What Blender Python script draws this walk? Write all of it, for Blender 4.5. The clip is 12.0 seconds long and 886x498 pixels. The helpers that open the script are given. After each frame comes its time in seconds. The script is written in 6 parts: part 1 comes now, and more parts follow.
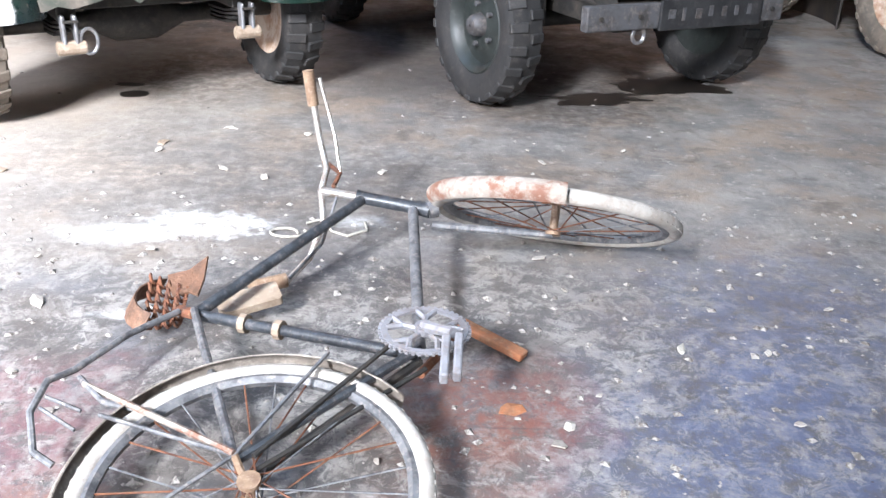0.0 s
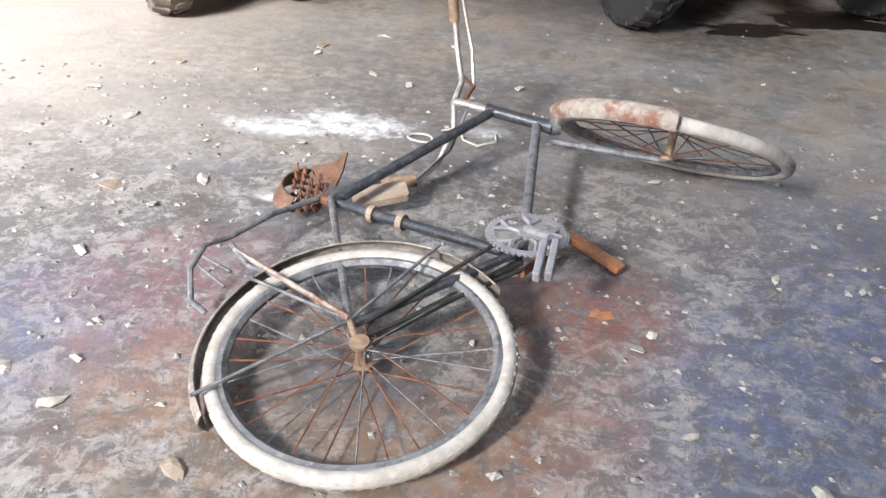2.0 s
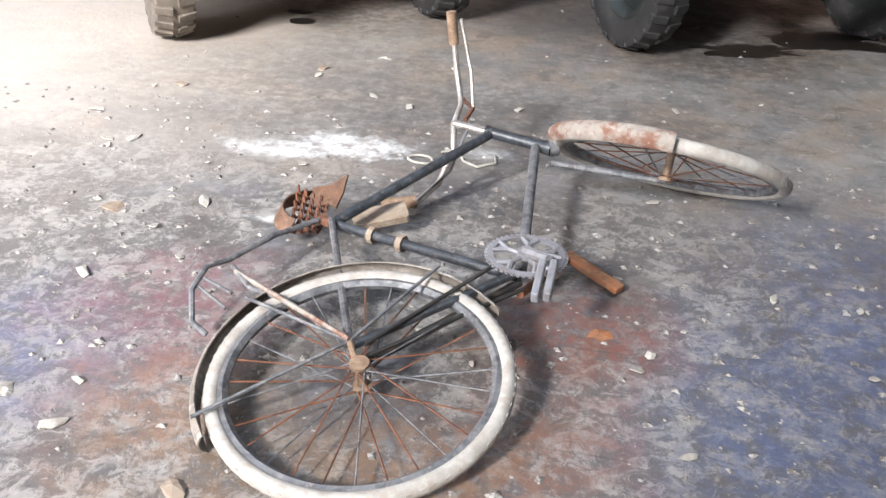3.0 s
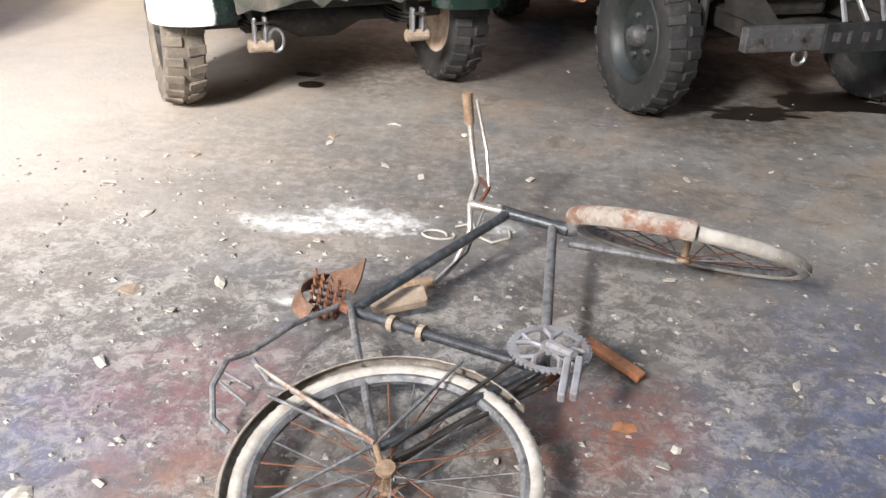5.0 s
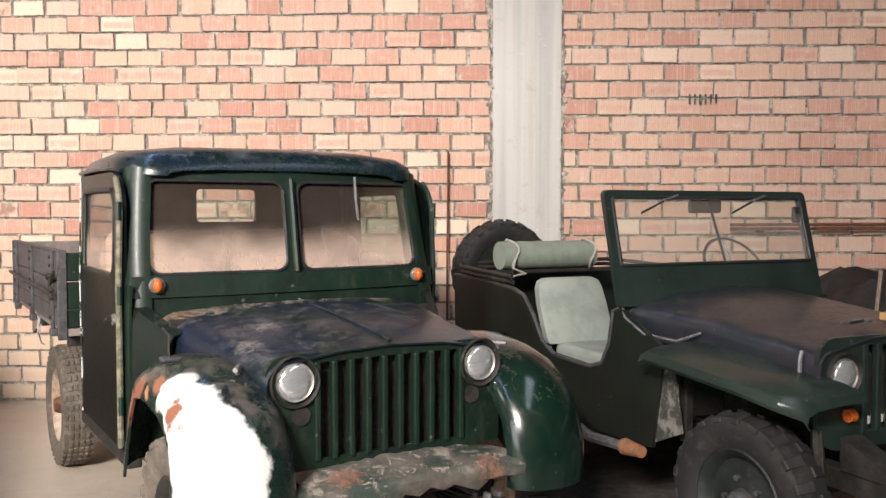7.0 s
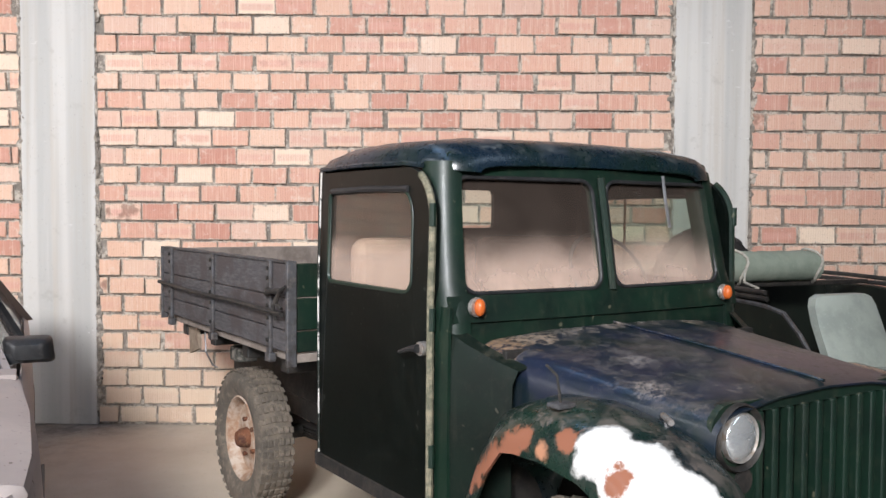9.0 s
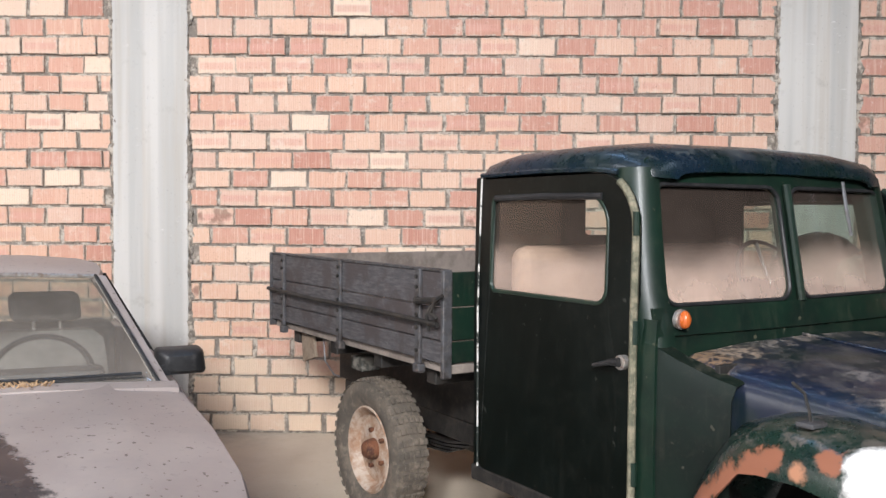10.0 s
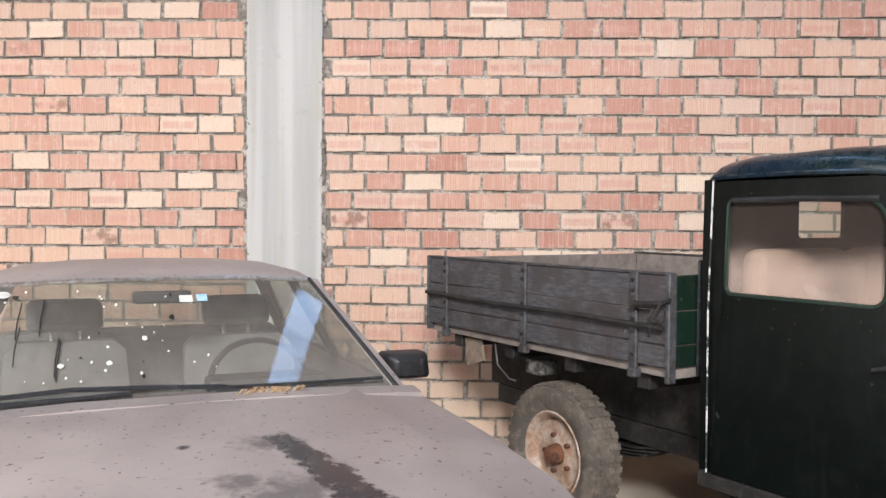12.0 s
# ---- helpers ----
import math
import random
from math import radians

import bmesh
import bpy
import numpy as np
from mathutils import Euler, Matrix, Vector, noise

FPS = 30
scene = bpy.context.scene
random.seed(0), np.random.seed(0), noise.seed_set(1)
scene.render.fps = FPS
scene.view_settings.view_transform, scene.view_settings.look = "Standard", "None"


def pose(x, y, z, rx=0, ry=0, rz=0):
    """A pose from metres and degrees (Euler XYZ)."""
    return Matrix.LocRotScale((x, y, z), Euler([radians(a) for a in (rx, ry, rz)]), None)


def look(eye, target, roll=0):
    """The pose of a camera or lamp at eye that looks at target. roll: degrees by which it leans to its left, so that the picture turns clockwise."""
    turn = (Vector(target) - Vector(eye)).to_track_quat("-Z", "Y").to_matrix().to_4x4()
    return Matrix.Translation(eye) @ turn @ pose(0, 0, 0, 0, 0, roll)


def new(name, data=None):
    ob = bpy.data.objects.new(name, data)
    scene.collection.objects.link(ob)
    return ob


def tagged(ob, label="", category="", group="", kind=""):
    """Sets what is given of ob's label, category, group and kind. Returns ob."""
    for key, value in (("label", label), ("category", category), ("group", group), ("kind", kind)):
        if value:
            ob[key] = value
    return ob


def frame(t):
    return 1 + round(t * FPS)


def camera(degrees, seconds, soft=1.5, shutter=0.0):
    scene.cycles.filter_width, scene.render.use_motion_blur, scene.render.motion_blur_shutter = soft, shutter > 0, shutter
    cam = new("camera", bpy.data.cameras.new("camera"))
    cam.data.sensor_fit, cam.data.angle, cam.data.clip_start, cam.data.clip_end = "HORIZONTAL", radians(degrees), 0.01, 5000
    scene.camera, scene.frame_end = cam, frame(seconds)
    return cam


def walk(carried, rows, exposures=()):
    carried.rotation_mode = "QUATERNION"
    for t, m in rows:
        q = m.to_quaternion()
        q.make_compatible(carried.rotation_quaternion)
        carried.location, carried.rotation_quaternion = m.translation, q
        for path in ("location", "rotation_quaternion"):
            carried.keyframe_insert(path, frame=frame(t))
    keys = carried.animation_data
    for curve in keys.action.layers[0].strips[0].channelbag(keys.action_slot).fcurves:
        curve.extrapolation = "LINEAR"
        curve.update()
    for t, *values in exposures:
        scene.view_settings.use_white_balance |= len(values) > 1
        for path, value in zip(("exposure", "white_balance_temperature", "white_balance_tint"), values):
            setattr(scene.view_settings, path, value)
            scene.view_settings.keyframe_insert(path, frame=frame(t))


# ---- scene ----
cam = camera(53.0, 12.0)
PATH = [
    (0, (0.070, 1.854, 1.156), (0.076, 3.846, 0.222), 2.0),
    (0.5, (0.095, 1.771, 1.164), (-0.094, 3.654, 0.043), 2.7),
    (1, (0.134, 1.715, 1.179), (-0.167, 3.565, 0.028), 2.8),
    (1.5, (0.173, 1.677, 1.225), (-0.166, 3.520, 0.073), 2.5),
    (2, (0.179, 1.661, 1.235), (-0.164, 3.518, 0.108), 2.5),
    (2.5, (0.187, 1.657, 1.240), (-0.164, 3.528, 0.136), 2.2),
    (3, (0.188, 1.651, 1.247), (-0.167, 3.530, 0.161), 2.2),
    (3.2, (0.178, 1.645, 1.241), (-0.171, 3.531, 0.163), 2.2),
    (4.8, (0.100, 1.647, 1.274), (-0.229, 3.554, 0.228), 3.1),
    (5, (0.108, 1.713, 1.365), (-0.249, 3.632, 0.353), 2.0),
    (5.1, (0.105, 1.736, 1.378), (-0.274, 3.683, 0.428), 1.4),
    (5.3, (0.076, 1.746, 1.452), (-0.329, 3.749, 0.639), 0.9),
    (5.5, (-0.035, 1.794, 1.505), (-0.421, 3.860, 0.855), 0.9),
    (6, (-0.253, 1.964, 1.531), (-0.589, 4.113, 1.202), 0.5),
    (6.5, (-0.538, 2.211, 1.548), (-0.699, 4.401, 1.417), 0.1),
    (6.7, (-0.665, 2.273, 1.540), (-0.779, 4.467, 1.444), -0.0),
    (8.3, (-1.780, 2.870, 1.585), (-1.816, 5.068, 1.482), 0.1),
    (8.5, (-1.914, 2.902, 1.539), (-1.950, 5.100, 1.445), 0.4),
    (9, (-2.251, 3.035, 1.542), (-2.289, 5.233, 1.456), 0.4),
    (9.5, (-2.582, 3.064, 1.554), (-2.630, 5.261, 1.473), 0.3),
    (10, (-2.884, 3.132, 1.560), (-2.942, 5.330, 1.478), 0.4),
    (10.5, (-3.168, 3.101, 1.536), (-3.234, 5.298, 1.458), 0.4),
    (11, (-3.408, 3.126, 1.516), (-3.482, 5.324, 1.442), 0.4),
    (11.5, (-3.634, 3.193, 1.528), (-3.714, 5.391, 1.452), 0.5),
    (12, (-3.763, 3.147, 1.551), (-3.847, 5.345, 1.477), 0.4),
]
walk(cam, [(t, look(eye, target, roll)) for t, eye, target, roll in PATH], exposures=[(0.0, 1.5, 5550, 10), (0.5, 1.1, 5650, 10), (1.0, 0.9, 5800, 10), (3.2, 0.95, 5900, 10), (5.0, 0.88, 6150, 10), (5.5, 0.38, 6450, 11), (6.6, 0.12, 6500, 12), (8.5, -0.13, 5850, 10), (10.5, -0.22, 5850, 10), (12.0, -0.31, 5850, 10)])

# ---- world and light ----
U = 1.1  # metres per drawing unit; all plans below are in drawing units
world = bpy.data.worlds.new("sky")
scene.world = world
world.use_nodes = True
wn = world.node_tree.nodes
sky = wn.new("ShaderNodeTexSky")
sky.sky_type, sky.sun_disc = "NISHITA", False
sky.sun_elevation, sky.sun_rotation = radians(42), radians(0)
world.node_tree.links.new(sky.outputs[0], wn["Background"].inputs[0])
wn["Background"].inputs[1].default_value = 0.1


def area(name, at, target, w, h, watts, colour):
    data = bpy.data.lights.new(name, "AREA")
    data.shape, data.size, data.size_y, data.energy, data.color = "RECTANGLE", w * U, h * U, watts, colour
    ob = new(name, data)
    ob.matrix_world = look([c * U for c in at], [c * U for c in target])
    return ob


sun = bpy.data.lights.new("sun", "SUN")
sun.energy, sun.angle, sun.color = 3.0, radians(0.5), (1.0, 0.93, 0.82)
sun_ob = new("sun", sun)
sun_ob.matrix_world = look((0, 22, 20), (0, 0, 0))
# daylight in the open gate (south-west), the side gate, the roof's skylights and two high windows in the front wall
area("gate_daylight", (-7.4, -5.9, 2.6), (-4.5, 6.0, 1.0), 5.6, 4.4, 320, (1.0, 0.97, 0.95))
area("side_gate_daylight", (-11.9, 2.6, 2.3), (0.0, 4.5, 0.6), 3.0, 4.2, 340, (1.0, 0.90, 0.78))
area("skylight_west", (-7.0, 2.35, 5.36), (-7.0, 2.35, 0), 1.6, 4.2, 190, (1.0, 0.96, 0.92))
area("skylight_slit", (-3.3, 4.15, 5.44), (-3.3, 4.15, 0), 0.28, 8.0, 70, (0.45, 0.66, 1.0))
# unseen roof strip, added as cool fill for the right side
area("skylight_east", (1.6, 2.8, 5.36), (1.6, 2.8, 0), 1.0, 5.0, 55, (0.80, 0.93, 1.0))
area("high_window_daylight", (-4.1, -6.05, 6.5), (-3.5, 7.0, 0.8), 1.1, 1.7, 2150, (1.0, 0.94, 0.87))
area("high_window_daylight", (-2.5, -6.05, 6.5), (-2.6, 7.0, 0.8), 1.1, 1.7, 1500, (1.0, 0.94, 0.87))

# ---- materials ----


class Nodes:
    def __init__(self, name):
        self.m = bpy.data.materials.new(name)
        self.m.use_nodes = True
        self.t = self.m.node_tree
        self.b = self.t.nodes["Principled BSDF"]
        self.geo = self.t.nodes.new("ShaderNodeNewGeometry")
        self.pos = self.geo.outputs["Position"]

    def node(self, kind, **sockets):
        n = self.t.nodes.new(kind)
        for k, v in sockets.items():
            self.put(n.inputs[k], v)
        return n

    def put(self, socket, v):
        if isinstance(v, bpy.types.NodeSocket):
            self.t.links.new(v, socket)
        else:
            socket.default_value = v

    def noise(self, scale, detail=5, rough=0.55, vec=None, distortion=0.0):
        n = self.node("ShaderNodeTexNoise", Vector=vec or self.pos, Scale=scale, Detail=detail, Roughness=rough, Distortion=distortion)
        return n.outputs["Fac"]

    def ramp(self, fac, a, b, lo=0.0, hi=1.0):
        n = self.t.nodes.new("ShaderNodeMapRange")
        n.interpolation_type = "SMOOTHSTEP"
        for i, v in enumerate((fac, a, b, lo, hi)):
            self.put(n.inputs[i], v)
        return n.outputs[0]

    def mix(self, fac, a, b):
        n = self.t.nodes.new("ShaderNodeMix")
        n.data_type = "RGBA"
        self.put(n.inputs[0], fac)
        self.put(n.inputs[6], a if not isinstance(a, tuple) else (*a, 1))
        self.put(n.inputs[7], b if not isinstance(b, tuple) else (*b, 1))
        return n.outputs[2]

    def math(self, op, a, b=0.0, clamp=False):
        n = self.t.nodes.new("ShaderNodeMath")
        n.operation, n.use_clamp = op, clamp
        self.put(n.inputs[0], a)
        self.put(n.inputs[1], b)
        return n.outputs[0]

    def split(self, vec=None):
        n = self.node("ShaderNodeSeparateXYZ", Vector=vec or self.pos)
        return n.outputs

    def scaled(self, v, vec=None):
        n = self.t.nodes.new("ShaderNodeVectorMath")
        n.operation = "MULTIPLY"
        self.put(n.inputs[0], vec or self.pos)
        n.inputs[1].default_value = v
        return n.outputs[0]

    def blob(self, at, radius, edge, wobble=0.25, scale=5.0, stretch=(1, 1, 1), vec=None):
        """1 inside an uneven patch round a place (metres), 0 outside."""
        d = self.t.nodes.new("ShaderNodeVectorMath")
        d.operation = "DISTANCE"
        self.put(d.inputs[0], self.scaled(stretch, vec))
        d.inputs[1].default_value = [a * k for a, k in zip(at, stretch)]
        n = self.math("MULTIPLY", self.math("SUBTRACT", self.noise(scale, 6, 0.65), 0.5), wobble * 2)
        return self.ramp(self.math("ADD", d.outputs["Value"], n), radius + edge, radius - edge)

    def bump(self, height, strength, distance=0.01):
        n = self.node("ShaderNodeBump", Height=height, Strength=strength, Distance=distance)
        self.t.links.new(n.outputs[0], self.b.inputs["Normal"])

    def done(self, colour=None, rough=None, metal=None, **more):
        if colour is not None:
            self.put(self.b.inputs["Base Color"], colour if not isinstance(colour, tuple) else (*colour, 1))
        if rough is not None:
            self.put(self.b.inputs["Roughness"], rough)
        if metal is not None:
            self.put(self.b.inputs["Metallic"], metal)
        for k, v in more.items():
            self.put(self.b.inputs[k.replace("_", " ")], v)
        return self.m


def worn(name, base, second, rough=0.6, metal=0.0, scale=8.0, fine=60.0, spread=(0.4, 0.65), dust=None, dust_amount=0.5, bump=0.15):
    """A surface of one colour with patches of a second, fine grain, and dust that lies in specks."""
    n = Nodes(name)
    big = n.ramp(n.noise(scale, 6, 0.65), *spread)
    small = n.noise(fine, 4, 0.6)
    col = n.mix(big, base, second)
    col = n.mix(n.ramp(small, 0.55, 0.75, 0.0, 0.35), col, tuple(min(1, c * 1.6 + 0.01) for c in second))
    r = n.math("ADD", n.math("MULTIPLY", small, 0.25), rough - 0.12)
    if dust:
        d = n.ramp(n.noise(scale * 2.3, 8, 0.72), 0.5, 0.68, 0.0, dust_amount)
        col = n.mix(d, col, dust)
        r = n.math("MAXIMUM", r, n.math("MULTIPLY", d, 0.9))
    n.bump(small, bump, 0.004)
    return n.done(col, r, metal)


def brick_material():
    n = Nodes("brick_clay")
    info = n.t.nodes.new("ShaderNodeObjectInfo")
    rnd = n.math("FRACT", n.math("ADD", info.outputs["Random"], n.geo.outputs["Random Per Island"]))
    rnd2 = n.math("FRACT", n.math("MULTIPLY", rnd, 17.31))
    rnd3 = n.math("FRACT", n.math("MULTIPLY", rnd, 5.77))
    uv = n.t.nodes.new("ShaderNodeUVMap")
    u = n.split(uv.outputs[0])
    tone = n.t.nodes.new("ShaderNodeValToRGB")
    cr = tone.color_ramp
    cr.elements[0].position, cr.elements[0].color = 0.0, (0.47, 0.225, 0.165, 1)
    cr.elements[1].position, cr.elements[1].color = 1.0, (0.78, 0.62, 0.47, 1)
    for p, c in ((0.15, (0.56, 0.31, 0.23, 1)), (0.35, (0.61, 0.365, 0.265, 1)), (0.6, (0.67, 0.445, 0.325, 1)), (0.85, (0.60, 0.40, 0.31, 1))):
        cr.elements.new(p).color = c
    n.put(tone.inputs[0], rnd)
    col = tone.outputs[0]
    # yellower clay in the west and low on the wall, redder high up in the east
    sp = n.split()
    drift = n.math("ADD", n.math("ADD", n.math("MULTIPLY", sp[0], 0.22), n.math("MULTIPLY", sp[2], 0.45)), n.math("MULTIPLY", n.noise(0.8, 4), 1.2))
    col = n.mix(n.ramp(drift, 0.2, -0.6, 0.0, 0.35), col, (0.72, 0.52, 0.34))
    col = n.mix(n.ramp(drift, 0.9, 1.9, 0.0, 0.3), col, (0.58, 0.33, 0.27))
    # redder heart of the face, paler kiln-flashed edges
    band = n.math("MULTIPLY", n.ramp(n.math("ABSOLUTE", n.math("SUBTRACT", u[1], 0.45)), 0.3, 0.12), n.ramp(n.math("ABSOLUTE", n.math("SUBTRACT", u[0], 0.5)), 0.5, 0.38))
    band = n.math("MULTIPLY", band, n.ramp(rnd2, 0.45, 0.95, 0.0, 0.7))
    col = n.mix(band, col, (0.58, 0.31, 0.245))
    ribs = n.math("SINE", n.math("MULTIPLY", u[0], 95.0))
    streak = n.noise(1.0, 3, 0.6, n.scaled((70, 70, 3)))
    col = n.mix(n.ramp(streak, 0.45, 0.75, 0.0, 0.35), col, (0.76, 0.62, 0.49))
    col = n.mix(n.ramp(n.noise(9, 6, 0.7), 0.55, 0.72, 0.0, 0.5), col, (0.70, 0.61, 0.51))
    burnt = n.math("MULTIPLY", n.ramp(rnd3, 0.965, 0.985), n.ramp(n.noise(14, 4), 0.45, 0.62, 0.0, 0.6))
    col = n.mix(burnt, col, (0.16, 0.09, 0.06))
    col = n.mix(n.ramp(n.noise(110, 2), 0.64, 0.72, 0.0, 0.6), col, (0.22, 0.12, 0.08))
    # pale crust of dust and lime low on the wall, brown soaking above it
    low = n.math("ADD", n.split()[2], n.math("MULTIPLY", n.math("SUBTRACT", n.noise(2.6, 7, 0.7), 0.5), 1.5))
    col = n.mix(n.ramp(low, 0.75, 0.35, 0.0, 0.65), col, (0.62, 0.50, 0.37))
    col = n.mix(n.ramp(n.noise(3.4, 8, 0.75), 0.60, 0.70, 0.0, 0.35), col, (0.34, 0.22, 0.15))
    col = n.mix(n.ramp(n.noise(40, 6, 0.7), 0.60, 0.70, 0.0, 0.4), col, (0.78, 0.70, 0.61))
    du = n.math("MULTIPLY", n.math("SUBTRACT", 0.5, n.math("ABSOLUTE", n.math("SUBTRACT", u[0], 0.5))), 0.25)
    dv = n.math("MULTIPLY", n.math("SUBTRACT", 0.5, n.math("ABSOLUTE", n.math("SUBTRACT", u[1], 0.5))), 0.115)
    rim = n.math("ADD", n.math("MINIMUM", du, dv), n.math("MULTIPLY", n.math("SUBTRACT", n.noise(26, 7, 0.75), 0.5), 0.06))
    smear = n.mix(n.ramp(n.noise(60, 4), 0.4, 0.6), (0.52, 0.45, 0.37), (0.33, 0.27, 0.22))
    col = n.mix(n.ramp(rim, 0.009, 0.0, 0.0, 0.85), col, smear)
    h = n.math("ADD", n.math("MULTIPLY", ribs, 0.25), n.math("MULTIPLY", n.noise(90, 5, 0.7), 1.2))
    n.bump(h, 0.45, 0.003)
    return n.done(col, 0.9)


def floor_material():
    n = Nodes("floor_concrete")
    a = n.noise(0.9, 7, 0.62)
    b = n.noise(5.5, 9, 0.72)
    c = n.noise(38, 6, 0.7)
    col = n.mix(n.ramp(a, 0.35, 0.68), (0.18, 0.165, 0.15), (0.315, 0.29, 0.26))
    col = n.mix(n.ramp(b, 0.42, 0.62, 0.0, 0.7), col, (0.13, 0.125, 0.125))
    # trodden brown soil and pale scuffs over the bare concrete
    col = n.mix(n.ramp(n.noise(2.3, 8, 0.7), 0.45, 0.62, 0.0, 0.7), col, (0.27, 0.205, 0.15))
    col = n.mix(n.ramp(n.noise(4.2, 9, 0.75, None, 0.8), 0.54, 0.62, 0.0, 0.65), col, (0.10, 0.082, 0.068))
    col = n.mix(n.ramp(n.noise(16, 8, 0.75), 0.56, 0.64, 0.0, 0.6), col, (0.46, 0.42, 0.37))
    sep = n.split()
    near = n.ramp(n.math("ADD", sep[1], n.math("MULTIPLY", n.noise(1.3, 5), 1.6)), 5.7, 4.5)
    # scuffed, mottled old paint in the part where the bicycle lies
    mott = n.ramp(n.noise(11, 10, 0.78, None, 0.6), 0.47, 0.56)
    old = n.mix(mott, (0.095, 0.088, 0.085), (0.27, 0.25, 0.23))
    old = n.mix(n.ramp(n.noise(19, 10, 0.8, None, 1.2), 0.535, 0.565, 0.0, 0.7), old, (0.36, 0.34, 0.31))
    old = n.mix(n.ramp(n.noise(33, 8, 0.75), 0.56, 0.6, 0.0, 0.7), old, (0.07, 0.068, 0.072))
    old = n.mix(n.ramp(n.noise(2.2, 6), 0.52, 0.66, 0.0, 0.65), old, (0.085, 0.09, 0.11))
    old = n.mix(n.ramp(n.noise(3.1, 8, 0.72, None, 0.7), 0.50, 0.60, 0.0, 0.6), old, (0.075, 0.062, 0.055))
    old = n.mix(n.ramp(n.noise(55, 7, 0.8, None, 0.8), 0.58, 0.64, 0.0, 0.55), old, (0.40, 0.375, 0.34))
    col = n.mix(n.math("MULTIPLY", near, 0.9), col, old)

    # colour patches on the floor: real stains, and some painted light and shade
    def stain(at, r, e, colour, strength, wob=0.3, sc=4.0, stretch=(1, 1, 1), speckle=True):
        nonlocal col
        f = n.math("MULTIPLY", n.blob((at[0] * U, at[1] * U, 0), r, e, wob, sc, stretch), strength)
        if speckle:
            f = n.math("MULTIPLY", f, n.ramp(n.noise(17, 8, 0.75), 0.36, 0.6))
        col = n.mix(f, col, colour)

    stain((0.72, 3.0), 0.42, 0.25, (0.085, 0.105, 0.19), 0.7)
    stain((0.95, 3.6), 0.40, 0.3, (0.10, 0.12, 0.21), 0.5)
    stain((0.55, 2.45), 0.35, 0.25, (0.09, 0.11, 0.19), 0.55)
    stain((-0.95, 2.8), 0.3, 0.2, (0.12, 0.13, 0.24), 0.4)
    stain((0.17, 3.15), 0.20, 0.12, (0.19, 0.075, 0.05), 0.85)
    stain((0.1, 2.72), 0.22, 0.15, (0.22, 0.10, 0.06), 0.6)
    stain((-0.75, 3.05), 0.24, 0.14, (0.17, 0.08, 0.085), 0.75)
    stain((-0.62, 2.68), 0.2, 0.14, (0.24, 0.13, 0.07), 0.6)
    stain((-0.2, 2.5), 0.35, 0.16, (0.20, 0.12, 0.06), 0.55)
    stain((-0.25, 3.75), 0.32, 0.15, (0.05, 0.05, 0.055), 0.75, 0.3, 4, (1, 2.4, 1))
    stain((-0.55, 4.35), 0.6, 0.3, (0.09, 0.08, 0.075), 0.6, 0.4, 3, (0.5, 1.6, 1))
    stain((-0.62, 4.04), 0.145, 0.05, (0.82, 0.81, 0.79), 1.0, 0.18, 14, (0.8, 1.5, 1))
    stain((-0.86, 3.96), 0.11, 0.06, (0.76, 0.75, 0.73), 0.9, 0.17, 14, (0.7, 1.7, 1))
    stain((-0.18, 4.1), 0.06, 0.04, (0.70, 0.69, 0.68), 0.8, 0.1, 16, (0.8, 1.6, 1))
    stain((-0.66, 3.5), 0.05, 0.03, (0.6, 0.6, 0.58), 0.7, 0.08, 18, (0.5, 3, 1))
    # tan dust made paler here to paint in the light pooling on the left
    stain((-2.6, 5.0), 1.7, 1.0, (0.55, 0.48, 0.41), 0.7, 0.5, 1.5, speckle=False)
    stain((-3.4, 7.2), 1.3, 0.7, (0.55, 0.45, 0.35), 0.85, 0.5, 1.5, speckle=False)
    stain((-0.5, 4.6), 0.8, 0.5, (0.095, 0.082, 0.072), 0.5, 0.6, 1.8, (0.7, 1.2, 1))
    # oil-dark floor under the vehicles, with their shade painted into the colour
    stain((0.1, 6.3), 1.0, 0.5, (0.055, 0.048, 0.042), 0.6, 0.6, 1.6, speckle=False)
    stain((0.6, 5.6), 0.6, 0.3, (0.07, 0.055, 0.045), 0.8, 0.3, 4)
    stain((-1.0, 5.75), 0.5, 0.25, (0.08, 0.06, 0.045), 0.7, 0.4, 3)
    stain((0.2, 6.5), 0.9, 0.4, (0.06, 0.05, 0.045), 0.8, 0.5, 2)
    # paler floor between car and truck, again light put into the colour
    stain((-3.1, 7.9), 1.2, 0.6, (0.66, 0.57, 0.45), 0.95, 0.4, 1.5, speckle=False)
    lines = n.noise(1.0, 4, 0.6, n.scaled((3, 60, 1)))
    col = n.mix(n.math("MULTIPLY", n.ramp(lines, 0.60, 0.72, 0.0, 0.35), near), col, (0.05, 0.05, 0.055))
    col = n.mix(n.ramp(c, 0.63, 0.72, 0.0, 0.6), col, (0.50, 0.48, 0.45))
    col = n.mix(n.ramp(n.noise(75, 3, 0.5), 0.68, 0.74, 0.0, 0.7), col, (0.05, 0.045, 0.04))
    rough = n.ramp(b, 0.35, 0.7, 0.50, 0.85)
    n.bump(n.math("ADD", n.math("MULTIPLY", b, 0.8), n.math("MULTIPLY", c, 0.35)), 0.5, 0.012)
    return n.done(col, rough)


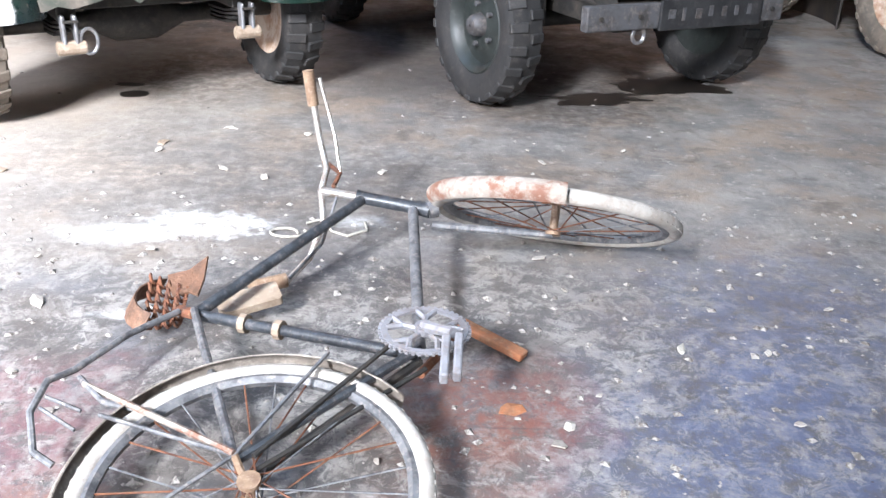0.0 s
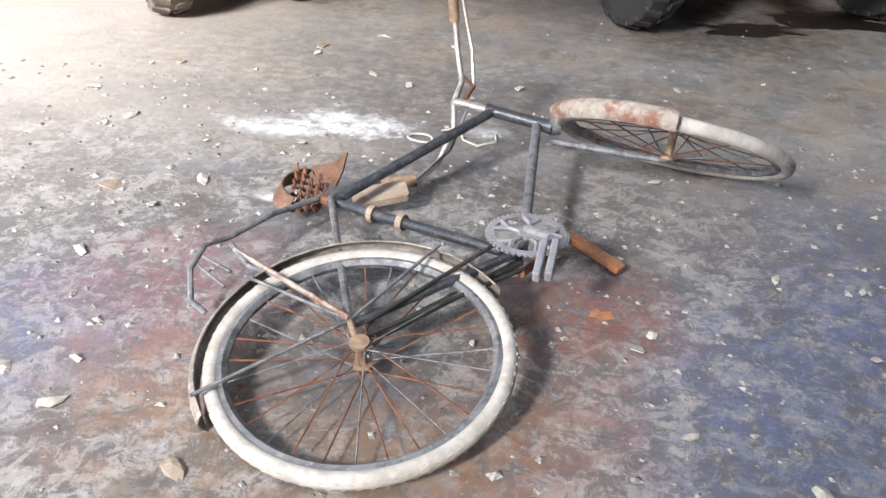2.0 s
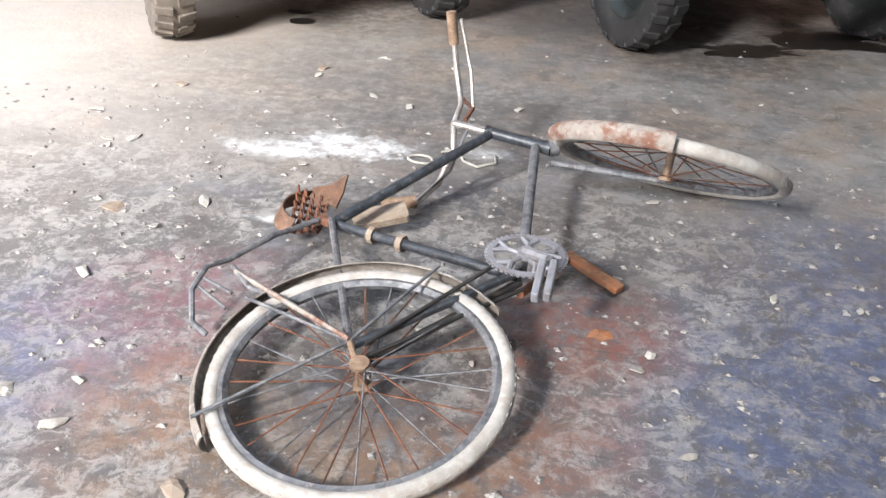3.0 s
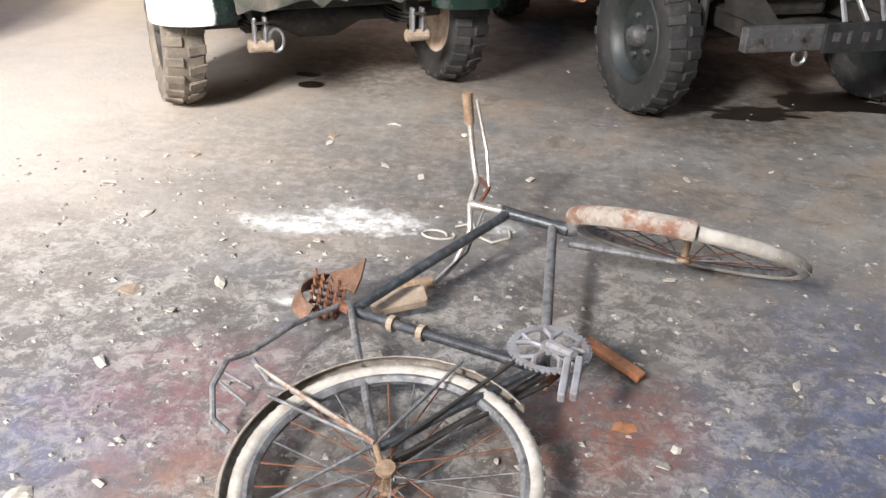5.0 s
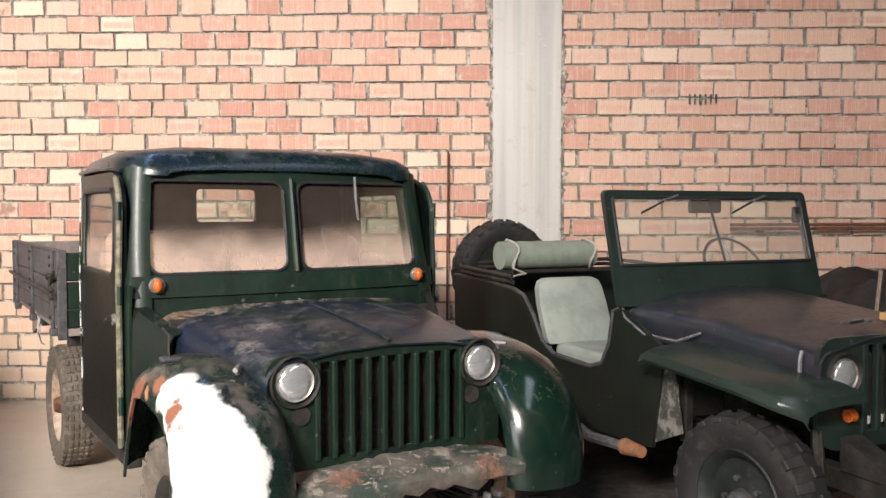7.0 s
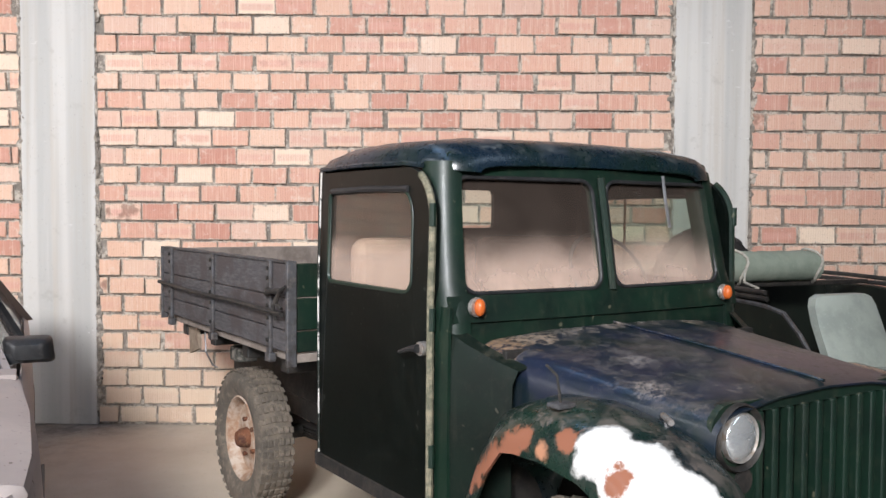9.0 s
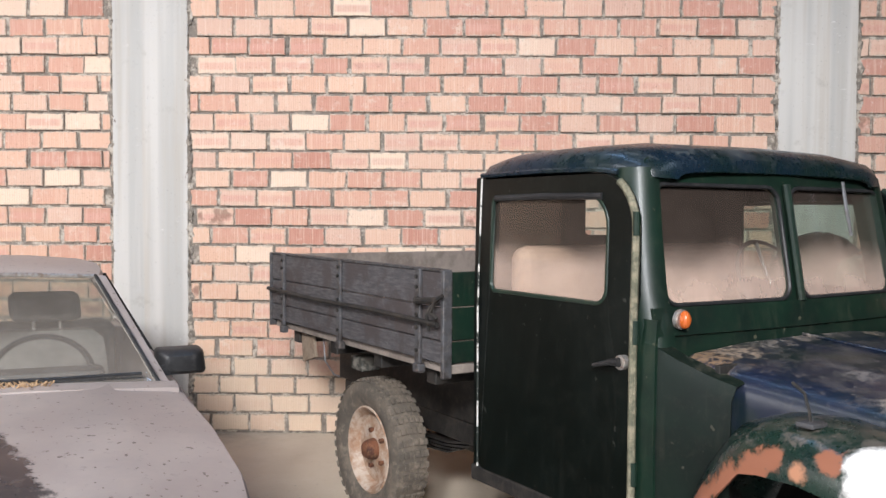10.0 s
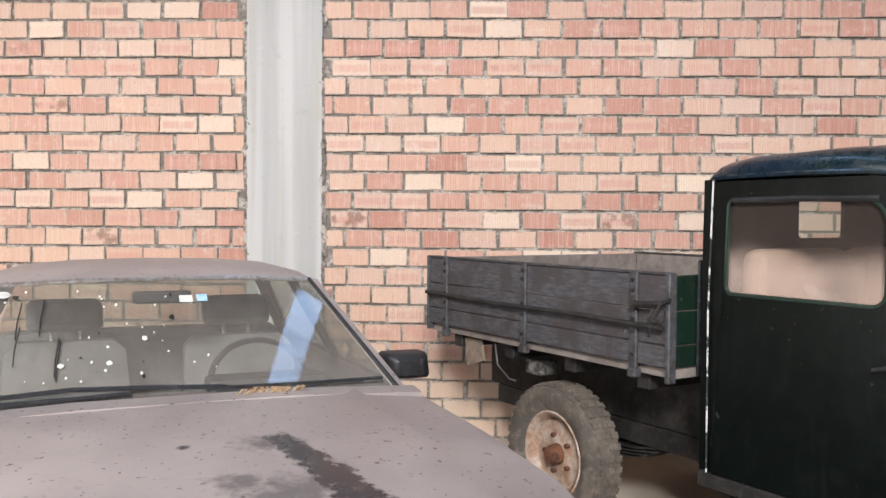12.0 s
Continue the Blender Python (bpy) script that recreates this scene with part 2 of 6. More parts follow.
def concrete_column_material():
    n = Nodes("column_concrete")
    boards = n.noise(1.0, 4, 0.6, n.scaled((13, 13, 0.3)))
    wide = n.noise(1.0, 2, 0.5, n.scaled((9, 9, 0.25)))
    col = n.mix(n.ramp(wide, 0.35, 0.65), (0.44, 0.425, 0.40), (0.55, 0.525, 0.49))
    col = n.mix(n.ramp(boards, 0.50, 0.66, 0.0, 0.4), col, (0.42, 0.36, 0.29))
    col = n.mix(n.ramp(boards, 0.44, 0.28, 0.0, 0.4), col, (0.58, 0.56, 0.53))
    col = n.mix(n.ramp(n.noise(5, 8, 0.75), 0.56, 0.68, 0.0, 0.35), col, (0.33, 0.30, 0.265))
    scratch = n.noise(1.0, 3, 0.7, n.scaled((9, 9, 60)), 1.5)
    col = n.mix(n.math("MULTIPLY", n.ramp(scratch, 0.66, 0.70, 0.0, 0.7), n.ramp(n.noise(2.2, 3), 0.5, 0.6)), col, (0.78, 0.77, 0.75))
    holes = n.t.nodes.new("ShaderNodeTexVoronoi")
    n.put(holes.inputs["Vector"], n.scaled((11, 11, 7)))
    pit = n.ramp(holes.outputs["Distance"], 0.10, 0.06)
    col = n.mix(n.math("MULTIPLY", pit, 0.75), col, (0.12, 0.115, 0.11))
    h = n.math("SUBTRACT", n.math("ADD", n.math("MULTIPLY", boards, 0.4), n.math("MULTIPLY", n.noise(60, 5, 0.7), 0.7)), pit)
    n.bump(h, 0.4, 0.005)
    return n.done(col, 0.88)


def paint_material(name, base, dark, dust, amount, rough, blots=(), gloss=0.6, spec=0.5):
    """Old vehicle paint: faded patches, dust and bare blots. blots: place, radius, edge, colour, stretch."""
    n = Nodes(name)
    f = n.noise(3.2, 7, 0.65)
    col = n.mix(n.ramp(f, 0.38, 0.66), base, dark)
    grain = n.noise(55, 5, 0.7)
    d = n.ramp(n.math("ADD", n.math("MULTIPLY", n.noise(9, 9, 0.75), 0.8), n.math("MULTIPLY", n.noise(2.1, 4), 0.2)), 0.5, 0.64, 0.0, amount)
    up = n.ramp(n.split(n.geo.outputs["Normal"])[2], 0.2, 0.9, 0.13, 1.0)
    d = n.math("MULTIPLY", d, up)
    col = n.mix(d, col, dust)
    col = n.mix(n.ramp(n.noise(30, 2, 0.4), 0.72, 0.76, 0.0, 0.6), col, dust)
    # worn flecks on flat tops, and a thin film of dust in runs down the sides
    fleck = n.math("MULTIPLY", n.ramp(n.noise(21, 9, 0.8, None, 0.6), 0.54, 0.60, 0.0, amount), up)
    col = n.mix(fleck, col, dust)
    runs = n.noise(1.0, 6, 0.7, n.scaled((26, 26, 4)))
    col = n.mix(n.ramp(runs, 0.52, 0.68, 0.0, 0.16 * amount), col, dust)
    d = n.math("MAXIMUM", d, fleck)
    r = n.math("ADD", n.math("MULTIPLY", grain, 0.16), rough - 0.08)
    r = n.math("ADD", r, n.math("MULTIPLY", d, 0.5))
    for at, rad, edge, colour, stretch in blots:
        k = n.blob(at, rad, edge, min(0.15, rad * 1.7) if colour[0] < 0.6 else 0.07, 20.0 if colour[0] < 0.6 else 7.0, stretch)
        if edge > 0.02:
            k = n.math("MULTIPLY", k, n.ramp(n.noise(42, 8, 0.75), 0.42, 0.56, 0.1, 1.0))
        col = n.mix(k, col, colour)
        r = n.math("MAXIMUM", r, n.math("MULTIPLY", k, 0.8))
    n.bump(n.math("ADD", n.math("MULTIPLY", f, 0.35), n.math("MULTIPLY", grain, 0.05)), 0.12, 0.01)
    return n.done(col, r, None, Coat_Weight=0.25 * gloss, Coat_Roughness=0.12, Specular_IOR_Level=spec)


def glass_material(name, dust, low, high, z0, z1, tint=(0.8, 0.85, 0.82)):
    """A dusty pane: clear glass under a film of dirt that is thicker towards its lower edge (z0 to z1, metres)."""
    n = Nodes(name)
    out = n.t.nodes["Material Output"]
    clear = n.node("ShaderNodeBsdfTransparent", Color=(*tint, 1))
    shine = n.node("ShaderNodeBsdfGlossy", Color=(1, 1, 1, 1), Roughness=0.04)
    film = n.node("ShaderNodeBsdfDiffuse", Color=(*dust, 1))
    lw = n.node("ShaderNodeLayerWeight", Blend=0.5)
    gloss = n.math("ADD", n.math("MULTIPLY", n.math("POWER", lw.outputs["Facing"], 4.0), 0.55), 0.035, True)
    z = n.split()[2]
    amount = n.ramp(n.math("ADD", z, n.math("MULTIPLY", n.math("SUBTRACT", n.noise(4, 4), 0.5), 0.10)), z0, z1, low, high)
    runs = n.noise(1.0, 4, 0.6, n.scaled((45, 45, 3.5)))
    amount = n.math("MULTIPLY", amount, n.math("MULTIPLY", n.ramp(runs, 0.3, 0.7, 0.96, 1.04), n.ramp(n.noise(7, 4, 0.55), 0.3, 0.7, 0.85, 1.15)), True)
    a = n.t.nodes.new("ShaderNodeMixShader")
    n.put(a.inputs[0], gloss)
    n.put(a.inputs[1], clear.outputs[0])
    n.put(a.inputs[2], shine.outputs[0])
    m = n.t.nodes.new("ShaderNodeMixShader")
    n.put(m.inputs[0], amount)
    n.put(m.inputs[1], a.outputs[0])
    n.put(m.inputs[2], film.outputs[0])
    n.put(out.inputs[0], m.outputs[0])
    return n.m


def at_truck(x, y, z):
    c, s = math.cos(radians(34)), math.sin(radians(34))
    return ((-1.070 + x * c - y * s) * U, (5.128 + x * s + y * c) * U, z * U)


def at_car(x, y, z):
    c, s = math.cos(radians(25)), math.sin(radians(25))
    return ((-4.281 + x * c - y * s) * U, (5.640 + x * s + y * c) * U, z * U)


BRICK = brick_material()
FLOOR = floor_material()
COLUMN = concrete_column_material()
MORTAR = worn("mortar", (0.21, 0.18, 0.15), (0.50, 0.44, 0.37), 0.95, 0, 14, 70, (0.46, 0.62), dust=(0.06, 0.05, 0.042), dust_amount=0.85, bump=0.8)
PLASTER = worn("rough_render", (0.13, 0.105, 0.09), (0.18, 0.15, 0.125), 0.92, 0, 1.4, 30, dust=(0.09, 0.075, 0.065), bump=0.4)
ROOFING = worn("roof_sheet", (0.12, 0.11, 0.10), (0.17, 0.15, 0.13), 0.8, 0, 1.0, 20)
STEEL = worn("bare_steel", (0.30, 0.30, 0.31), (0.18, 0.17, 0.17), 0.45, 0.7, 14, 90, dust=(0.22, 0.17, 0.13))
DARK = worn("greasy_iron", (0.018, 0.017, 0.016), (0.04, 0.035, 0.03), 0.6, 0.2, 10, 70, dust=(0.09, 0.07, 0.055), dust_amount=0.4)
RUST = worn("rusty_iron", (0.17, 0.065, 0.03), (0.07, 0.03, 0.02), 0.85, 0.1, 22, 120, dust=(0.30, 0.17, 0.09), bump=0.5)
RUBBER = worn("tyre_rubber", (0.014, 0.0135, 0.0135), (0.022, 0.020, 0.019), 0.7, 0, 9, 60, dust=(0.09, 0.075, 0.065), dust_amount=0.35, bump=0.3)
RUBBER_DUSTY = worn("dusty_tyre_rubber", (0.10, 0.085, 0.068), (0.16, 0.13, 0.10), 0.85, 0, 9, 60, dust=(0.27, 0.22, 0.17), dust_amount=0.6, bump=0.3)
RIM_CREAM = worn("cream_rim_paint", (0.50, 0.41, 0.33), (0.32, 0.19, 0.115), 0.7, 0, 11, 70, dust=(0.22, 0.11, 0.06), dust_amount=0.7)
RIM_GREEN = worn("olive_rim_paint", (0.017, 0.021, 0.019), (0.011, 0.013, 0.012), 0.5, 0, 10, 70, dust=(0.12, 0.11, 0.10), dust_amount=0.2)
WHITE_TYRE = worn("chalky_white_tyre", (0.42, 0.39, 0.35), (0.31, 0.28, 0.245), 0.85, 0, 16, 110, dust=(0.28, 0.22, 0.17), dust_amount=0.6, bump=0.3)
BIKE_BLACK = worn("scratched_black_enamel", (0.02, 0.022, 0.026), (0.045, 0.05, 0.058), 0.4, 0, 30, 140, dust=(0.26, 0.22, 0.20), dust_amount=0.3)
BIKE_GREY = worn("dusty_grey_tube", (0.16, 0.16, 0.165), (0.07, 0.07, 0.075), 0.55, 0.2, 26, 120, dust=(0.33, 0.29, 0.26), dust_amount=0.6)
CHROME = worn("pitted_chrome", (0.50, 0.48, 0.46), (0.32, 0.26, 0.21), 0.38, 0.7, 40, 150, dust=(0.28, 0.17, 0.11), dust_amount=0.7)
CHAINRING = worn("grey_cast_metal", (0.28, 0.28, 0.30), (0.20, 0.19, 0.20), 0.5, 0.3, 30, 150, dust=(0.3, 0.23, 0.18))
RUST_CREAM = worn("rust_streaked_cream_mudguard", (0.27, 0.235, 0.20), (0.17, 0.08, 0.05), 0.75, 0, 17, 90, (0.42, 0.6), dust=(0.5, 0.44, 0.38), dust_amount=0.55)
GREY_GUARD = worn("grey_dusty_mudguard", (0.15, 0.128, 0.108), (0.25, 0.215, 0.18), 0.7, 0, 15, 80, dust=(0.45, 0.4, 0.34), dust_amount=0.7)
PEDAL_RUST = worn("rusty_pedal", (0.33, 0.13, 0.055), (0.22, 0.11, 0.06), 0.8, 0, 22, 110, dust=(0.4, 0.27, 0.16))
LEATHER = worn("cracked_brown_leather", (0.13, 0.065, 0.036), (0.07, 0.036, 0.021), 0.7, 0, 20, 110, dust=(0.26, 0.15, 0.09), dust_amount=0.5, bump=0.6)
GRIP = worn("worn_brown_grip", (0.24, 0.16, 0.10), (0.15, 0.09, 0.055), 0.75, 0, 30, 120, dust=(0.4, 0.32, 0.24))
TAN = worn("tan_dusty_plate", (0.27, 0.21, 0.155), (0.20, 0.145, 0.10), 0.7, 0, 18, 90, dust=(0.4, 0.34, 0.27))
GREEN = paint_material("dark_green_paint", (0.0055, 0.020, 0.0115), (0.0045, 0.0125, 0.0085), (0.12, 0.115, 0.075), 0.5, 0.44, gloss=0.15)
GREEN_GLOSS = paint_material("glossy_green_wing_paint", (0.004, 0.018, 0.011), (0.004, 0.012, 0.010), (0.11, 0.105, 0.08), 0.35, 0.2, gloss=2.5)
COWL = paint_material("dull_scuffed_green_paint", (0.005, 0.011, 0.0075), (0.004, 0.007, 0.0055), (0.07, 0.065, 0.047), 0.45, 0.5, gloss=0.0, spec=0.2)
STRIP = worn("scuffed_olive_edge", (0.10, 0.10, 0.065), (0.25, 0.22, 0.15), 0.7, 0, 25, 90, dust=(0.04, 0.045, 0.03))
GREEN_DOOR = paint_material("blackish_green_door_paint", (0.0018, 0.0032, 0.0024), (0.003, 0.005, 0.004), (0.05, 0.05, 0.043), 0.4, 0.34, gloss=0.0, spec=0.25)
HOOD = paint_material("flaking_blue_black_bonnet_paint", (0.008, 0.013, 0.032), (0.006, 0.014, 0.014), (0.16, 0.14, 0.125), 0.4, 0.36,
    blots=tuple((at_truck(x, y, z), rad, 0.03, colour, (1, 1, 1)) for x, y, z, rad, colour in ((-0.50, 0.76, 1.0, 0.10, (0.23, 0.15, 0.09)), (-0.38, 0.75, 1.01, 0.075, (0.30, 0.23, 0.17)), (-0.22, 0.77, 1.025, 0.075, (0.21, 0.18, 0.155)), (-0.05, 0.785, 1.035, 0.06, (0.24, 0.2, 0.17)), (0.14, 0.785, 1.03, 0.055, (0.2, 0.17, 0.15)), (0.36, 0.78, 1.02, 0.06, (0.22, 0.18, 0.14)), (-0.3, 0.40, 0.99, 0.05, (0.2, 0.18, 0.17)), (-0.42, 0.22, 0.96, 0.05, (0.22, 0.19, 0.17)))))
ROOFPAINT = paint_material("dark_roof_paint", (0.006, 0.014, 0.026), (0.005, 0.014, 0.010), (0.10, 0.11, 0.11), 0.5, 0.28)
RUSTY, FILLER = (0.25, 0.095, 0.05), (0.70, 0.68, 0.65)
WING_BLOTS = [*((-0.73, 0.59 - 0.034 * k, 0.66 + 0.030 * k - 0.0008 * k * k, 0.036, RUSTY) for k in range(8)),
    (-0.73, 0.281, 0.815, 0.022, (0.42, 0.2, 0.11)), (-0.72, 0.211, 0.869, 0.04, RUSTY),
    (-0.72, 0.10, 0.86, 0.09, FILLER), (-0.72, -0.03, 0.83, 0.14, FILLER), (-0.70, -0.13, 0.74, 0.18, FILLER), (-0.69, -0.18, 0.62, 0.21, FILLER), (-0.69, -0.20, 0.50, 0.19, FILLER),
    (-0.73, -0.02, 0.865, 0.02, RUSTY), (-0.73, -0.05, 0.80, 0.035, RUSTY), (-0.73, 0.03, 0.80, 0.045, RUSTY)]
WING = paint_material("green_wing_with_white_filler", (0.008, 0.024, 0.016), (0.007, 0.013, 0.016), (0.16, 0.13, 0.11), 0.6, 0.28,
    blots=tuple((at_truck(x, y, z), rad, 0.012, colour, (1, 1, 1)) for x, y, z, rad, colour in WING_BLOTS), gloss=0.9)
APRON = paint_material("scraped_apron_paint", (0.035, 0.05, 0.04), (0.15, 0.125, 0.105), (0.36, 0.30, 0.25), 0.95, 0.5,
    blots=((at_truck(-0.22, -0.1, 0.56), 0.05, 0.03, (0.30, 0.12, 0.07), (1, 1, 1)), (at_truck(0.3, -0.17, 0.53), 0.06, 0.03, (0.26, 0.12, 0.08), (1, 1, 1))))
JEEP = paint_material("olive_green_paint", (0.019, 0.031, 0.025), (0.012, 0.021, 0.018), (0.10, 0.10, 0.085), 0.32, 0.34)
JEEP_DARK = paint_material("dark_olive_body_paint", (0.010, 0.014, 0.010), (0.007, 0.009, 0.007), (0.08, 0.07, 0.05), 0.35, 0.45)
JEEP_HOOD = paint_material("faded_bonnet_paint", (0.017, 0.021, 0.027), (0.026, 0.022, 0.029), (0.10, 0.085, 0.08), 0.35, 0.34)
CANVAS = worn("pale_green_canvas", (0.24, 0.27, 0.215), (0.19, 0.22, 0.175), 0.9, 0, 7, 90, bump=0.4)
SEATCLOTH = worn("pale_grey_green_vinyl", (0.31, 0.335, 0.295), (0.24, 0.265, 0.235), 0.6, 0, 6, 80)
BENCH = worn("pink_beige_bench_cover", (0.56, 0.35, 0.27), (0.46, 0.27, 0.20), 0.8, 0, 4, 60)
BLACK = worn("black_plastic", (0.014, 0.014, 0.015), (0.025, 0.025, 0.026), 0.5, 0, 9, 80, dust=(0.1, 0.09, 0.085), dust_amount=0.3)
ROPE = worn("pale_rope", (0.42, 0.39, 0.33), (0.3, 0.28, 0.24), 0.9, 0, 40, 160)
AMBER = Nodes("amber_lens").done((0.50, 0.11, 0.02), 0.25)
LENS = Nodes("lamp_glass").done((0.82, 0.84, 0.84), 0.12, 0.75)
FLAKED = worn("flaked_white_edge", (0.62, 0.60, 0.55), (0.02, 0.025, 0.02), 0.8, 0, 16, 70, (0.47, 0.53))
SCUFFED = worn("scuffed_dark_panel", (0.045, 0.045, 0.038), (0.22, 0.20, 0.17), 0.75, 0, 13, 70, (0.45, 0.6))


def plank_material():
    n = Nodes("grey_weathered_planks")
    info = n.t.nodes.new("ShaderNodeObjectInfo")
    grain = n.noise(1.0, 6, 0.65, n.scaled((14, 14, 90)))
    col = n.mix(n.ramp(grain, 0.35, 0.7), (0.040, 0.036, 0.037), (0.115, 0.104, 0.104))
    col = n.mix(n.ramp(n.noise(5, 7, 0.7), 0.47, 0.58, 0.0, 0.9), col, (0.045, 0.030, 0.026))
    col = n.mix(n.ramp(n.noise(13, 8, 0.75), 0.62, 0.7, 0.0, 0.6), col, (0.26, 0.25, 0.25))
    col = n.mix(n.ramp(info.outputs["Random"], 0, 1, 0.0, 0.3), col, (0.08, 0.08, 0.088))
    n.bump(grain, 0.4, 0.006)
    return n.done(col, 0.72)


PLANK = plank_material()
BED_WOOD = worn("inside_planks_grey_brown", (0.25, 0.21, 0.18), (0.16, 0.13, 0.11), 0.85, 0, 6, 60, dust=(0.34, 0.29, 0.24))
IRON_GREY = worn("grey_strap_iron", (0.085, 0.085, 0.09), (0.05, 0.044, 0.042), 0.6, 0.3, 16, 90, dust=(0.2, 0.17, 0.15))
GLASS_SCREEN = glass_material("dusty_windscreen", (0.72, 0.53, 0.44), 0.34, 0.03, 1.19 * U, 1.36 * U)
GLASS_DOOR = glass_material("dusty_door_glass", (0.72, 0.53, 0.44), 0.26, 0.03, 1.22 * U, 1.34 * U)
GLASS_JEEP = glass_material("dusty_flat_screen", (0.6, 0.5, 0.45), 0.10, 0.08, 1.2 * U, 1.5 * U, (0.9, 0.92, 0.9))
GLASS_CAR = glass_material("dusty_car_glass", (0.36, 0.31, 0.27), 0.20, 0.12, 0.85 * U, 1.15 * U, (0.92, 0.94, 0.92))


def car_material():
    n = Nodes("dust_covered_silver_paint")
    f = n.noise(2.5, 7, 0.65)
    col = n.mix(n.ramp(f, 0.35, 0.7), (0.36, 0.31, 0.29), (0.46, 0.395, 0.36))
    col = n.mix(n.ramp(n.noise(26, 5, 0.7), 0.6, 0.7, 0.0, 0.4), col, (0.2, 0.18, 0.175))
    flat = (1, 1, 0.25)
    k = n.blob(at_car(-0.125, -0.51, 0.8), 0.012, 0.01, 0.07, 16, flat)
    # one long runny stain and the smudges beside it
    for x, y, rad in [(0.115 + 0.135 * (i / 15) ** 0.75, -0.50 - 0.036 * i, 0.026 + 0.0011 * i) for i in range(16)]:
        k = n.math("MAXIMUM", k, n.blob(at_car(x, y, 0.8), rad * 1.6, 0.012, 0.07, 20, flat))
    for x, y, rad in ((0.08, -0.53, 0.05), (0.09, -0.86, 0.09), (-0.03, -0.78, 0.05), (0.02, -0.88, 0.05)):
        k = n.math("MAXIMUM", k, n.math("MULTIPLY", n.blob(at_car(x, y, 0.8), rad, 0.05, 0.14, 18, flat), 0.62))
    col = n.mix(n.math("MULTIPLY", k, n.ramp(n.noise(30, 6, 0.7), 0.3, 0.5, 0.78, 1.0)), col, (0.035, 0.035, 0.042))
    r = n.math("SUBTRACT", n.ramp(f, 0.3, 0.7, 0.42, 0.6), n.math("MULTIPLY", k, 0.22))
    col = n.mix(n.ramp(n.noise(48, 2, 0.4), 0.69, 0.72, 0.0, 0.75), col, (0.10, 0.075, 0.06))
    n.bump(n.noise(120, 4), 0.1, 0.002)
    return n.done(col, r, 0.25)


CARPAINT = car_material()
CAR_SEAT = worn("grey_car_upholstery", (0.17, 0.16, 0.148), (0.22, 0.205, 0.19), 0.9, 0, 6, 70)
PAPER = worn("white_paper", (0.70, 0.68, 0.62), (0.6, 0.58, 0.52), 0.9, 0, 20, 90)
STRAW = worn("dry_straw", (0.48, 0.33, 0.19), (0.34, 0.21, 0.11), 0.9, 0, 30, 90)
OIL = Nodes("spilt_oil").done((0.016, 0.012, 0.009), 0.42)
WOODBLOCK = worn("raw_pine_block", (0.45, 0.27, 0.11), (0.36, 0.2, 0.08), 0.8, 0, 20, 90)
BLUE = worn("blue_plastic", (0.02, 0.10, 0.50), (0.02, 0.08, 0.4), 0.4, 0, 9, 60)
TARP = worn("black_brown_tarpaulin", (0.012, 0.010, 0.009), (0.028, 0.021, 0.016), 0.7, 0, 5, 50, dust=(0.08, 0.06, 0.045), dust_amount=0.2, bump=0.4)
SKYBLUE = worn("pale_blue_print", (0.45, 0.62, 0.72), (0.25, 0.45, 0.62), 0.7, 0, 60, 90)

# ---- builders (drawing units) ----


def part(name, bm, material, parent=None, label="", smooth=False, at=None):
    """Links a bmesh as one mesh object, under a thing or a part."""
    bmesh.ops.scale(bm, vec=(U, U, U), verts=bm.verts)
    if smooth:
        for f in bm.faces:
            f.smooth = True
    me = bpy.data.meshes.new(name)
    bm.to_mesh(me)
    bm.free()
    if smooth:
        me.set_sharp_from_angle(angle=radians(40))
    me.materials.append(material)
    ob = new(name, me)
    ob.parent = parent
    if at is not None:
        ob.matrix_basis = at
    if label:
        tagged(ob, label)
    return ob


def thing(name, label, category, at=(0, 0, 0), rz=0, group="", kind=""):
    ob = new(name)
    ob.empty_display_size = 0.1
    ob.matrix_basis = pose(at[0] * U, at[1] * U, at[2] * U, 0, 0, rz)
    return tagged(ob, label, category, group, kind)


def box(a, b, bevel=0.0, seg=2, bm=None):
    own = bmesh.new()
    bmesh.ops.create_cube(own, size=1)
    for v in own.verts:
        v.co = Vector([a[k] + (v.co[k] + 0.5) * (b[k] - a[k]) for k in range(3)])
    if bevel:
        bmesh.ops.bevel(own, geom=own.edges[:], offset=bevel, segments=seg, affect="EDGES", profile=0.5)
    return join(bm, own) if bm else own


def join(bm, other, m=None):
    me = bpy.data.meshes.new("join")
    other.to_mesh(me)
    other.free()
    if m:
        me.transform(m)
    bm.from_mesh(me)
    bpy.data.meshes.remove(me)
    return bm


def loft(sections, closed=False, cap=False, bm=None):
    bm = bm or bmesh.new()
    rings = [[bm.verts.new(p) for p in s] for s in sections]
    n = len(rings[0])
    for r, q in zip(rings, rings[1:]):
        for i in range(n if closed else n - 1):
            j = (i + 1) % n
            bm.faces.new((r[i], r[j], q[j], q[i]))
    if cap:
        bm.faces.new(rings[0][::-1])
        bm.faces.new(rings[-1])
    bmesh.ops.recalc_face_normals(bm, faces=bm.faces[:])
    return bm


def shell(sections, thick, closed=False):
    """A loft with thickness."""
    bm = loft(sections, closed)
    bmesh.ops.solidify(bm, geom=bm.faces[:], thickness=thick)
    bmesh.ops.recalc_face_normals(bm, faces=bm.faces[:])
    return bm


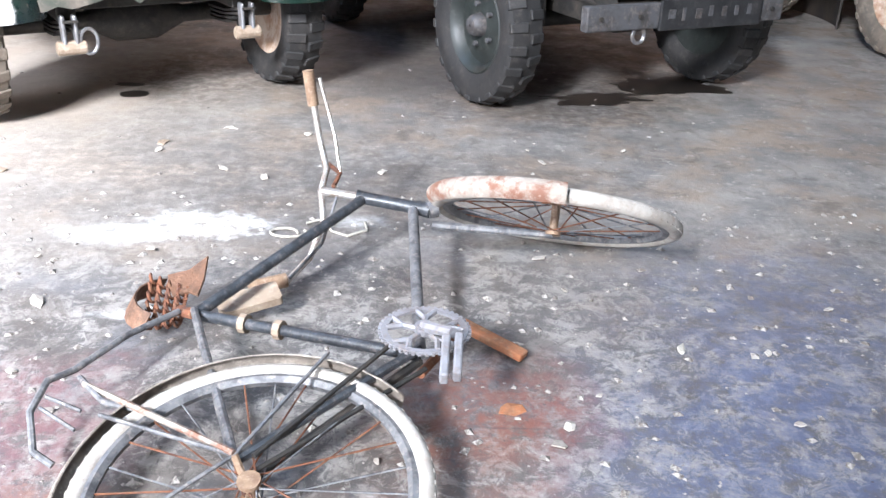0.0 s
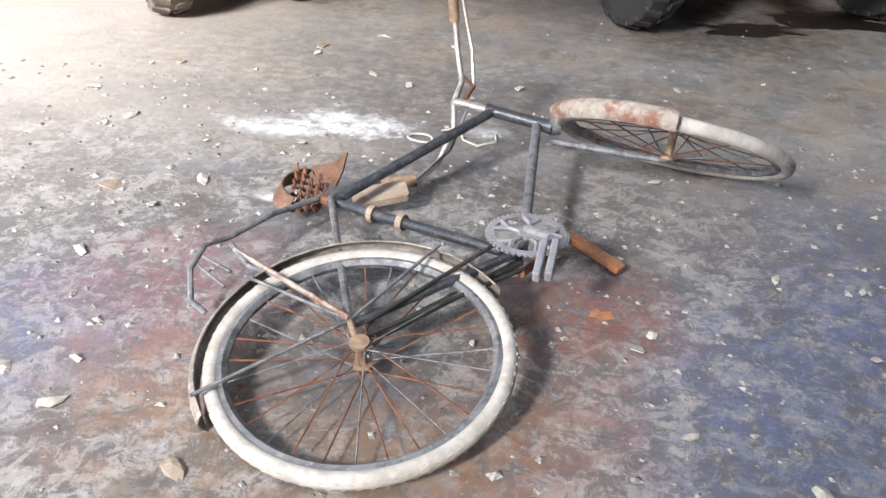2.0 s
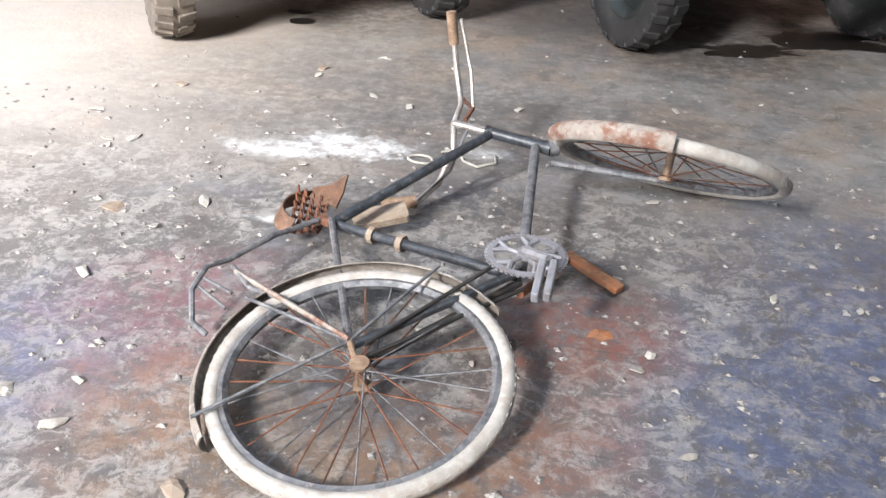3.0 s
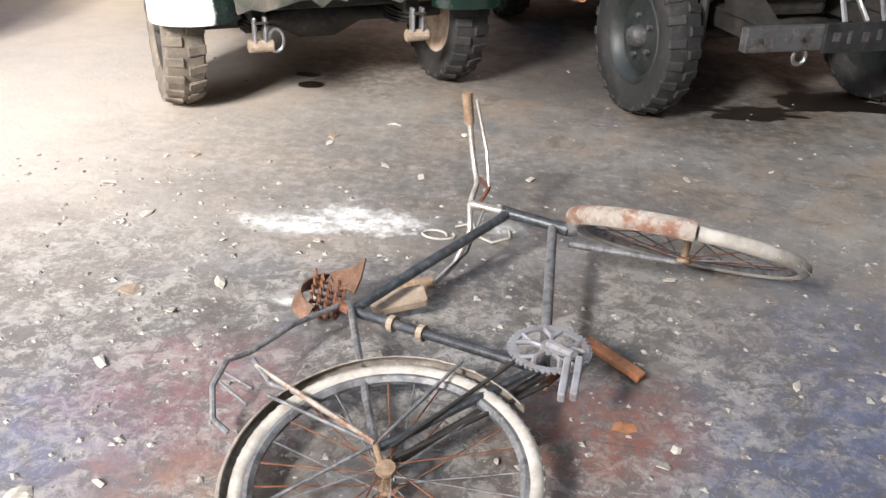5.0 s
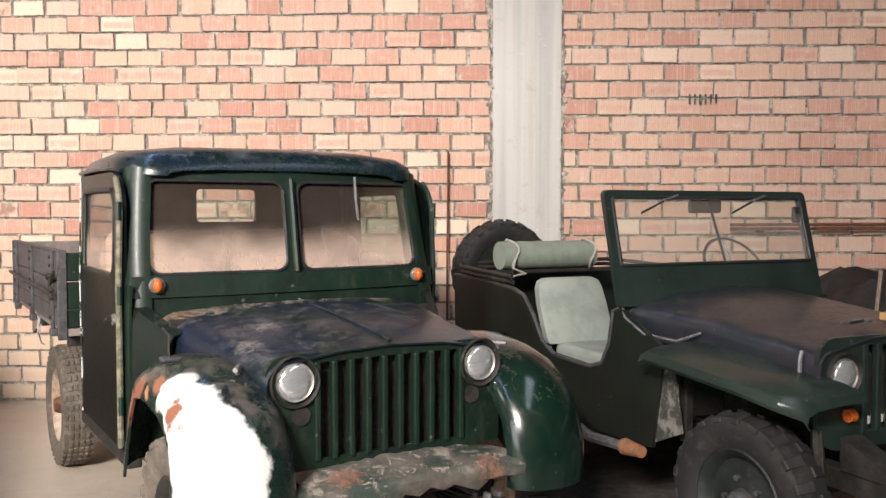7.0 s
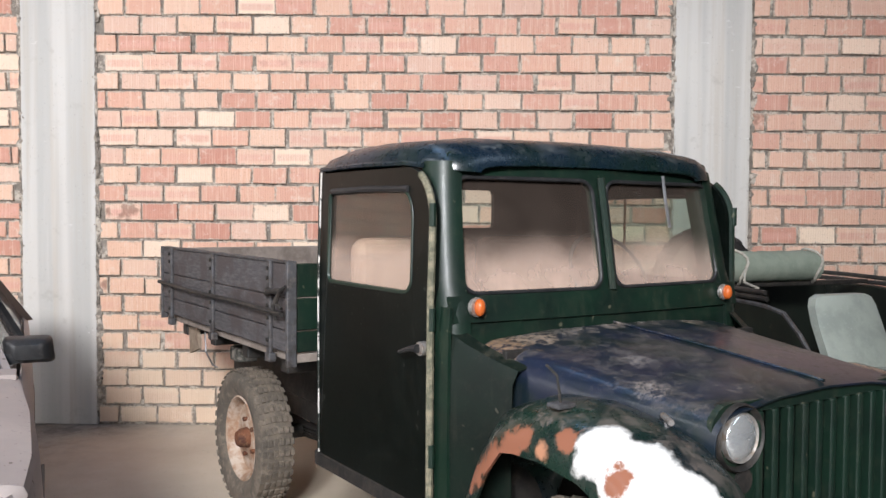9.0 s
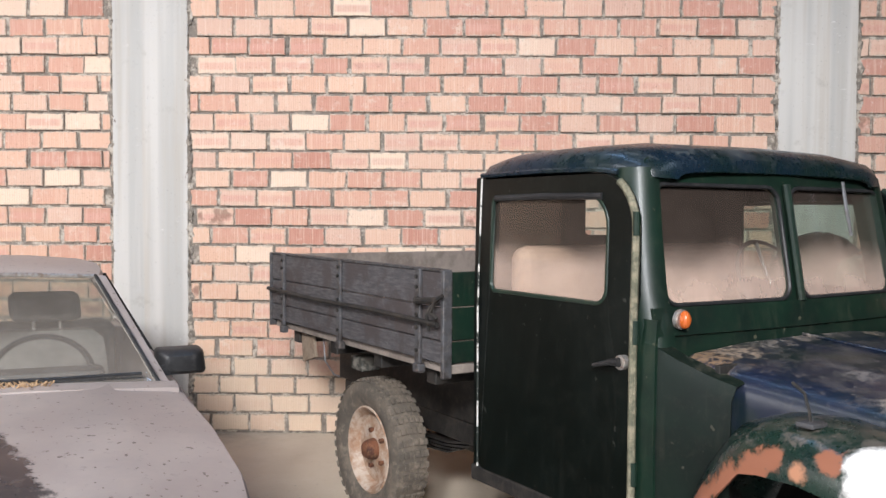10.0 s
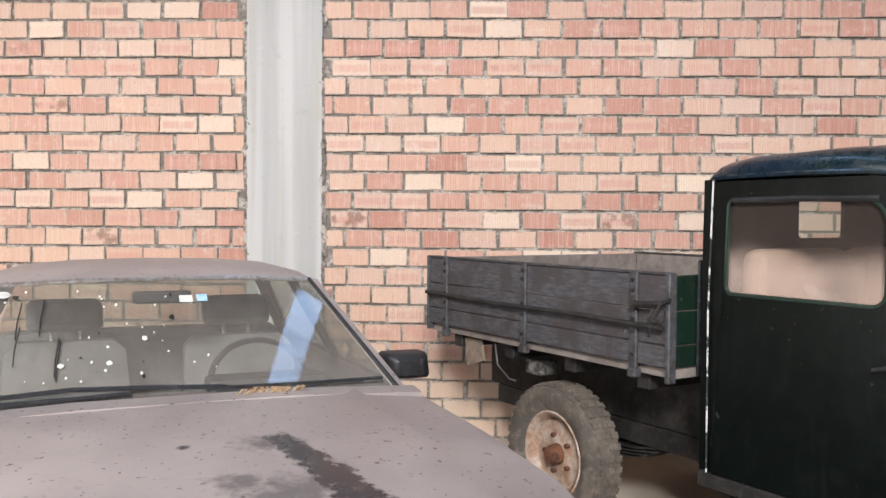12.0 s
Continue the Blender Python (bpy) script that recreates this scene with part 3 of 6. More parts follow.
def tube(points, r, n=8, bm=None, closed=False, taper=None):
    pts = [Vector(p) for p in points]
    rings, ref = [], None
    count = len(pts)
    for i, p in enumerate(pts):
        if closed:
            d = (pts[(i + 1) % count] - pts[i - 1]).normalized()
        else:
            d = (pts[min(i + 1, count - 1)] - pts[max(i - 1, 0)]).normalized()
        if ref is None:
            ref = d.orthogonal().normalized()
        ref = (ref - d * ref.dot(d)).normalized()
        s = d.cross(ref)
        k = r if taper is None else r * taper[i]
        rings.append([p + (ref * math.cos(2 * math.pi * j / n) + s * math.sin(2 * math.pi * j / n)) * k for j in range(n)])
    if closed:
        rings.append(rings[0])
    own = loft(rings, True, not closed)
    if closed:
        bmesh.ops.remove_doubles(own, verts=own.verts[:], dist=1e-5)
    return join(bm, own) if bm else own


def lathe(profile, n=32, axis="x", bm=None):
    """Turns a closed profile of (along, radius) round an axis through the origin."""
    rings = []
    for j in range(n):
        a = 2 * math.pi * j / n
        c, s = math.cos(a), math.sin(a)
        rings.append([(x, r * c, r * s) if axis == "x" else (r * c, r * s, x) for x, r in profile])
    own = loft(rings + [rings[0]], True)
    bmesh.ops.remove_doubles(own, verts=own.verts[:], dist=1e-5)
    bmesh.ops.recalc_face_normals(own, faces=own.faces[:])
    return join(bm, own) if bm else own


def disc(r, depth, n=24, axis="y", at=(0, 0, 0), bevel=0.0, bm=None, r2=None):
    own = bmesh.new()
    bmesh.ops.create_cone(own, cap_ends=True, segments=n, radius1=r, radius2=r if r2 is None else r2, depth=depth)
    if bevel:
        bmesh.ops.bevel(own, geom=[e for e in own.edges if len(e.link_faces) == 2 and e.calc_face_angle() > 1], offset=bevel, segments=2, affect="EDGES")
    turn = {"x": Matrix.Rotation(math.pi / 2, 4, "Y"), "y": Matrix.Rotation(math.pi / 2, 4, "X"), "z": Matrix()}[axis]
    own.transform(Matrix.Translation(at) @ turn)
    return join(bm, own) if bm else own


def rounded(u0, v0, u1, v1, r, n=5):
    """A rounded rectangle; r: one radius, or four from (u1, v1) anticlockwise."""
    rs = r if isinstance(r, tuple) else (r, r, r, r)
    out = []
    for (cx, cy, a0), k in zip(((u1, v1, 0), (u0, v1, 90), (u0, v0, 180), (u1, v0, 270)), rs):
        sx, sy = (-1 if cx == u1 else 1), (-1 if cy == v1 else 1)
        for i in range(n + 1):
            a = radians(a0 + 90 * i / n)
            out.append((cx + sx * k + k * math.cos(a), cy + sy * k + k * math.sin(a)))
    return out


def ring_plate(outer, inner, place, thick):
    """A plate with a hole; place(u, v, d) gives the point at depth d."""
    bm = bmesh.new()
    q = [[bm.verts.new(place(u, v, d)) for u, v in loop] for loop, d in ((outer, 0), (inner, 0), (inner, thick), (outer, thick))]
    n = len(outer)
    for a, b in ((0, 1), (1, 2), (2, 3), (3, 0)):
        for i in range(n):
            j = (i + 1) % n
            bm.faces.new((q[a][i], q[a][j], q[b][j], q[b][i]))
    bmesh.ops.recalc_face_normals(bm, faces=bm.faces[:])
    return bm


def plate(loop, place, thick):
    return loft([[place(u, v, 0) for u, v in loop], [place(u, v, thick) for u, v in loop]], True, True)


def blob_mesh(r, stretch, seed, lumps=0.3, sub=3):
    bm = bmesh.new()
    bmesh.ops.create_icosphere(bm, subdivisions=sub, radius=1)
    for v in bm.verts:
        k = 1 + lumps * noise.noise(v.co * 1.6 + Vector((seed, seed * 2, 0)))
        v.co = Vector((v.co.x * stretch[0], v.co.y * stretch[1], v.co.z * stretch[2])) * r * k
    return bm


# ---- setting ----
WALL = 8.54
COURSE, PITCH, TOP = 0.1212, 0.2453, 2.555
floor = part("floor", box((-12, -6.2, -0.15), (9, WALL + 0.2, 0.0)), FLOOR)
tagged(floor, "worn stained grey concrete floor with old paint", "floor", kind="structure")
ground = part("ground", box((-150, -150, -0.3), (150, 150, -0.16)), PLASTER)
tagged(ground, "dusty pale ground of the yard outside", "ground", kind="structure")

EAVE, RIDGE, STEP = 5.5, 8.2, 0.0  # unseen front half, added higher than along the brick wall to shape the light


def sheet(cells_x, cells_y, holes, place, bm=None):
    """A slab with rectangular holes; place(u0, v0, u1, v1) gives the two corners of a piece."""
    bm = bm or bmesh.new()
    us = sorted({*cells_x, *(v for h in holes for v in h[:2])})
    vs = sorted({*cells_y, *(v for h in holes for v in h[2:])})
    for u0, u1 in zip(us, us[1:]):
        run = None
        for v0, v1 in zip(vs, vs[1:]):
            cu, cv = (u0 + u1) / 2, (v0 + v1) / 2
            if any(h[0] < cu < h[1] and h[2] < cv < h[3] for h in holes):
                if run is not None:
                    box(*place(u0, run, u1, v0), bm=bm)
                run = None
            elif run is None:
                run = v0
        if run is not None:
            box(*place(u0, run, u1, vs[-1]), bm=bm)
    return bm


west = sheet((-6.2, WALL + 0.2), (0, RIDGE), ((1.1, 4.1, -1, 4.5), (STEP, WALL + 1, EAVE, RIDGE + 1)), lambda u0, v0, u1, v1: ((-12.2, u0, max(v0, 0)), (-12, min(u1, WALL + 0.2), min(v1, RIDGE))))
tagged(part("wall_west", west, PLASTER), "rough rendered side wall with a side gate", "wall", kind="structure")
east = box((9, -6.2, 0), (9.2, STEP, RIDGE))
box((9, STEP, 0), (9.2, WALL + 0.2, EAVE), bm=east)
tagged(part("wall_east", east, PLASTER), "rough rendered side wall of the shed", "wall", kind="structure")
south = sheet((-12.2, 9.2), (0, RIDGE), ((-10.3, -4.5, -1, 4.9), (-4.7, -3.5, 5.6, 7.4), (-3.1, -1.9, 5.6, 7.4)), lambda u0, v0, u1, v1: ((u0, -6.4, max(v0, 0)), (u1, -6.2, v1)))
tagged(part("wall_south", south, PLASTER), "rough rendered front wall with a gate and high windows", "wall", kind="structure")
# unseen L-shaped wall, added to keep window light off the right side
corner = box((-1.6, -1.7, 0), (9.0, -1.5, RIDGE))
box((-1.6, -6.2, 0), (-1.4, -1.7, RIDGE), bm=corner)
tagged(part("wall_inner_corner", corner, PLASTER), "unseen rendered wall added to hold window light off the east side", "wall", kind="structure")
# added upright, out of view; its edge dims the top of the brick wall
tagged(part("wall_over_step", box((-12.2, STEP - 0.1, EAVE + 0.1), (9.2, STEP, RIDGE)), PLASTER), "unseen rendered upright added between the two roofs", "wall", kind="structure")
roof = sheet((-12.2, 9.2), (STEP - 0.1, WALL + 0.3), ((-7.8, -6.2, 0.25, 4.45), (1.1, 2.1, 0.3, 5.3), (-3.45, -3.15, 0.15, 8.15)), lambda u0, v0, u1, v1: ((u0, v0, EAVE), (u1, v1, EAVE + 0.1)))
box((-12.2, -6.4, RIDGE), (9.2, STEP, RIDGE + 0.1), bm=roof)
for k in range(5):
    y = 0.1 + k * 1.9
    box((-12, y, 5.28), (-3.6, y + 0.1, 5.497), bm=roof)
    box((-3.0, y, 5.28), (9, y + 0.1, 5.497), bm=roof)
tagged(part("ceiling", roof, ROOFING), "dark sheet roof with beams and skylight strips", "ceiling", kind="structure")

# columns, with ragged mortar along their edges
random.seed(4)
for k, (x0, x1) in enumerate(((-9.15, -8.66), (-4.905, -4.415), (-0.665, -0.175), (4.07, 4.56))):
    bm = box((x0, WALL - 0.012, 0), (x1, WALL + 0.2, 5.497), 0.006, 1)
    col = part("concrete_column", bm, COLUMN)
    tagged(col, "board-marked grey concrete column in the brick wall", "column", kind="structure")
    rag = bmesh.new()
    for edge in (x0, x1):
        for q in range(150):
            z = random.uniform(0.05, 3.6)
            w = random.choice((0.006, 0.008, 0.012, 0.02, 0.032)) * random.uniform(0.7, 1.3)
            h = random.uniform(0.01, 0.07)
            lump = blob_mesh(1.0, (w, 0.012, h), q, 0.9, 2)
            join(rag, lump, Matrix.Translation((edge + random.uniform(-0.010, 0.010), WALL + 0.002, z)))
    tagged(part("squeezed_mortar", rag, MORTAR, col, "rough grey mortar squeezed out along the column"), kind="stuff")

# ---- things: bicycle ----


def ray_circle(c, u, v, r, a0, a1, n):
    c, u, v = Vector(c), Vector(u).normalized(), Vector(v).normalized()
    return [c + (u * math.cos(radians(a0 + (a1 - a0) * i / n)) + v * math.sin(radians(a0 + (a1 - a0) * i / n))) * r for i in range(n + 1)]


def guard(c, u, v, r, a0, a1, half, depth, n=22):
    """A mudguard: a curved strip round a wheel, with turned-down edges."""
    c, u, v = Vector(c), Vector(u).normalized(), Vector(v).normalized()
    w = u.cross(v)
    secs = []
    for i in range(n + 1):
        a = radians(a0 + (a1 - a0) * i / n)
        d = u * math.cos(a) + v * math.sin(a)
        secs.append([c + d * (r - depth * abs(k) ** 2.2) + w * half * k for k in (-1, -0.8, -0.45, 0, 0.45, 0.8, 1)])
    return shell(secs, 0.003)


def bicycle_wheel(parent, c, u, v, r, tyre_r, tyre_mat, hub_half):
    c, u, v = Vector(c), Vector(u).normalized(), Vector(v).normalized()
    v = (v - u * v.dot(u)).normalized()
    w = u.cross(v)
    wheel = part("wheel", tube(ray_circle(c, u, v, r - tyre_r * 2.1, 0, 354, 59), tyre_r * 0.75, 6, closed=True), BIKE_GREY, parent, "dull grey steel rim", True)
    part("tyre", tube(ray_circle(c, u, v, r - tyre_r, 0, 355, 71), tyre_r, 10, closed=True), tyre_mat, wheel, "chalky white perished tyre", True)
    knobs = bmesh.new()
    for i in range(150):
        a = 2 * math.pi * i / 150
        d = u * math.cos(a) + v * math.sin(a)
        side = (-1) ** i
        m = Matrix((d, (w.cross(d)), w)).transposed().to_4x4()
        m.translation = c + d * (r - 0.0035) + w * tyre_r * 0.35 * side
        join(knobs, box((-0.0015, -0.004, -0.004), (0.0015, 0.004, 0.004)), m)
    part("tread", knobs, tyre_mat, wheel)
    hub = tube([c - w * hub_half, c - w * hub_half * 0.8, c - w * hub_half * 0.7, c + w * hub_half * 0.7, c + w * hub_half * 0.8, c + w * hub_half], 0.018, 12, taper=(1.1, 1.1, 0.6, 0.6, 1.1, 1.1))
    part("hub", hub, GRIP, wheel, "rusty hub", True)
    for i in range(28):
        a = 2 * math.pi * i / 28
        b = a + (0.55 if i % 4 < 2 else -0.55)
        e = c + (u * math.cos(a) + v * math.sin(a)) * (r - tyre_r * 2.6)
        h = c + (u * math.cos(b) + v * math.sin(b)) * 0.02 + w * hub_half * (0.75 if i % 2 else -0.75)
        part("spoke", tube([h, e], 0.0019, 5), RUST if i % 3 else BIKE_GREY, wheel)
    return wheel


def build_bicycle():
    bike = thing("bicycle", "old rusty bicycle lying on its side on the concrete", "bicycle", (-0.1, 3.2, 0))
    o = Vector((-0.1, 3.2, 0))

    def P(x, y, z):
        return Vector((x, y, z)) - o

    A, C, H, H2, B = P(-0.258, 2.852, 0.078), P(-0.457, 3.342, 0.10), P(-0.135, 3.79, 0.20), P(-0.01, 3.765, 0.19), P(0.03, 3.175, 0.12)
    up = Vector((-0.03, -0.185, 1)).normalized()
    u = (Vector((1, 0.25, 0)) - up * Vector((1, 0.25, 0)).dot(up)).normalized()
    v = up.cross(u)
    AW = A + Vector((0.030, -0.040, -0.004))
    rw = bicycle_wheel(bike, AW, u, v, 0.300, 0.0165, WHITE_TYRE, 0.036)
    part("axle", tube([A + up * 0.05, AW], 0.007, 8), GRIP, bike, "rusty axle", True)
    # front wheel leans with its near edge up
    fu, fv = Vector((0.985, 0.03, -0.15)), Vector((0.05, -0.85, 0.525))
    F = P(0.348, 3.745, 0.182)
    bicycle_wheel(bike, F, fu, fv, 0.315, 0.019, WHITE_TYRE, 0.045)
    part("top_tube", tube([C, C.lerp(H, 0.5), H], 0.0138, 10), BIKE_BLACK, bike, "scratched black top tube", True)
    part("down_tube", tube([H2 + (B - H2) * 0.03, B], 0.0130, 10), BIKE_GREY, bike, "dusty grey down tube", True)
    part("seat_tube", tube([C, B], 0.0125, 10), BIKE_BLACK, bike, "", True)
    part("head_tube", tube([H + (H - H2) * 0.15, H, H2, H2 + (H2 - H) * 0.35], 0.0165, 12, taper=(1.2, 1, 1, 1.3)), BIKE_BLACK, bike, "", True)
    for s in (0.036, -0.03):
        part("seat_stay", tube([C + up * s * 0.35, A + up * s], 0.0085, 8), BIKE_GREY, bike, "", True)
        part("chain_stay", tube([B + up * s * 0.5, A + up * s], 0.0095, 8), BIKE_BLACK if s > 0 else DARK, bike, "", True)
    fw = fu.cross(fv).normalized()
    for s in (0.045, -0.045):
        crown = H2 + Vector((0.055, 0.0, 0.0)) + fw * s
        part("fork_blade", tube([crown, crown.lerp(F + fw * s, 0.7), F + fw * s], 0.010, 8, taper=(1.2, 1, 0.7)), BIKE_GREY, bike, "", True)
    part("fork_crown", tube([H2 + (H2 - H) * 0.3, H2 + Vector((0.06, 0, 0))], 0.024, 10), BIKE_GREY, bike, "", True)
    part("mudguard", guard(AW - up * 0.004, u, v, 0.326, 30, 208, 0.026, 0.014), GREY_GUARD, bike, "dusty grey rear mudguard", True)
    part("mudguard", guard(F, fu, fv, 0.338, 168, 96, 0.025, 0.016), RUST_CREAM, bike, "rust-streaked cream front mudguard", True)
    for a in (60, 140, 200):
        d = u * math.cos(radians(a)) + v * math.sin(radians(a))
        part("mudguard_stay", tube([A + up * 0.05, AW + up * 0.03 + d * 0.32], 0.004, 6), BIKE_GREY, bike)
    # crank set
    R = B + Vector((0.008, 0.005, 0.055))
    ring = part("chainring", lathe([(-0.003, 0.072), (0.003, 0.072), (0.003, 0.085), (-0.003, 0.085)], 44, "z"), CHAINRING, bike, "grey chainring with star-shaped arms", False)
    flat = Vector((0, -0.02, 1)).normalized()
    turn = Matrix(((1, 0, 0), flat.cross(Vector((1, 0, 0))), flat)).transposed().to_4x4()
    turn.translation = R * U
    ring.matrix_basis = turn
    teeth = bmesh.new()
    for i in range(44):
        a = 2 * math.pi * (i + 0.5) / 44
        join(teeth, box((0.083, -0.003, -0.002), (0.091, 0.003, 0.002)), Matrix.Rotation(a, 4, "Z"))
    part("tooth_row", teeth, CHAINRING, ring)
    for i in range(5):
        a = 2 * math.pi * i / 5 + 0.3
        bm = tube([(0, 0, 0), (0.045 * math.cos(a), 0.045 * math.sin(a), 0), (0.076 * math.cos(a + 0.25), 0.076 * math.sin(a + 0.25), 0)], 0.0065, 6)
        tube([(0.045 * math.cos(a), 0.045 * math.sin(a), 0), (0.076 * math.cos(a - 0.25), 0.076 * math.sin(a - 0.25), 0)], 0.0065, 6, bm)
        part("spider_arm", bm, CHAINRING, ring)
    part("hub_cap", disc(0.02, 0.02, 14, "z", (0, 0, 0.004), 0.003), CHAINRING, ring)
    E = P(0.092, 3.105, 0.215)
    part("crank_arm", tube([R + up * 0.01, E], 0.011, 8, taper=(1.2, 0.9)), CHAINRING, bike, "", True)
    dq = (P(0.088, 2.985, 0.185) - E)
    for k in (-0.012, 0.012):
        ped = bmesh.new()
        m = Matrix.Translation(E + dq * 0.5 + u * k) @ dq.to_track_quat("Y", "Z").to_matrix().to_4x4()
        join(ped, box((-0.008, -0.052, -0.013), (0.008, 0.052, 0.013), 0.004), m)
        part("pedal_block", ped, CHAINRING, bike, "grey rubber pedal block")
    L = P(0.185, 3.395, 0.03)
    ped = bmesh.new()
    dl = P(0.262, 3.33, 0.02) - P(0.115, 3.43, 0.045)
    q = dl.to_track_quat("Y", "Z").to_matrix().to_4x4()
    join(ped, box((-0.017, -0.085, -0.009), (0.017, 0.085, 0.009), 0.004), Matrix.Translation(L) @ q)
    part("pedal", ped, PEDAL_RUST, bike, "rust-orange pedal resting on the floor")
    part("crank_arm", tube([B - up * 0.05, P(0.12, 3.42, 0.04)], 0.010, 8), RUST, bike, "", True)
    g = box((-0.02, -0.06, -0.008), (0.02, 0.05, 0.008), 0.004)
    cover = part("chain_guard", g, TAN, bike, "tan dented chain cover end")
    cover.matrix_basis = pose(*(P(-0.02, 3.045, 0.06) * U), 0, 0, 35)
    part("chain", tube([B + up * 0.045 + u * -0.05, A + up * 0.04 + u * 0.03], 0.005, 6), DARK, bike)
    part("chain", tube([B + up * 0.02 + v * -0.06, A + up * 0.02 + v * -0.03], 0.005, 6), DARK, bike)
    # saddle: sprung frame and curled leather
    S = P(-0.545, 3.41, 0.06)
    for k in range(6):
        a0 = P(-0.605 + 0.004 * k, 3.50 - 0.025 * k, 0.10 - 0.01 * k)
        pts = []
        for i in range(29):
            t = i / 28
            base = a0.lerp(P(-0.50, 3.44 - 0.012 * k, 0.10 - 0.008 * k), t)
            pts.append(base + Vector((0.0, 0.011 * math.cos(t * 26), 0.011 * math.sin(t * 26))))
        part("spring", tube(pts, 0.0042, 5), RUST, bike)
    secs = []
    for i in range(9):
        t = i / 8
        a = radians(150 * t + 20)
        secs.append([P(-0.555 - 0.07 * math.sin(a) + 0.012 * k, 3.435 + 0.085 * math.cos(a) + 0.008 * k, 0.07 + 0.022 * k + 0.012 * math.sin(a)) for k in (-1, -0.4, 0.2, 0.8)])
    part("saddle_cover", shell(secs, 0.004), LEATHER, bike, "curled brown leather saddle rim", True)
    nose = [[P(-0.555, 3.485, 0.115), P(-0.545, 3.46, 0.10), P(-0.53, 3.43, 0.09)], [P(-0.51, 3.505, 0.12), P(-0.505, 3.47, 0.105), P(-0.495, 3.435, 0.10)], [P(-0.468, 3.52, 0.15), P(-0.468, 3.475, 0.115), P(-0.47, 3.42, 0.10)]]
    part("saddle_nose", shell(nose, 0.006), LEATHER, bike, "torn rust-brown saddle nose", True)
    part("seat_post", tube([C, S + Vector((0.03, 0.0, 0.01))], 0.013, 8), RUST, bike, "", True)
    # carrier
    rail = [P(-0.50, 3.37, 0.09), P(-0.57, 3.25, 0.10), P(-0.62, 3.10, 0.11), P(-0.655, 3.06, 0.11), P(-0.66, 2.99, 0.09), P(-0.635, 2.93, 0.05), P(-0.60, 2.92, 0.03)]
    part("carrier", tube(rail, 0.007, 8), BIKE_GREY, bike, "bent tubular luggage carrier", True)
    part("carrier_rail", tube([P(-0.60, 3.075, 0.11), P(-0.53, 3.0, 0.11), P(-0.45, 2.99, 0.10)], 0.006, 8), BIKE_GREY, bike, "", True)
    for t in (0.25, 0.6):
        part("carrier_rod", tube([P(-0.648, 3.05, 0.10).lerp(P(-0.655, 2.98, 0.08), t), P(-0.58, 3.04, 0.09).lerp(P(-0.575, 2.93, 0.05), t)], 0.004, 6), BIKE_GREY, bike)
    part("carrier_stay", tube([P(-0.585, 3.055, 0.11), A + up * 0.055], 0.006, 6), RUST_CREAM, bike, "", True)
    # handlebar: one end up, one end on the floor
    stem = P(-0.245, 3.79, 0.215)
    part("stem", tube([H, H.lerp(stem, 0.6), stem], 0.012, 10), CHROME, bike, "pitted chrome stem", True)
    top = P(-0.287, 3.925, 0.475)
    bar = [P(-0.315, 3.64, 0.03), P(-0.265, 3.70, 0.07), P(-0.235, 3.75, 0.15), stem, P(-0.24, 3.87, 0.245), P(-0.265, 3.92, 0.32), top]
    part("handlebar", tube(bar, 0.0085, 10), CHROME, bike, "pitted chrome handlebar", True)
    part("grip", tube([P(-0.279, 3.927, 0.40), P(-0.283, 3.926, 0.435), P(-0.289, 3.925, 0.49)], 0.0145, 10), GRIP, bike, "worn brown grip", True)
    part("grip", tube([P(-0.40, 3.60, 0.03), P(-0.315, 3.64, 0.035)], 0.019, 10), GRIP, bike, "worn brown grip on the floor", True)
    part("brake_lever", tube([P(-0.205, 3.87, 0.235), P(-0.225, 3.93, 0.32), P(-0.262, 3.935, 0.47)], 0.005, 6), CHROME, bike, "", True)
    part("brake_rod", tube([P(-0.215, 3.80, 0.225), P(-0.205, 3.87, 0.235), P(-0.245, 3.885, 0.26)], 0.006, 6), RUST, bike)
    part("brake_rod", tube([P(-0.20, 3.80, 0.22), P(-0.23, 3.68, 0.12), P(-0.30, 3.60, 0.06)], 0.004, 6), BIKE_GREY, bike)
    lamp = plate(rounded(-0.07, -0.032, 0.075, 0.032, (0.01, 0.03, 0.03, 0.01)), lambda a, b, d: Vector((a, b, d)), 0.02)
    lp = part("tool_case", lamp, TAN, bike, "tan dusty tool case")
    lp.matrix_basis = pose(*(P(-0.375, 3.485, 0.05) * U), 12, -8, 24)
    part("lug", tube([C.lerp(B, 0.22), C.lerp(B, 0.25)], 0.021, 10), TAN, bike)
    part("lug", tube([C.lerp(B, 0.38), C.lerp(B, 0.41)], 0.021, 10), TAN, bike)
    return bike


build_bicycle()

# ---- things: vehicle wheels ----


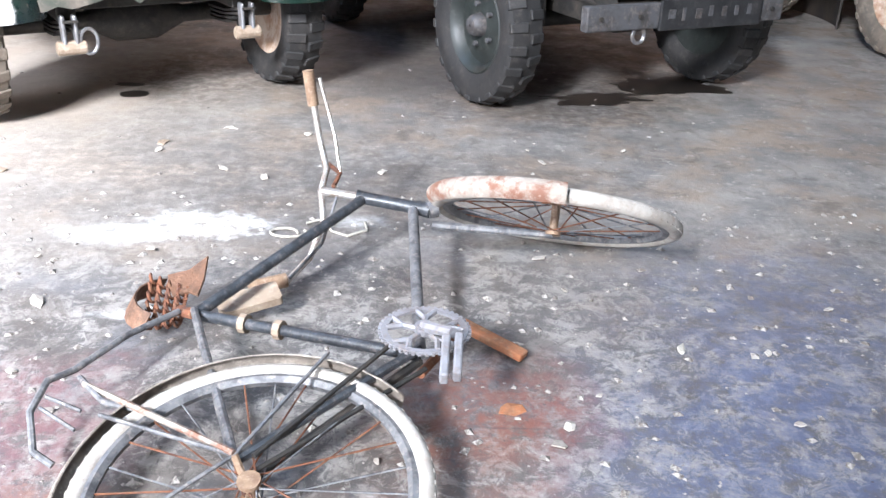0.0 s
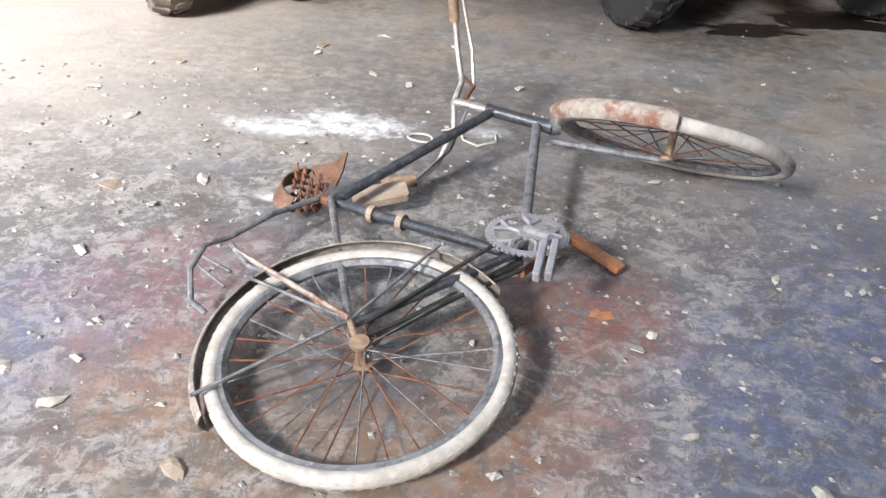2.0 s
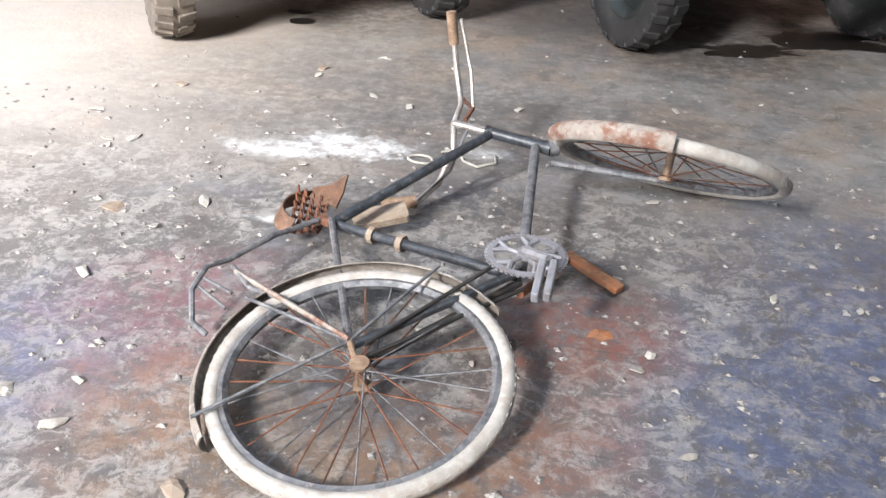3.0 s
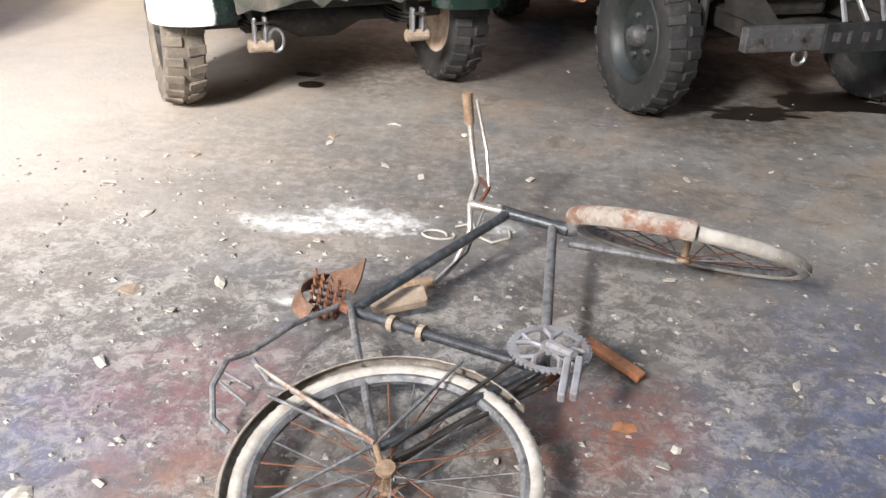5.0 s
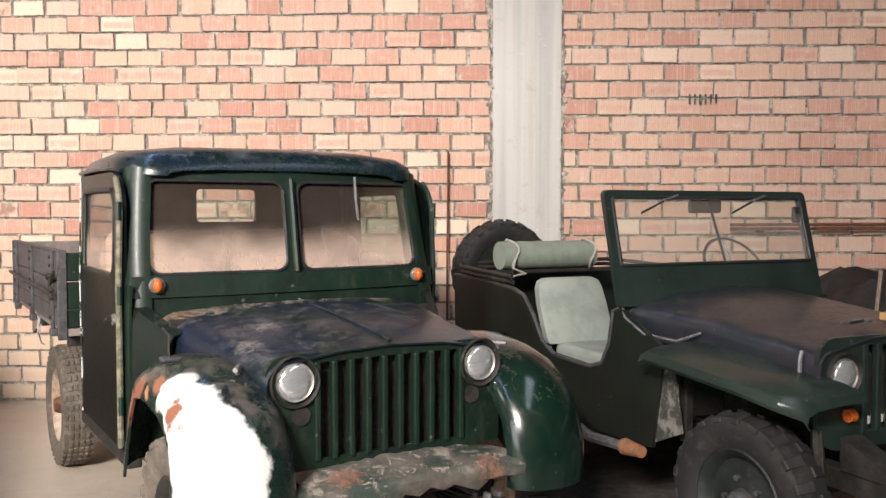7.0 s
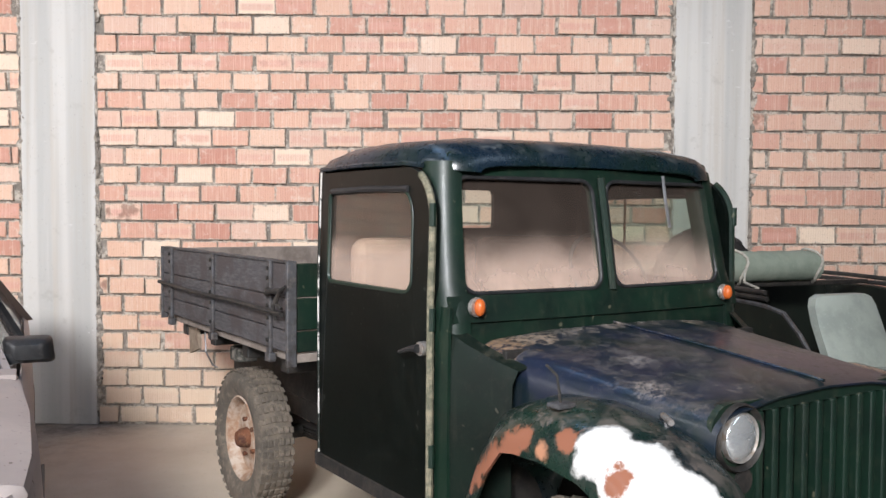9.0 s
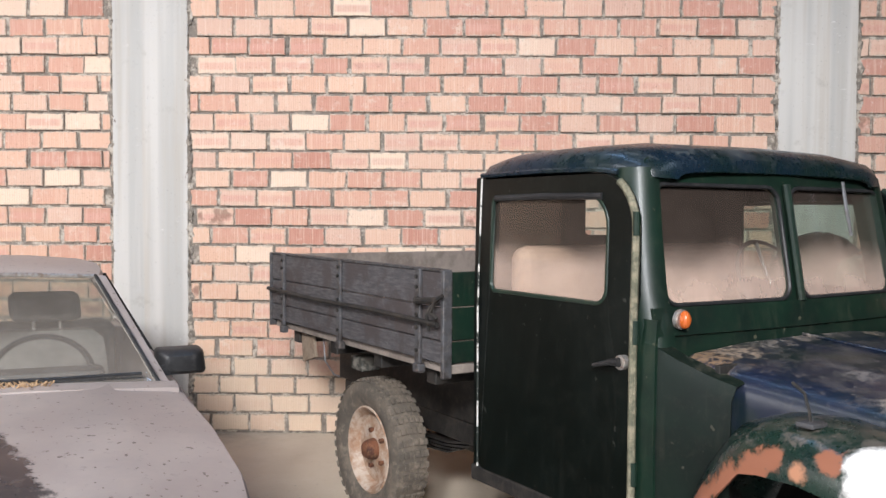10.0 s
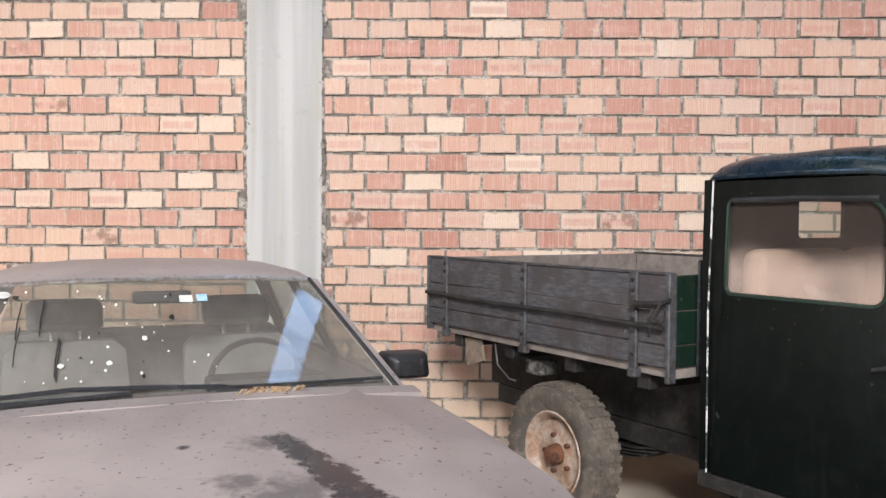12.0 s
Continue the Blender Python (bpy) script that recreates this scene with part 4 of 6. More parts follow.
def road_wheel(parent, at, r, width, rubber, rim_mat, side, steer=0.0, lugs=26, hub_mat=None, rim_label="", bar=True):
    """A wheel with its outer face towards side (-1 or 1 along x)."""
    h = width / 2
    prof = [(-h * 0.72, r * 0.60), (-h * 0.95, r * 0.70), (-h, r * 0.84), (-h * 0.86, r * 0.94), (-h * 0.3, r * 0.965), (h * 0.3, r * 0.965), (h * 0.86, r * 0.94), (h, r * 0.84), (h * 0.95, r * 0.70), (h * 0.72, r * 0.60)]
    m = pose(at[0] * U, at[1] * U, at[2] * U, 0, 0, steer)
    wheel = part("wheel", lathe([(side * x, q) for x, q in ((h * 0.7, r * 0.61), (h * 0.78, r * 0.58), (h * 0.6, r * 0.52), (h * 0.15, r * 0.48), (h * 0.1, r * 0.30), (h * 0.32, r * 0.22), (h * 0.3, 0.004), (-h * 0.1, 0.004), (-h * 0.6, r * 0.5), (-h * 0.7, r * 0.61))], 40), rim_mat, parent, rim_label, True, m)
    part("tyre", lathe(prof, 48), rubber, wheel, "", True)
    tread = bmesh.new()
    for i in range(lugs):
        a = 2 * math.pi * i / lugs
        for s in (-1, 1):
            if bar:
                b = box((s * h * 0.1 - (h * 0.9 if s < 0 else 0), -r * 0.06, r * 0.93), (s * h * 0.1 + (h * 0.9 if s > 0 else 0), r * 0.06, r * 1.0), 0.004, 1)
                for q in b.verts:
                    if abs(q.co.x) > h * 0.75:
                        q.co.z -= r * 0.055
                join(tread, b, Matrix.Rotation(a + (math.pi / lugs if s > 0 else 0), 4, "X"))
            else:
                for x in (0.18, 0.5, 0.82):
                    join(tread, box((s * h * x - h * 0.12, -r * 0.045, r * 0.94), (s * h * x + h * 0.12, r * 0.045, r * (0.985 if x < 0.8 else 0.958)), 0.002, 1), Matrix.Rotation(a + x, 4, "X"))
    part("tread", tread, rubber, wheel)
    hub_mat = hub_mat or rim_mat
    part("hub", lathe([(side * x, q) for x, q in ((h * 0.3, 0.005), (h * 0.3, r * 0.15), (h * 0.75, r * 0.13), (h * 0.95, r * 0.10), (h * 0.98, 0.005))], 20), hub_mat, wheel, "", True)
    for i in range(5):
        a = 2 * math.pi * i / 5
        part("wheel_nut", disc(0.011, 0.02, 6, "x", (side * h * 0.34, r * 0.26 * math.cos(a), r * 0.26 * math.sin(a))), hub_mat, wheel)
    return wheel

# ---- things: green truck ----


def lamp_unit(parent, x, y, z, r, name="headlight"):
    """A headlight set back in a dark bowl with a narrow bright ring."""
    cup = part(name, lathe([(0.004, r * 1.42), (0.010, r * 1.36), (0.004, r * 1.28), (-0.03, r * 1.1), (-0.034, r * 1.0), (-0.05, r * 1.0), (-0.05, r * 1.42)], 32), DARK, parent, "dark bowl with a round glass lens", True, pose(x * U, y * U, z * U, 0, 0, -90))
    part("lamp_ring", lathe([(-0.02, r * 0.98), (0.0, r * 1.07), (0.008, r * 1.03), (0.004, r * 0.95), (-0.02, r * 0.93)], 32), CHROME, cup, "worn bright ring", True)
    dome = []
    for i in range(7):
        a = radians(90 * i / 6)
        dome.append((-0.002 + 0.022 * math.sin(a), max(0.002, r * 0.97 * math.cos(a))))
    part("lens", lathe(dome + [(-0.02, 0.002), (-0.02, r * 0.97)], 32), LENS, cup, "silvery ribbed glass", True)
    return cup


def hood_sections(rows, shoulder=0.09):
    """Rows of y, half width, side foot z, edge z, crown z."""
    secs = []
    for y, hw, foot, edge, crown in rows:
        right = []
        for i in range(6):
            a = radians(90 * i / 5)
            right.append((hw - shoulder + shoulder * math.cos(a), y, edge - shoulder * 0.8 + shoulder * 0.8 * math.sin(a)))
        prof = [(hw, y, foot), (hw, y, edge - shoulder * 1.1)] + right + [((hw - shoulder) * 0.55, y, edge + (crown - edge) * 0.75)]
        secs.append(prof + [(0, y, crown)] + [(-x, yy, z) for x, yy, z in prof[::-1]])
    return secs


def swollen_wing(side, top_mat, parent, label):
    """A rounded front wing over the wheel."""
    path = [(0.74, 0.50, 0.12), (0.70, 0.60, 0.12), (0.62, 0.76, 0.12), (0.53, 0.875, 0.13), (0.42, 0.915, 0.135), (0.28, 0.925, 0.14), (0.12, 0.905, 0.14), (0.0, 0.87, 0.15), (-0.10, 0.80, 0.17), (-0.175, 0.70, 0.20), (-0.21, 0.59, 0.24), (-0.22, 0.50, 0.27), (-0.215, 0.425, 0.28)]
    secs = []
    for i, (y, z, skirt) in enumerate(path):
        a, b = path[max(i - 1, 0)], path[min(i + 1, len(path) - 1)]
        t = Vector((0, b[0] - a[0], b[1] - a[1])).normalized()
        inn = Vector((0, t.z, -t.y))
        if inn.dot(Vector((0, 0.27 - y, 0.4 - z))) < 0:
            inn = -inn
        p = Vector((0, y, z))
        sec = []
        for k in range(-7, 8):
            ang = radians(85 * k / 7)
            sec.append(p + inn * ((0.10 if k < 0 else 0.11) * (1 - math.cos(ang))) + Vector((0.565 + 0.172 * math.sin(ang), 0, 0)))
        sec.append(p + inn * max(skirt, 0.12) + Vector((0.738, 0, 0)))
        sec.append(p + inn * max(skirt, 0.12) + Vector((0.728, 0, 0)))
        secs.append([Vector((side * q.x, q.y, q.z)) for q in sec])
    return part("wing", shell(secs, 0.006), top_mat, parent, label, True)


def build_truck():
    t = thing("pickup_truck", "old dark green pickup truck with a plank load bed", "truck", (-1.070, 5.128, 0), 34)
    # bonnet and nose
    hood = part("bonnet", shell(hood_sections([(-0.015, 0.445, 0.70, 0.925, 0.955), (0.02, 0.455, 0.70, 0.935, 0.965), (0.3, 0.495, 0.72, 0.965, 0.995), (0.6, 0.54, 0.74, 0.995, 1.02), (0.80, 0.575, 0.74, 1.015, 1.035)]), 0.006), HOOD, t, "flaking blue-black bonnet", True)
    part("seam", tube([(0, 0.0, 0.966), (0, 0.4, 1.008), (0, 0.80, 1.040)], 0.005, 6), HOOD, hood)
    for s in (-1, 1):
        c = part("bonnet_catch", tube([(s * 0.505, 0.09, 0.80), (s * 0.505, 0.085, 0.87), (s * 0.50, 0.085, 0.905)], 0.008, 8), STEEL, hood, "small steel bonnet catch", True)
        part("catch_knob", tube([(s * 0.52, 0.055, 0.905), (s * 0.485, 0.115, 0.908)], 0.008, 8), CHROME, c, "", True)
    face = ring_plate(rounded(-0.445, 0.57, 0.445, 0.945, (0.07, 0.07, 0.02, 0.02)), rounded(-0.27, 0.60, 0.28, 0.915, 0.012), lambda a, b, d: Vector((a, d, b)), 0.02)
    grille = part("grille", face, GREEN, t, "dark green pressed grille panel")
    for i in range(10):
        x = -0.27 + 0.55 * (i + 0.0) / 9
        part("grille_bar", box((x - 0.011, -0.012, 0.595), (x + 0.011, 0.02, 0.918), 0.006), GREEN, grille)
    part("radiator", box((-0.30, 0.05, 0.58), (0.30, 0.09, 0.93), 0.005), DARK, grille, "dark radiator core")
    for s in (-1, 1):
        lamp_unit(grille, s * 0.352 + 0.005, -0.008, 0.86, 0.060)
        part("marker_hole", disc(0.032, 0.012, 18, "y", (s * 0.325, -0.002, 0.748), 0.003), DARK, grille)
    swollen_wing(-1, WING, t, "green wing with a white filler patch and rust")
    swollen_wing(1, GREEN_GLOSS, t, "glossy dark green wing")
    # torn apron under the grille
    random.seed(11)
    xs = [-0.46 + 0.045 * i for i in range(22)]
    secs = []
    for y, z, w in ((0.0, 0.585, 0.64), (-0.05, 0.578, 0.76), (-0.11, 0.565, 0.9), (-0.165, 0.55, 1.0), (-0.18, 0.535, 1.03), (-0.182, 0.51, 1.04), (-0.172, 0.485, 1.04)):
        secs.append([(0.03 + (x - 0.01) * w, y + random.uniform(-0.006, 0.006), z + (random.uniform(-0.028, 0.024) if z < 0.49 else random.uniform(-0.005, 0.005)) - 0.035 * abs(x - 0.01)) for x in xs])
    part("apron", shell(secs, 0.005), APRON, t, "torn scraped metal apron under the grille", True)
    # cab
    cab = part("cab", shell([[(-0.672, y, 0.50), (-0.675, y, 0.8), (-0.672, y, 1.05), (-0.665, y, 1.12)] for y in (0.80, 0.86)], 0.01), GREEN, t, "dark green pressed steel cab")
    for s in (-1, 1):
        secs = [[(s * hw, y, z0), (s * (hw + 0.005), y, 0.75), (s * hw, y, z1 - 0.05), (s * (hw - 0.02), y, z1 - 0.01), (s * (hw - 0.06), y, z1)] for y, hw, z0, z1 in ((0.60, 0.582, 0.50, 0.96), (0.68, 0.612, 0.50, 0.985), (0.76, 0.648, 0.50, 1.02), (0.82, 0.668, 0.50, 1.05))]
        part("cowl_side", shell(secs, 0.006), COWL, cab, "", True)
    cow = [[(x * 0.655, 0.80 + 0.05 * (z - 1.0) + 0.03 * x * x, z) for x in (-1, -0.9, -0.6, -0.3, 0, 0.3, 0.6, 0.9, 1)] for z in (0.98, 1.04, 1.07, 1.075, 1.15)]
    cow[3] = [(x, y - 0.012, z) for x, y, z in cow[3]]
    part("cowl", shell(cow, 0.008), GREEN, cab, "", True)

    def screen(u0, u1, mat_frame):
        def place(a, b, d):
            return Vector((a, 0.815 + (b - 1.13) * 0.18 + 0.03 * (a / 0.6) ** 2 + d, b))
        outer = rounded(u0[0], 1.125, u1[0], 1.60, 0.015)
        inner = rounded(u0[1], 1.155, u1[1], 1.52, 0.05)
        part("screen_frame", ring_plate(outer, inner, place, 0.03), mat_frame, cab)
        pane = part("windscreen", plate(rounded(u0[1] - 0.01, 1.145, u1[1] + 0.01, 1.53, 0.055), lambda a, b, d: place(a, b, d + 0.012), 0.004), GLASS_SCREEN, cab, "dusty flat windscreen pane")
        pane.visible_shadow = False
        rub = [place(a, b, -0.002) for a, b in rounded(u0[1], 1.155, u1[1], 1.52, 0.05)]
        part("seal", tube(rub, 0.007, 6, closed=True), BLACK, cab)

    screen((-0.60, -0.585), (-0.0, -0.03), GREEN)
    screen((0.0, 0.03), (0.60, 0.585), GREEN)
    part("screen_divider", tube([(0, 0.80, 1.15), (0, 0.87, 1.53)], 0.014, 8), GREEN, cab, "scuffed green divider", True)
    part("wiper", tube([(0.29, 0.855, 1.545), (0.285, 0.835, 1.45), (0.287, 0.815, 1.36)], 0.006, 6), STEEL, cab, "short steel wiper")
    for s in (-1, 1):
        base = part("indicator_lamp", disc(0.030, 0.02, 16, "y", (s * 0.568, 0.80, 1.118), 0.004), CHROME, cab, "amber indicator on a chrome base")
        part("lens", blob_mesh(1, (0.018, 0.02, 0.028), 3, 0.0, 2), AMBER, base, "", True, Matrix.Translation(Vector((s * 0.568, 0.785, 1.118)) * U))
    # roof
    secs = []
    for y, hw, edge, crown in ((0.878, 0.50, 1.535, 1.565), (0.888, 0.565, 1.538, 1.605), (0.93, 0.618, 1.545, 1.642), (1.0, 0.648, 1.555, 1.66), (1.12, 0.668, 1.56, 1.672), (1.3, 0.68, 1.562, 1.675), (1.55, 0.68, 1.562, 1.665), (1.66, 0.672, 1.56, 1.645), (1.71, 0.65, 1.558, 1.60), (1.722, 0.62, 1.555, 1.57)):
        half = [(hw, y, edge), (hw * 0.995, y, edge + (crown - edge) * 0.22), (hw * 0.965, y, edge + (crown - edge) * 0.5), (hw * 0.88, y, edge + (crown - edge) * 0.75), (hw * 0.6, y, edge + (crown - edge) * 0.94), (0, y, crown)]
        secs.append(half + [(-a, b, c) for a, b, c in half[-2::-1]])
    part("roof", shell(secs, 0.012), ROOFPAINT, cab, "domed dark roof", True)
    for s in (-1, 1):
        part("gutter", tube([(s * 0.652, 0.985, 1.556), (s * 0.672, 1.06, 1.566), (s * 0.688, 1.3, 1.570), (s * 0.685, 1.66, 1.566)], 0.009, 6), ROOFPAINT, cab, "", True)
        pil = []
        for z, p, q in ((0.50, 0.674, 0.795), (1.0, 0.674, 0.797), (1.1, 0.674, 0.81), (1.2, 0.670, 0.842), (1.35, 0.662, 0.870), (1.50, 0.650, 0.897), (1.57, 0.642, 0.91)):
            arc = [(p - 0.07 + 0.07 * math.sin(radians(15 * k)), q + 0.07 - 0.07 * math.cos(radians(15 * k))) for k in range(7)]
            pil.append([(s * a, b, z) for a, b in [(p - 0.088, q)] + arc + [(p, q + 0.10), (p - 0.088, q + 0.10)]])
        part("front_pillar", loft(pil, True, True), GREEN, cab, "rounded green corner post", True)
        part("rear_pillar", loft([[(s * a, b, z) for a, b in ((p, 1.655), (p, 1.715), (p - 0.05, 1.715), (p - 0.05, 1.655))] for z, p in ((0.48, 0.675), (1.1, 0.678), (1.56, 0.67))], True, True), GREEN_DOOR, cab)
        # door with its window opening

        def place(a, b, d, s=s):
            lean = 0.012 * max(0, b - 1.1) / 0.45
            return Vector((s * (0.692 - lean - d), a, b))
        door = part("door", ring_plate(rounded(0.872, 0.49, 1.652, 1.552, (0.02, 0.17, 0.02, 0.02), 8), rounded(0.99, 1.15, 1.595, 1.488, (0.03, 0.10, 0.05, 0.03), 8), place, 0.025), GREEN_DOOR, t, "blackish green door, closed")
        pane = part("door_glass", plate(rounded(0.98, 1.14, 1.60, 1.495, (0.03, 0.10, 0.05, 0.03), 8), lambda a, b, d: place(a, b, d + 0.012), 0.004), GLASS_DOOR, door, "dusty window, closed")
        pane.visible_shadow = False
        part("window_channel", tube([place(a, b, 0.004) for a, b in rounded(0.99, 1.15, 1.595, 1.488, (0.03, 0.10, 0.05, 0.03), 8)], 0.008, 6, closed=True), GREEN, door)
        part("handle", tube([place(0.895, 0.99, -0.03), place(0.935, 0.985, -0.035), place(1.01, 0.965, -0.028)], 0.010, 8, taper=(1.4, 0.9, 0.6)), BLACK, door, "black lever handle", True)
        # black bar drawn where the visor leaves a dark gap
        part("window_top_gap", tube([place(1.02, 1.482, 0.0), place(1.3, 1.486, -0.004), place(1.575, 1.482, 0.0)], 0.011, 8), BLACK, door, "dark bar for the visor gap at the window top", True)
        part("handle_boss", disc(0.022, 0.03, 14, "x", (s * 0.70, 0.905, 0.987), 0.004), CHROME, door)
        for z in (0.66, 1.08, 1.40):
            part("hinge", tube([(s * 0.692, 0.862, z - 0.035), (s * 0.692, 0.862, z + 0.035)], 0.011, 10), GREEN, door)
        line = [(0.868, 0.50), (0.868, 0.8), (0.868, 1.12), (0.868, 1.3)] + [(1.042 - 0.174 * math.cos(radians(11.25 * k)), 1.382 + 0.174 * math.sin(radians(11.25 * k))) for k in range(6)]
        part("edge_strip", tube([(s * (0.694 - 0.012 * max(0, z - 1.1) / 0.45), y, z) for y, z in line], 0.012, 8), STRIP if s < 0 else GREEN, door, "bare scuffed edge strip", True)
        part("edge_strip", tube([(s * 0.69, 1.668, 0.49), (s * 0.694, 1.668, 1.1), (s * 0.684, 1.662, 1.555)], 0.0036, 6), FLAKED, door, "white worn edge")
        part("sill", box((s * 0.66 - 0.03, 0.80, 0.43), (s * 0.66 + 0.03, 1.715, 0.49), 0.01), DARK, cab)
    rear = ring_plate(rounded(-0.64, 0.48, 0.64, 1.575, 0.06), rounded(-0.15, 1.345, 0.15, 1.505, 0.02), lambda a, b, d: Vector((a, 1.695 + d, b)), 0.02)
    part("wing_stalk", tube([(-0.655, 0.30, 0.905), (-0.658, 0.305, 0.95), (-0.65, 0.325, 0.99), (-0.665, 0.35, 1.015)], 0.0042, 6), DARK, t, "bent rusty marker stalk on the wing")
    part("stalk_foot", box((-0.685, 0.275, 0.912), (-0.625, 0.325, 0.925), 0.004), IRON_GREY, t)
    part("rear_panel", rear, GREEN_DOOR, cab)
    part("cab_floor", box((-0.64, 0.62, 0.47), (0.64, 1.69, 0.50), 0.004), DARK, cab)
    part("firewall", box((-0.56, 0.66, 0.47), (0.56, 0.68, 1.0), 0.004), DARK, cab)
    part("dashboard", box((-0.60, 0.84, 1.00), (0.60, 0.95, 1.10), 0.02), DARK, cab)
    for x0, x1 in ((-0.60, -0.06), (-0.02, 0.60)):
        bm = box((x0, 1.50, 0.62), (x1, 1.62, 1.31), 0.05, 3)
        seat = part("seat_back", bm, BENCH, cab, "pink-beige padded seat back")
        part("seat_cushion", box((x0, 1.08, 0.62), (x1, 1.56, 0.78), 0.05, 3), BENCH, seat)
    wheel = part("steering_wheel", lathe([(-0.009, 0.185), (0.0, 0.178), (0.009, 0.185), (0.0, 0.196)], 32, "z"), BLACK, cab, "thin black steering wheel", True, pose(0.30 * U, 1.13 * U, 1.165 * U, 60, 0, 0))
    for k in range(3):
        a = radians(90 + 120 * k)
        part("spoke", tube([(0, 0, -0.02), (0.185 * math.cos(a), 0.185 * math.sin(a), 0)], 0.007, 6), STEEL, wheel)
    part("column", tube([(0, 0, 0), (0, 0, -0.35)], 0.016, 8), BLACK, wheel)
    # running gear
    chassis = part("chassis", box((-0.36, -0.08, 0.40), (-0.29, 3.45, 0.50), 0.008), DARK, t, "greasy steel frame")
    part("frame_rail", box((0.29, -0.08, 0.40), (0.36, 3.45, 0.50), 0.008), DARK, chassis)
    for y in (0.0, 1.2, 2.1, 3.4):
        part("cross_member", box((-0.29, y, 0.42), (0.29, y + 0.07, 0.48), 0.006), DARK, chassis)
    for y in (0.25, 2.60):
        part("axle", tube([(-0.58, y, 0.335), (-0.2, y, 0.335), (-0.08, y, 0.335), (0.08, y, 0.335), (0.2, y, 0.335), (0.58, y, 0.335)], 0.035, 10, taper=(1, 1, 2.6, 2.6, 1, 1)), DARK, chassis, "", True)
        for s in (-1, 1):
            for k in range(4):
                L = 0.42 - 0.07 * k
                pts = [(s * 0.33, y + L * q, 0.37 - 0.015 * k - 0.012 + 0.05 * q * q * (L / 0.42) ** 2) for q in (-1, -0.5, 0, 0.5, 1)]
                part("spring_leaf", loft([[(p[0] - 0.025, p[1], p[2]), (p[0] + 0.025, p[1], p[2]), (p[0] + 0.025, p[1], p[2] + 0.009), (p[0] - 0.025, p[1], p[2] + 0.009)] for p in pts], True, True), DARK, chassis)
    for s in (-1, 1):
        sh = part("shackle", box((s * 0.33 - 0.03, -0.15, 0.31), (s * 0.33 - 0.015, -0.11, 0.43), 0.006), STEEL, chassis, "worn spring shackle")
        part("plate", box((s * 0.33 + 0.012, -0.15, 0.31), (s * 0.33 + 0.027, -0.11, 0.43), 0.006), STEEL, sh)
        part("bush", disc(0.026, 0.10, 12, "x", (s * 0.33, -0.13, 0.315), 0.004), TAN, sh, "tan rubber bush")
    part("tow_ring", tube([(-0.27 + 0.03 * math.cos(a), -0.14, 0.335 + 0.045 * math.sin(a)) for a in [2 * math.pi * i / 14 for i in range(14)]], 0.007, 6, closed=True), STEEL, chassis, "", True)
    road_wheel(t, (-0.615, 0.25, 0.34), 0.34, 0.165, RUBBER_DUSTY, DARK, -1, 0, 24)
    road_wheel(t, (0.615, 0.25, 0.34), 0.34, 0.165, RUBBER, RIM_CREAM, 1, 0, 24)
    road_wheel(t, (-0.60, 2.60, 0.335), 0.335, 0.165, RUBBER_DUSTY, RIM_CREAM, -1, 0, 40, RUST, "peeling cream rim with a rusty hub", False)
    road_wheel(t, (0.60, 2.60, 0.335), 0.335, 0.165, RUBBER_DUSTY, RIM_CREAM, 1, 0, 40, RUST, "", False)
    # load bed
    bed = part("load_bed", box((-0.735, 1.79, 0.815), (0.735, 3.53, 0.85), 0.004), BED_WOOD, t, "plank load bed with drop sides")
    for k in range(4):
        part("bearer", box((-0.70, 1.95 + 0.45 * k, 0.745), (0.70, 2.02 + 0.45 * k, 0.812), 0.006), DARK, bed)
    for s in (-1, 1):
        part("long_bearer", box((s * 0.33 - 0.04, 1.79, 0.505), (s * 0.33 + 0.04, 3.5, 0.742), 0.006), DARK, bed)
    planks = ((0.855, 0.938), (0.942, 1.068), (1.072, 1.205))
    for s in (-1, 1):
        for z0, z1 in planks:
            part("plank", box((s * 0.75 - 0.012, 1.80, z0), (s * 0.75 + 0.012, 3.52, z1), 0.004, 1), PLANK if s < 0 else BED_WOOD, bed)
        for y in (3.35, 2.68, 1.97):
            st = part("strap_post", box((s * 0.768 - 0.008, y - 0.02, 0.835), (s * 0.768 + 0.008, y + 0.02, 1.212), 0.004, 1), IRON_GREY, bed, "grey strap-iron post")
            part("hinge", box((s * 0.765 - 0.018, y - 0.024, 0.800), (s * 0.765 + 0.018, y + 0.024, 0.838), 0.008), IRON_GREY, st)
            for z in (0.89, 0.98, 1.03, 1.14, 1.18):
                part("bolt", disc(0.008, 0.014, 8, "x", (s * 0.777, y, z)), DARK, st)
        part("side_rod", tube([(s * 0.788, 1.80, 1.008), (s * 0.79, 2.3, 1.016), (s * 0.79, 2.9, 1.012), (s * 0.786, 3.52, 1.022)], 0.0105, 8), DARK, bed, "bent dark side rod", True)
        part("corner_angle", box((s * 0.752 - 0.02, 1.782, 0.80), (s * 0.752 + 0.022, 1.805, 1.215), 0.004, 1), IRON_GREY, bed)
        part("corner_angle", box((s * 0.752 - 0.02, 3.52, 0.82), (s * 0.752 + 0.018, 3.54, 1.215), 0.004, 1), IRON_GREY, bed)
        part("top_edge", box((s * 0.75 - 0.018, 1.80, 1.206), (s * 0.75 + 0.018, 3.52, 1.216), 0.002, 1), IRON_GREY, bed)
        lat = part("latch", tube([(s * 0.79, 1.80, 1.10), (s * 0.80, 1.87, 1.095), (s * 0.79, 1.95, 1.085)], 0.012, 8), DARK, bed, "hooked iron side latch", True)
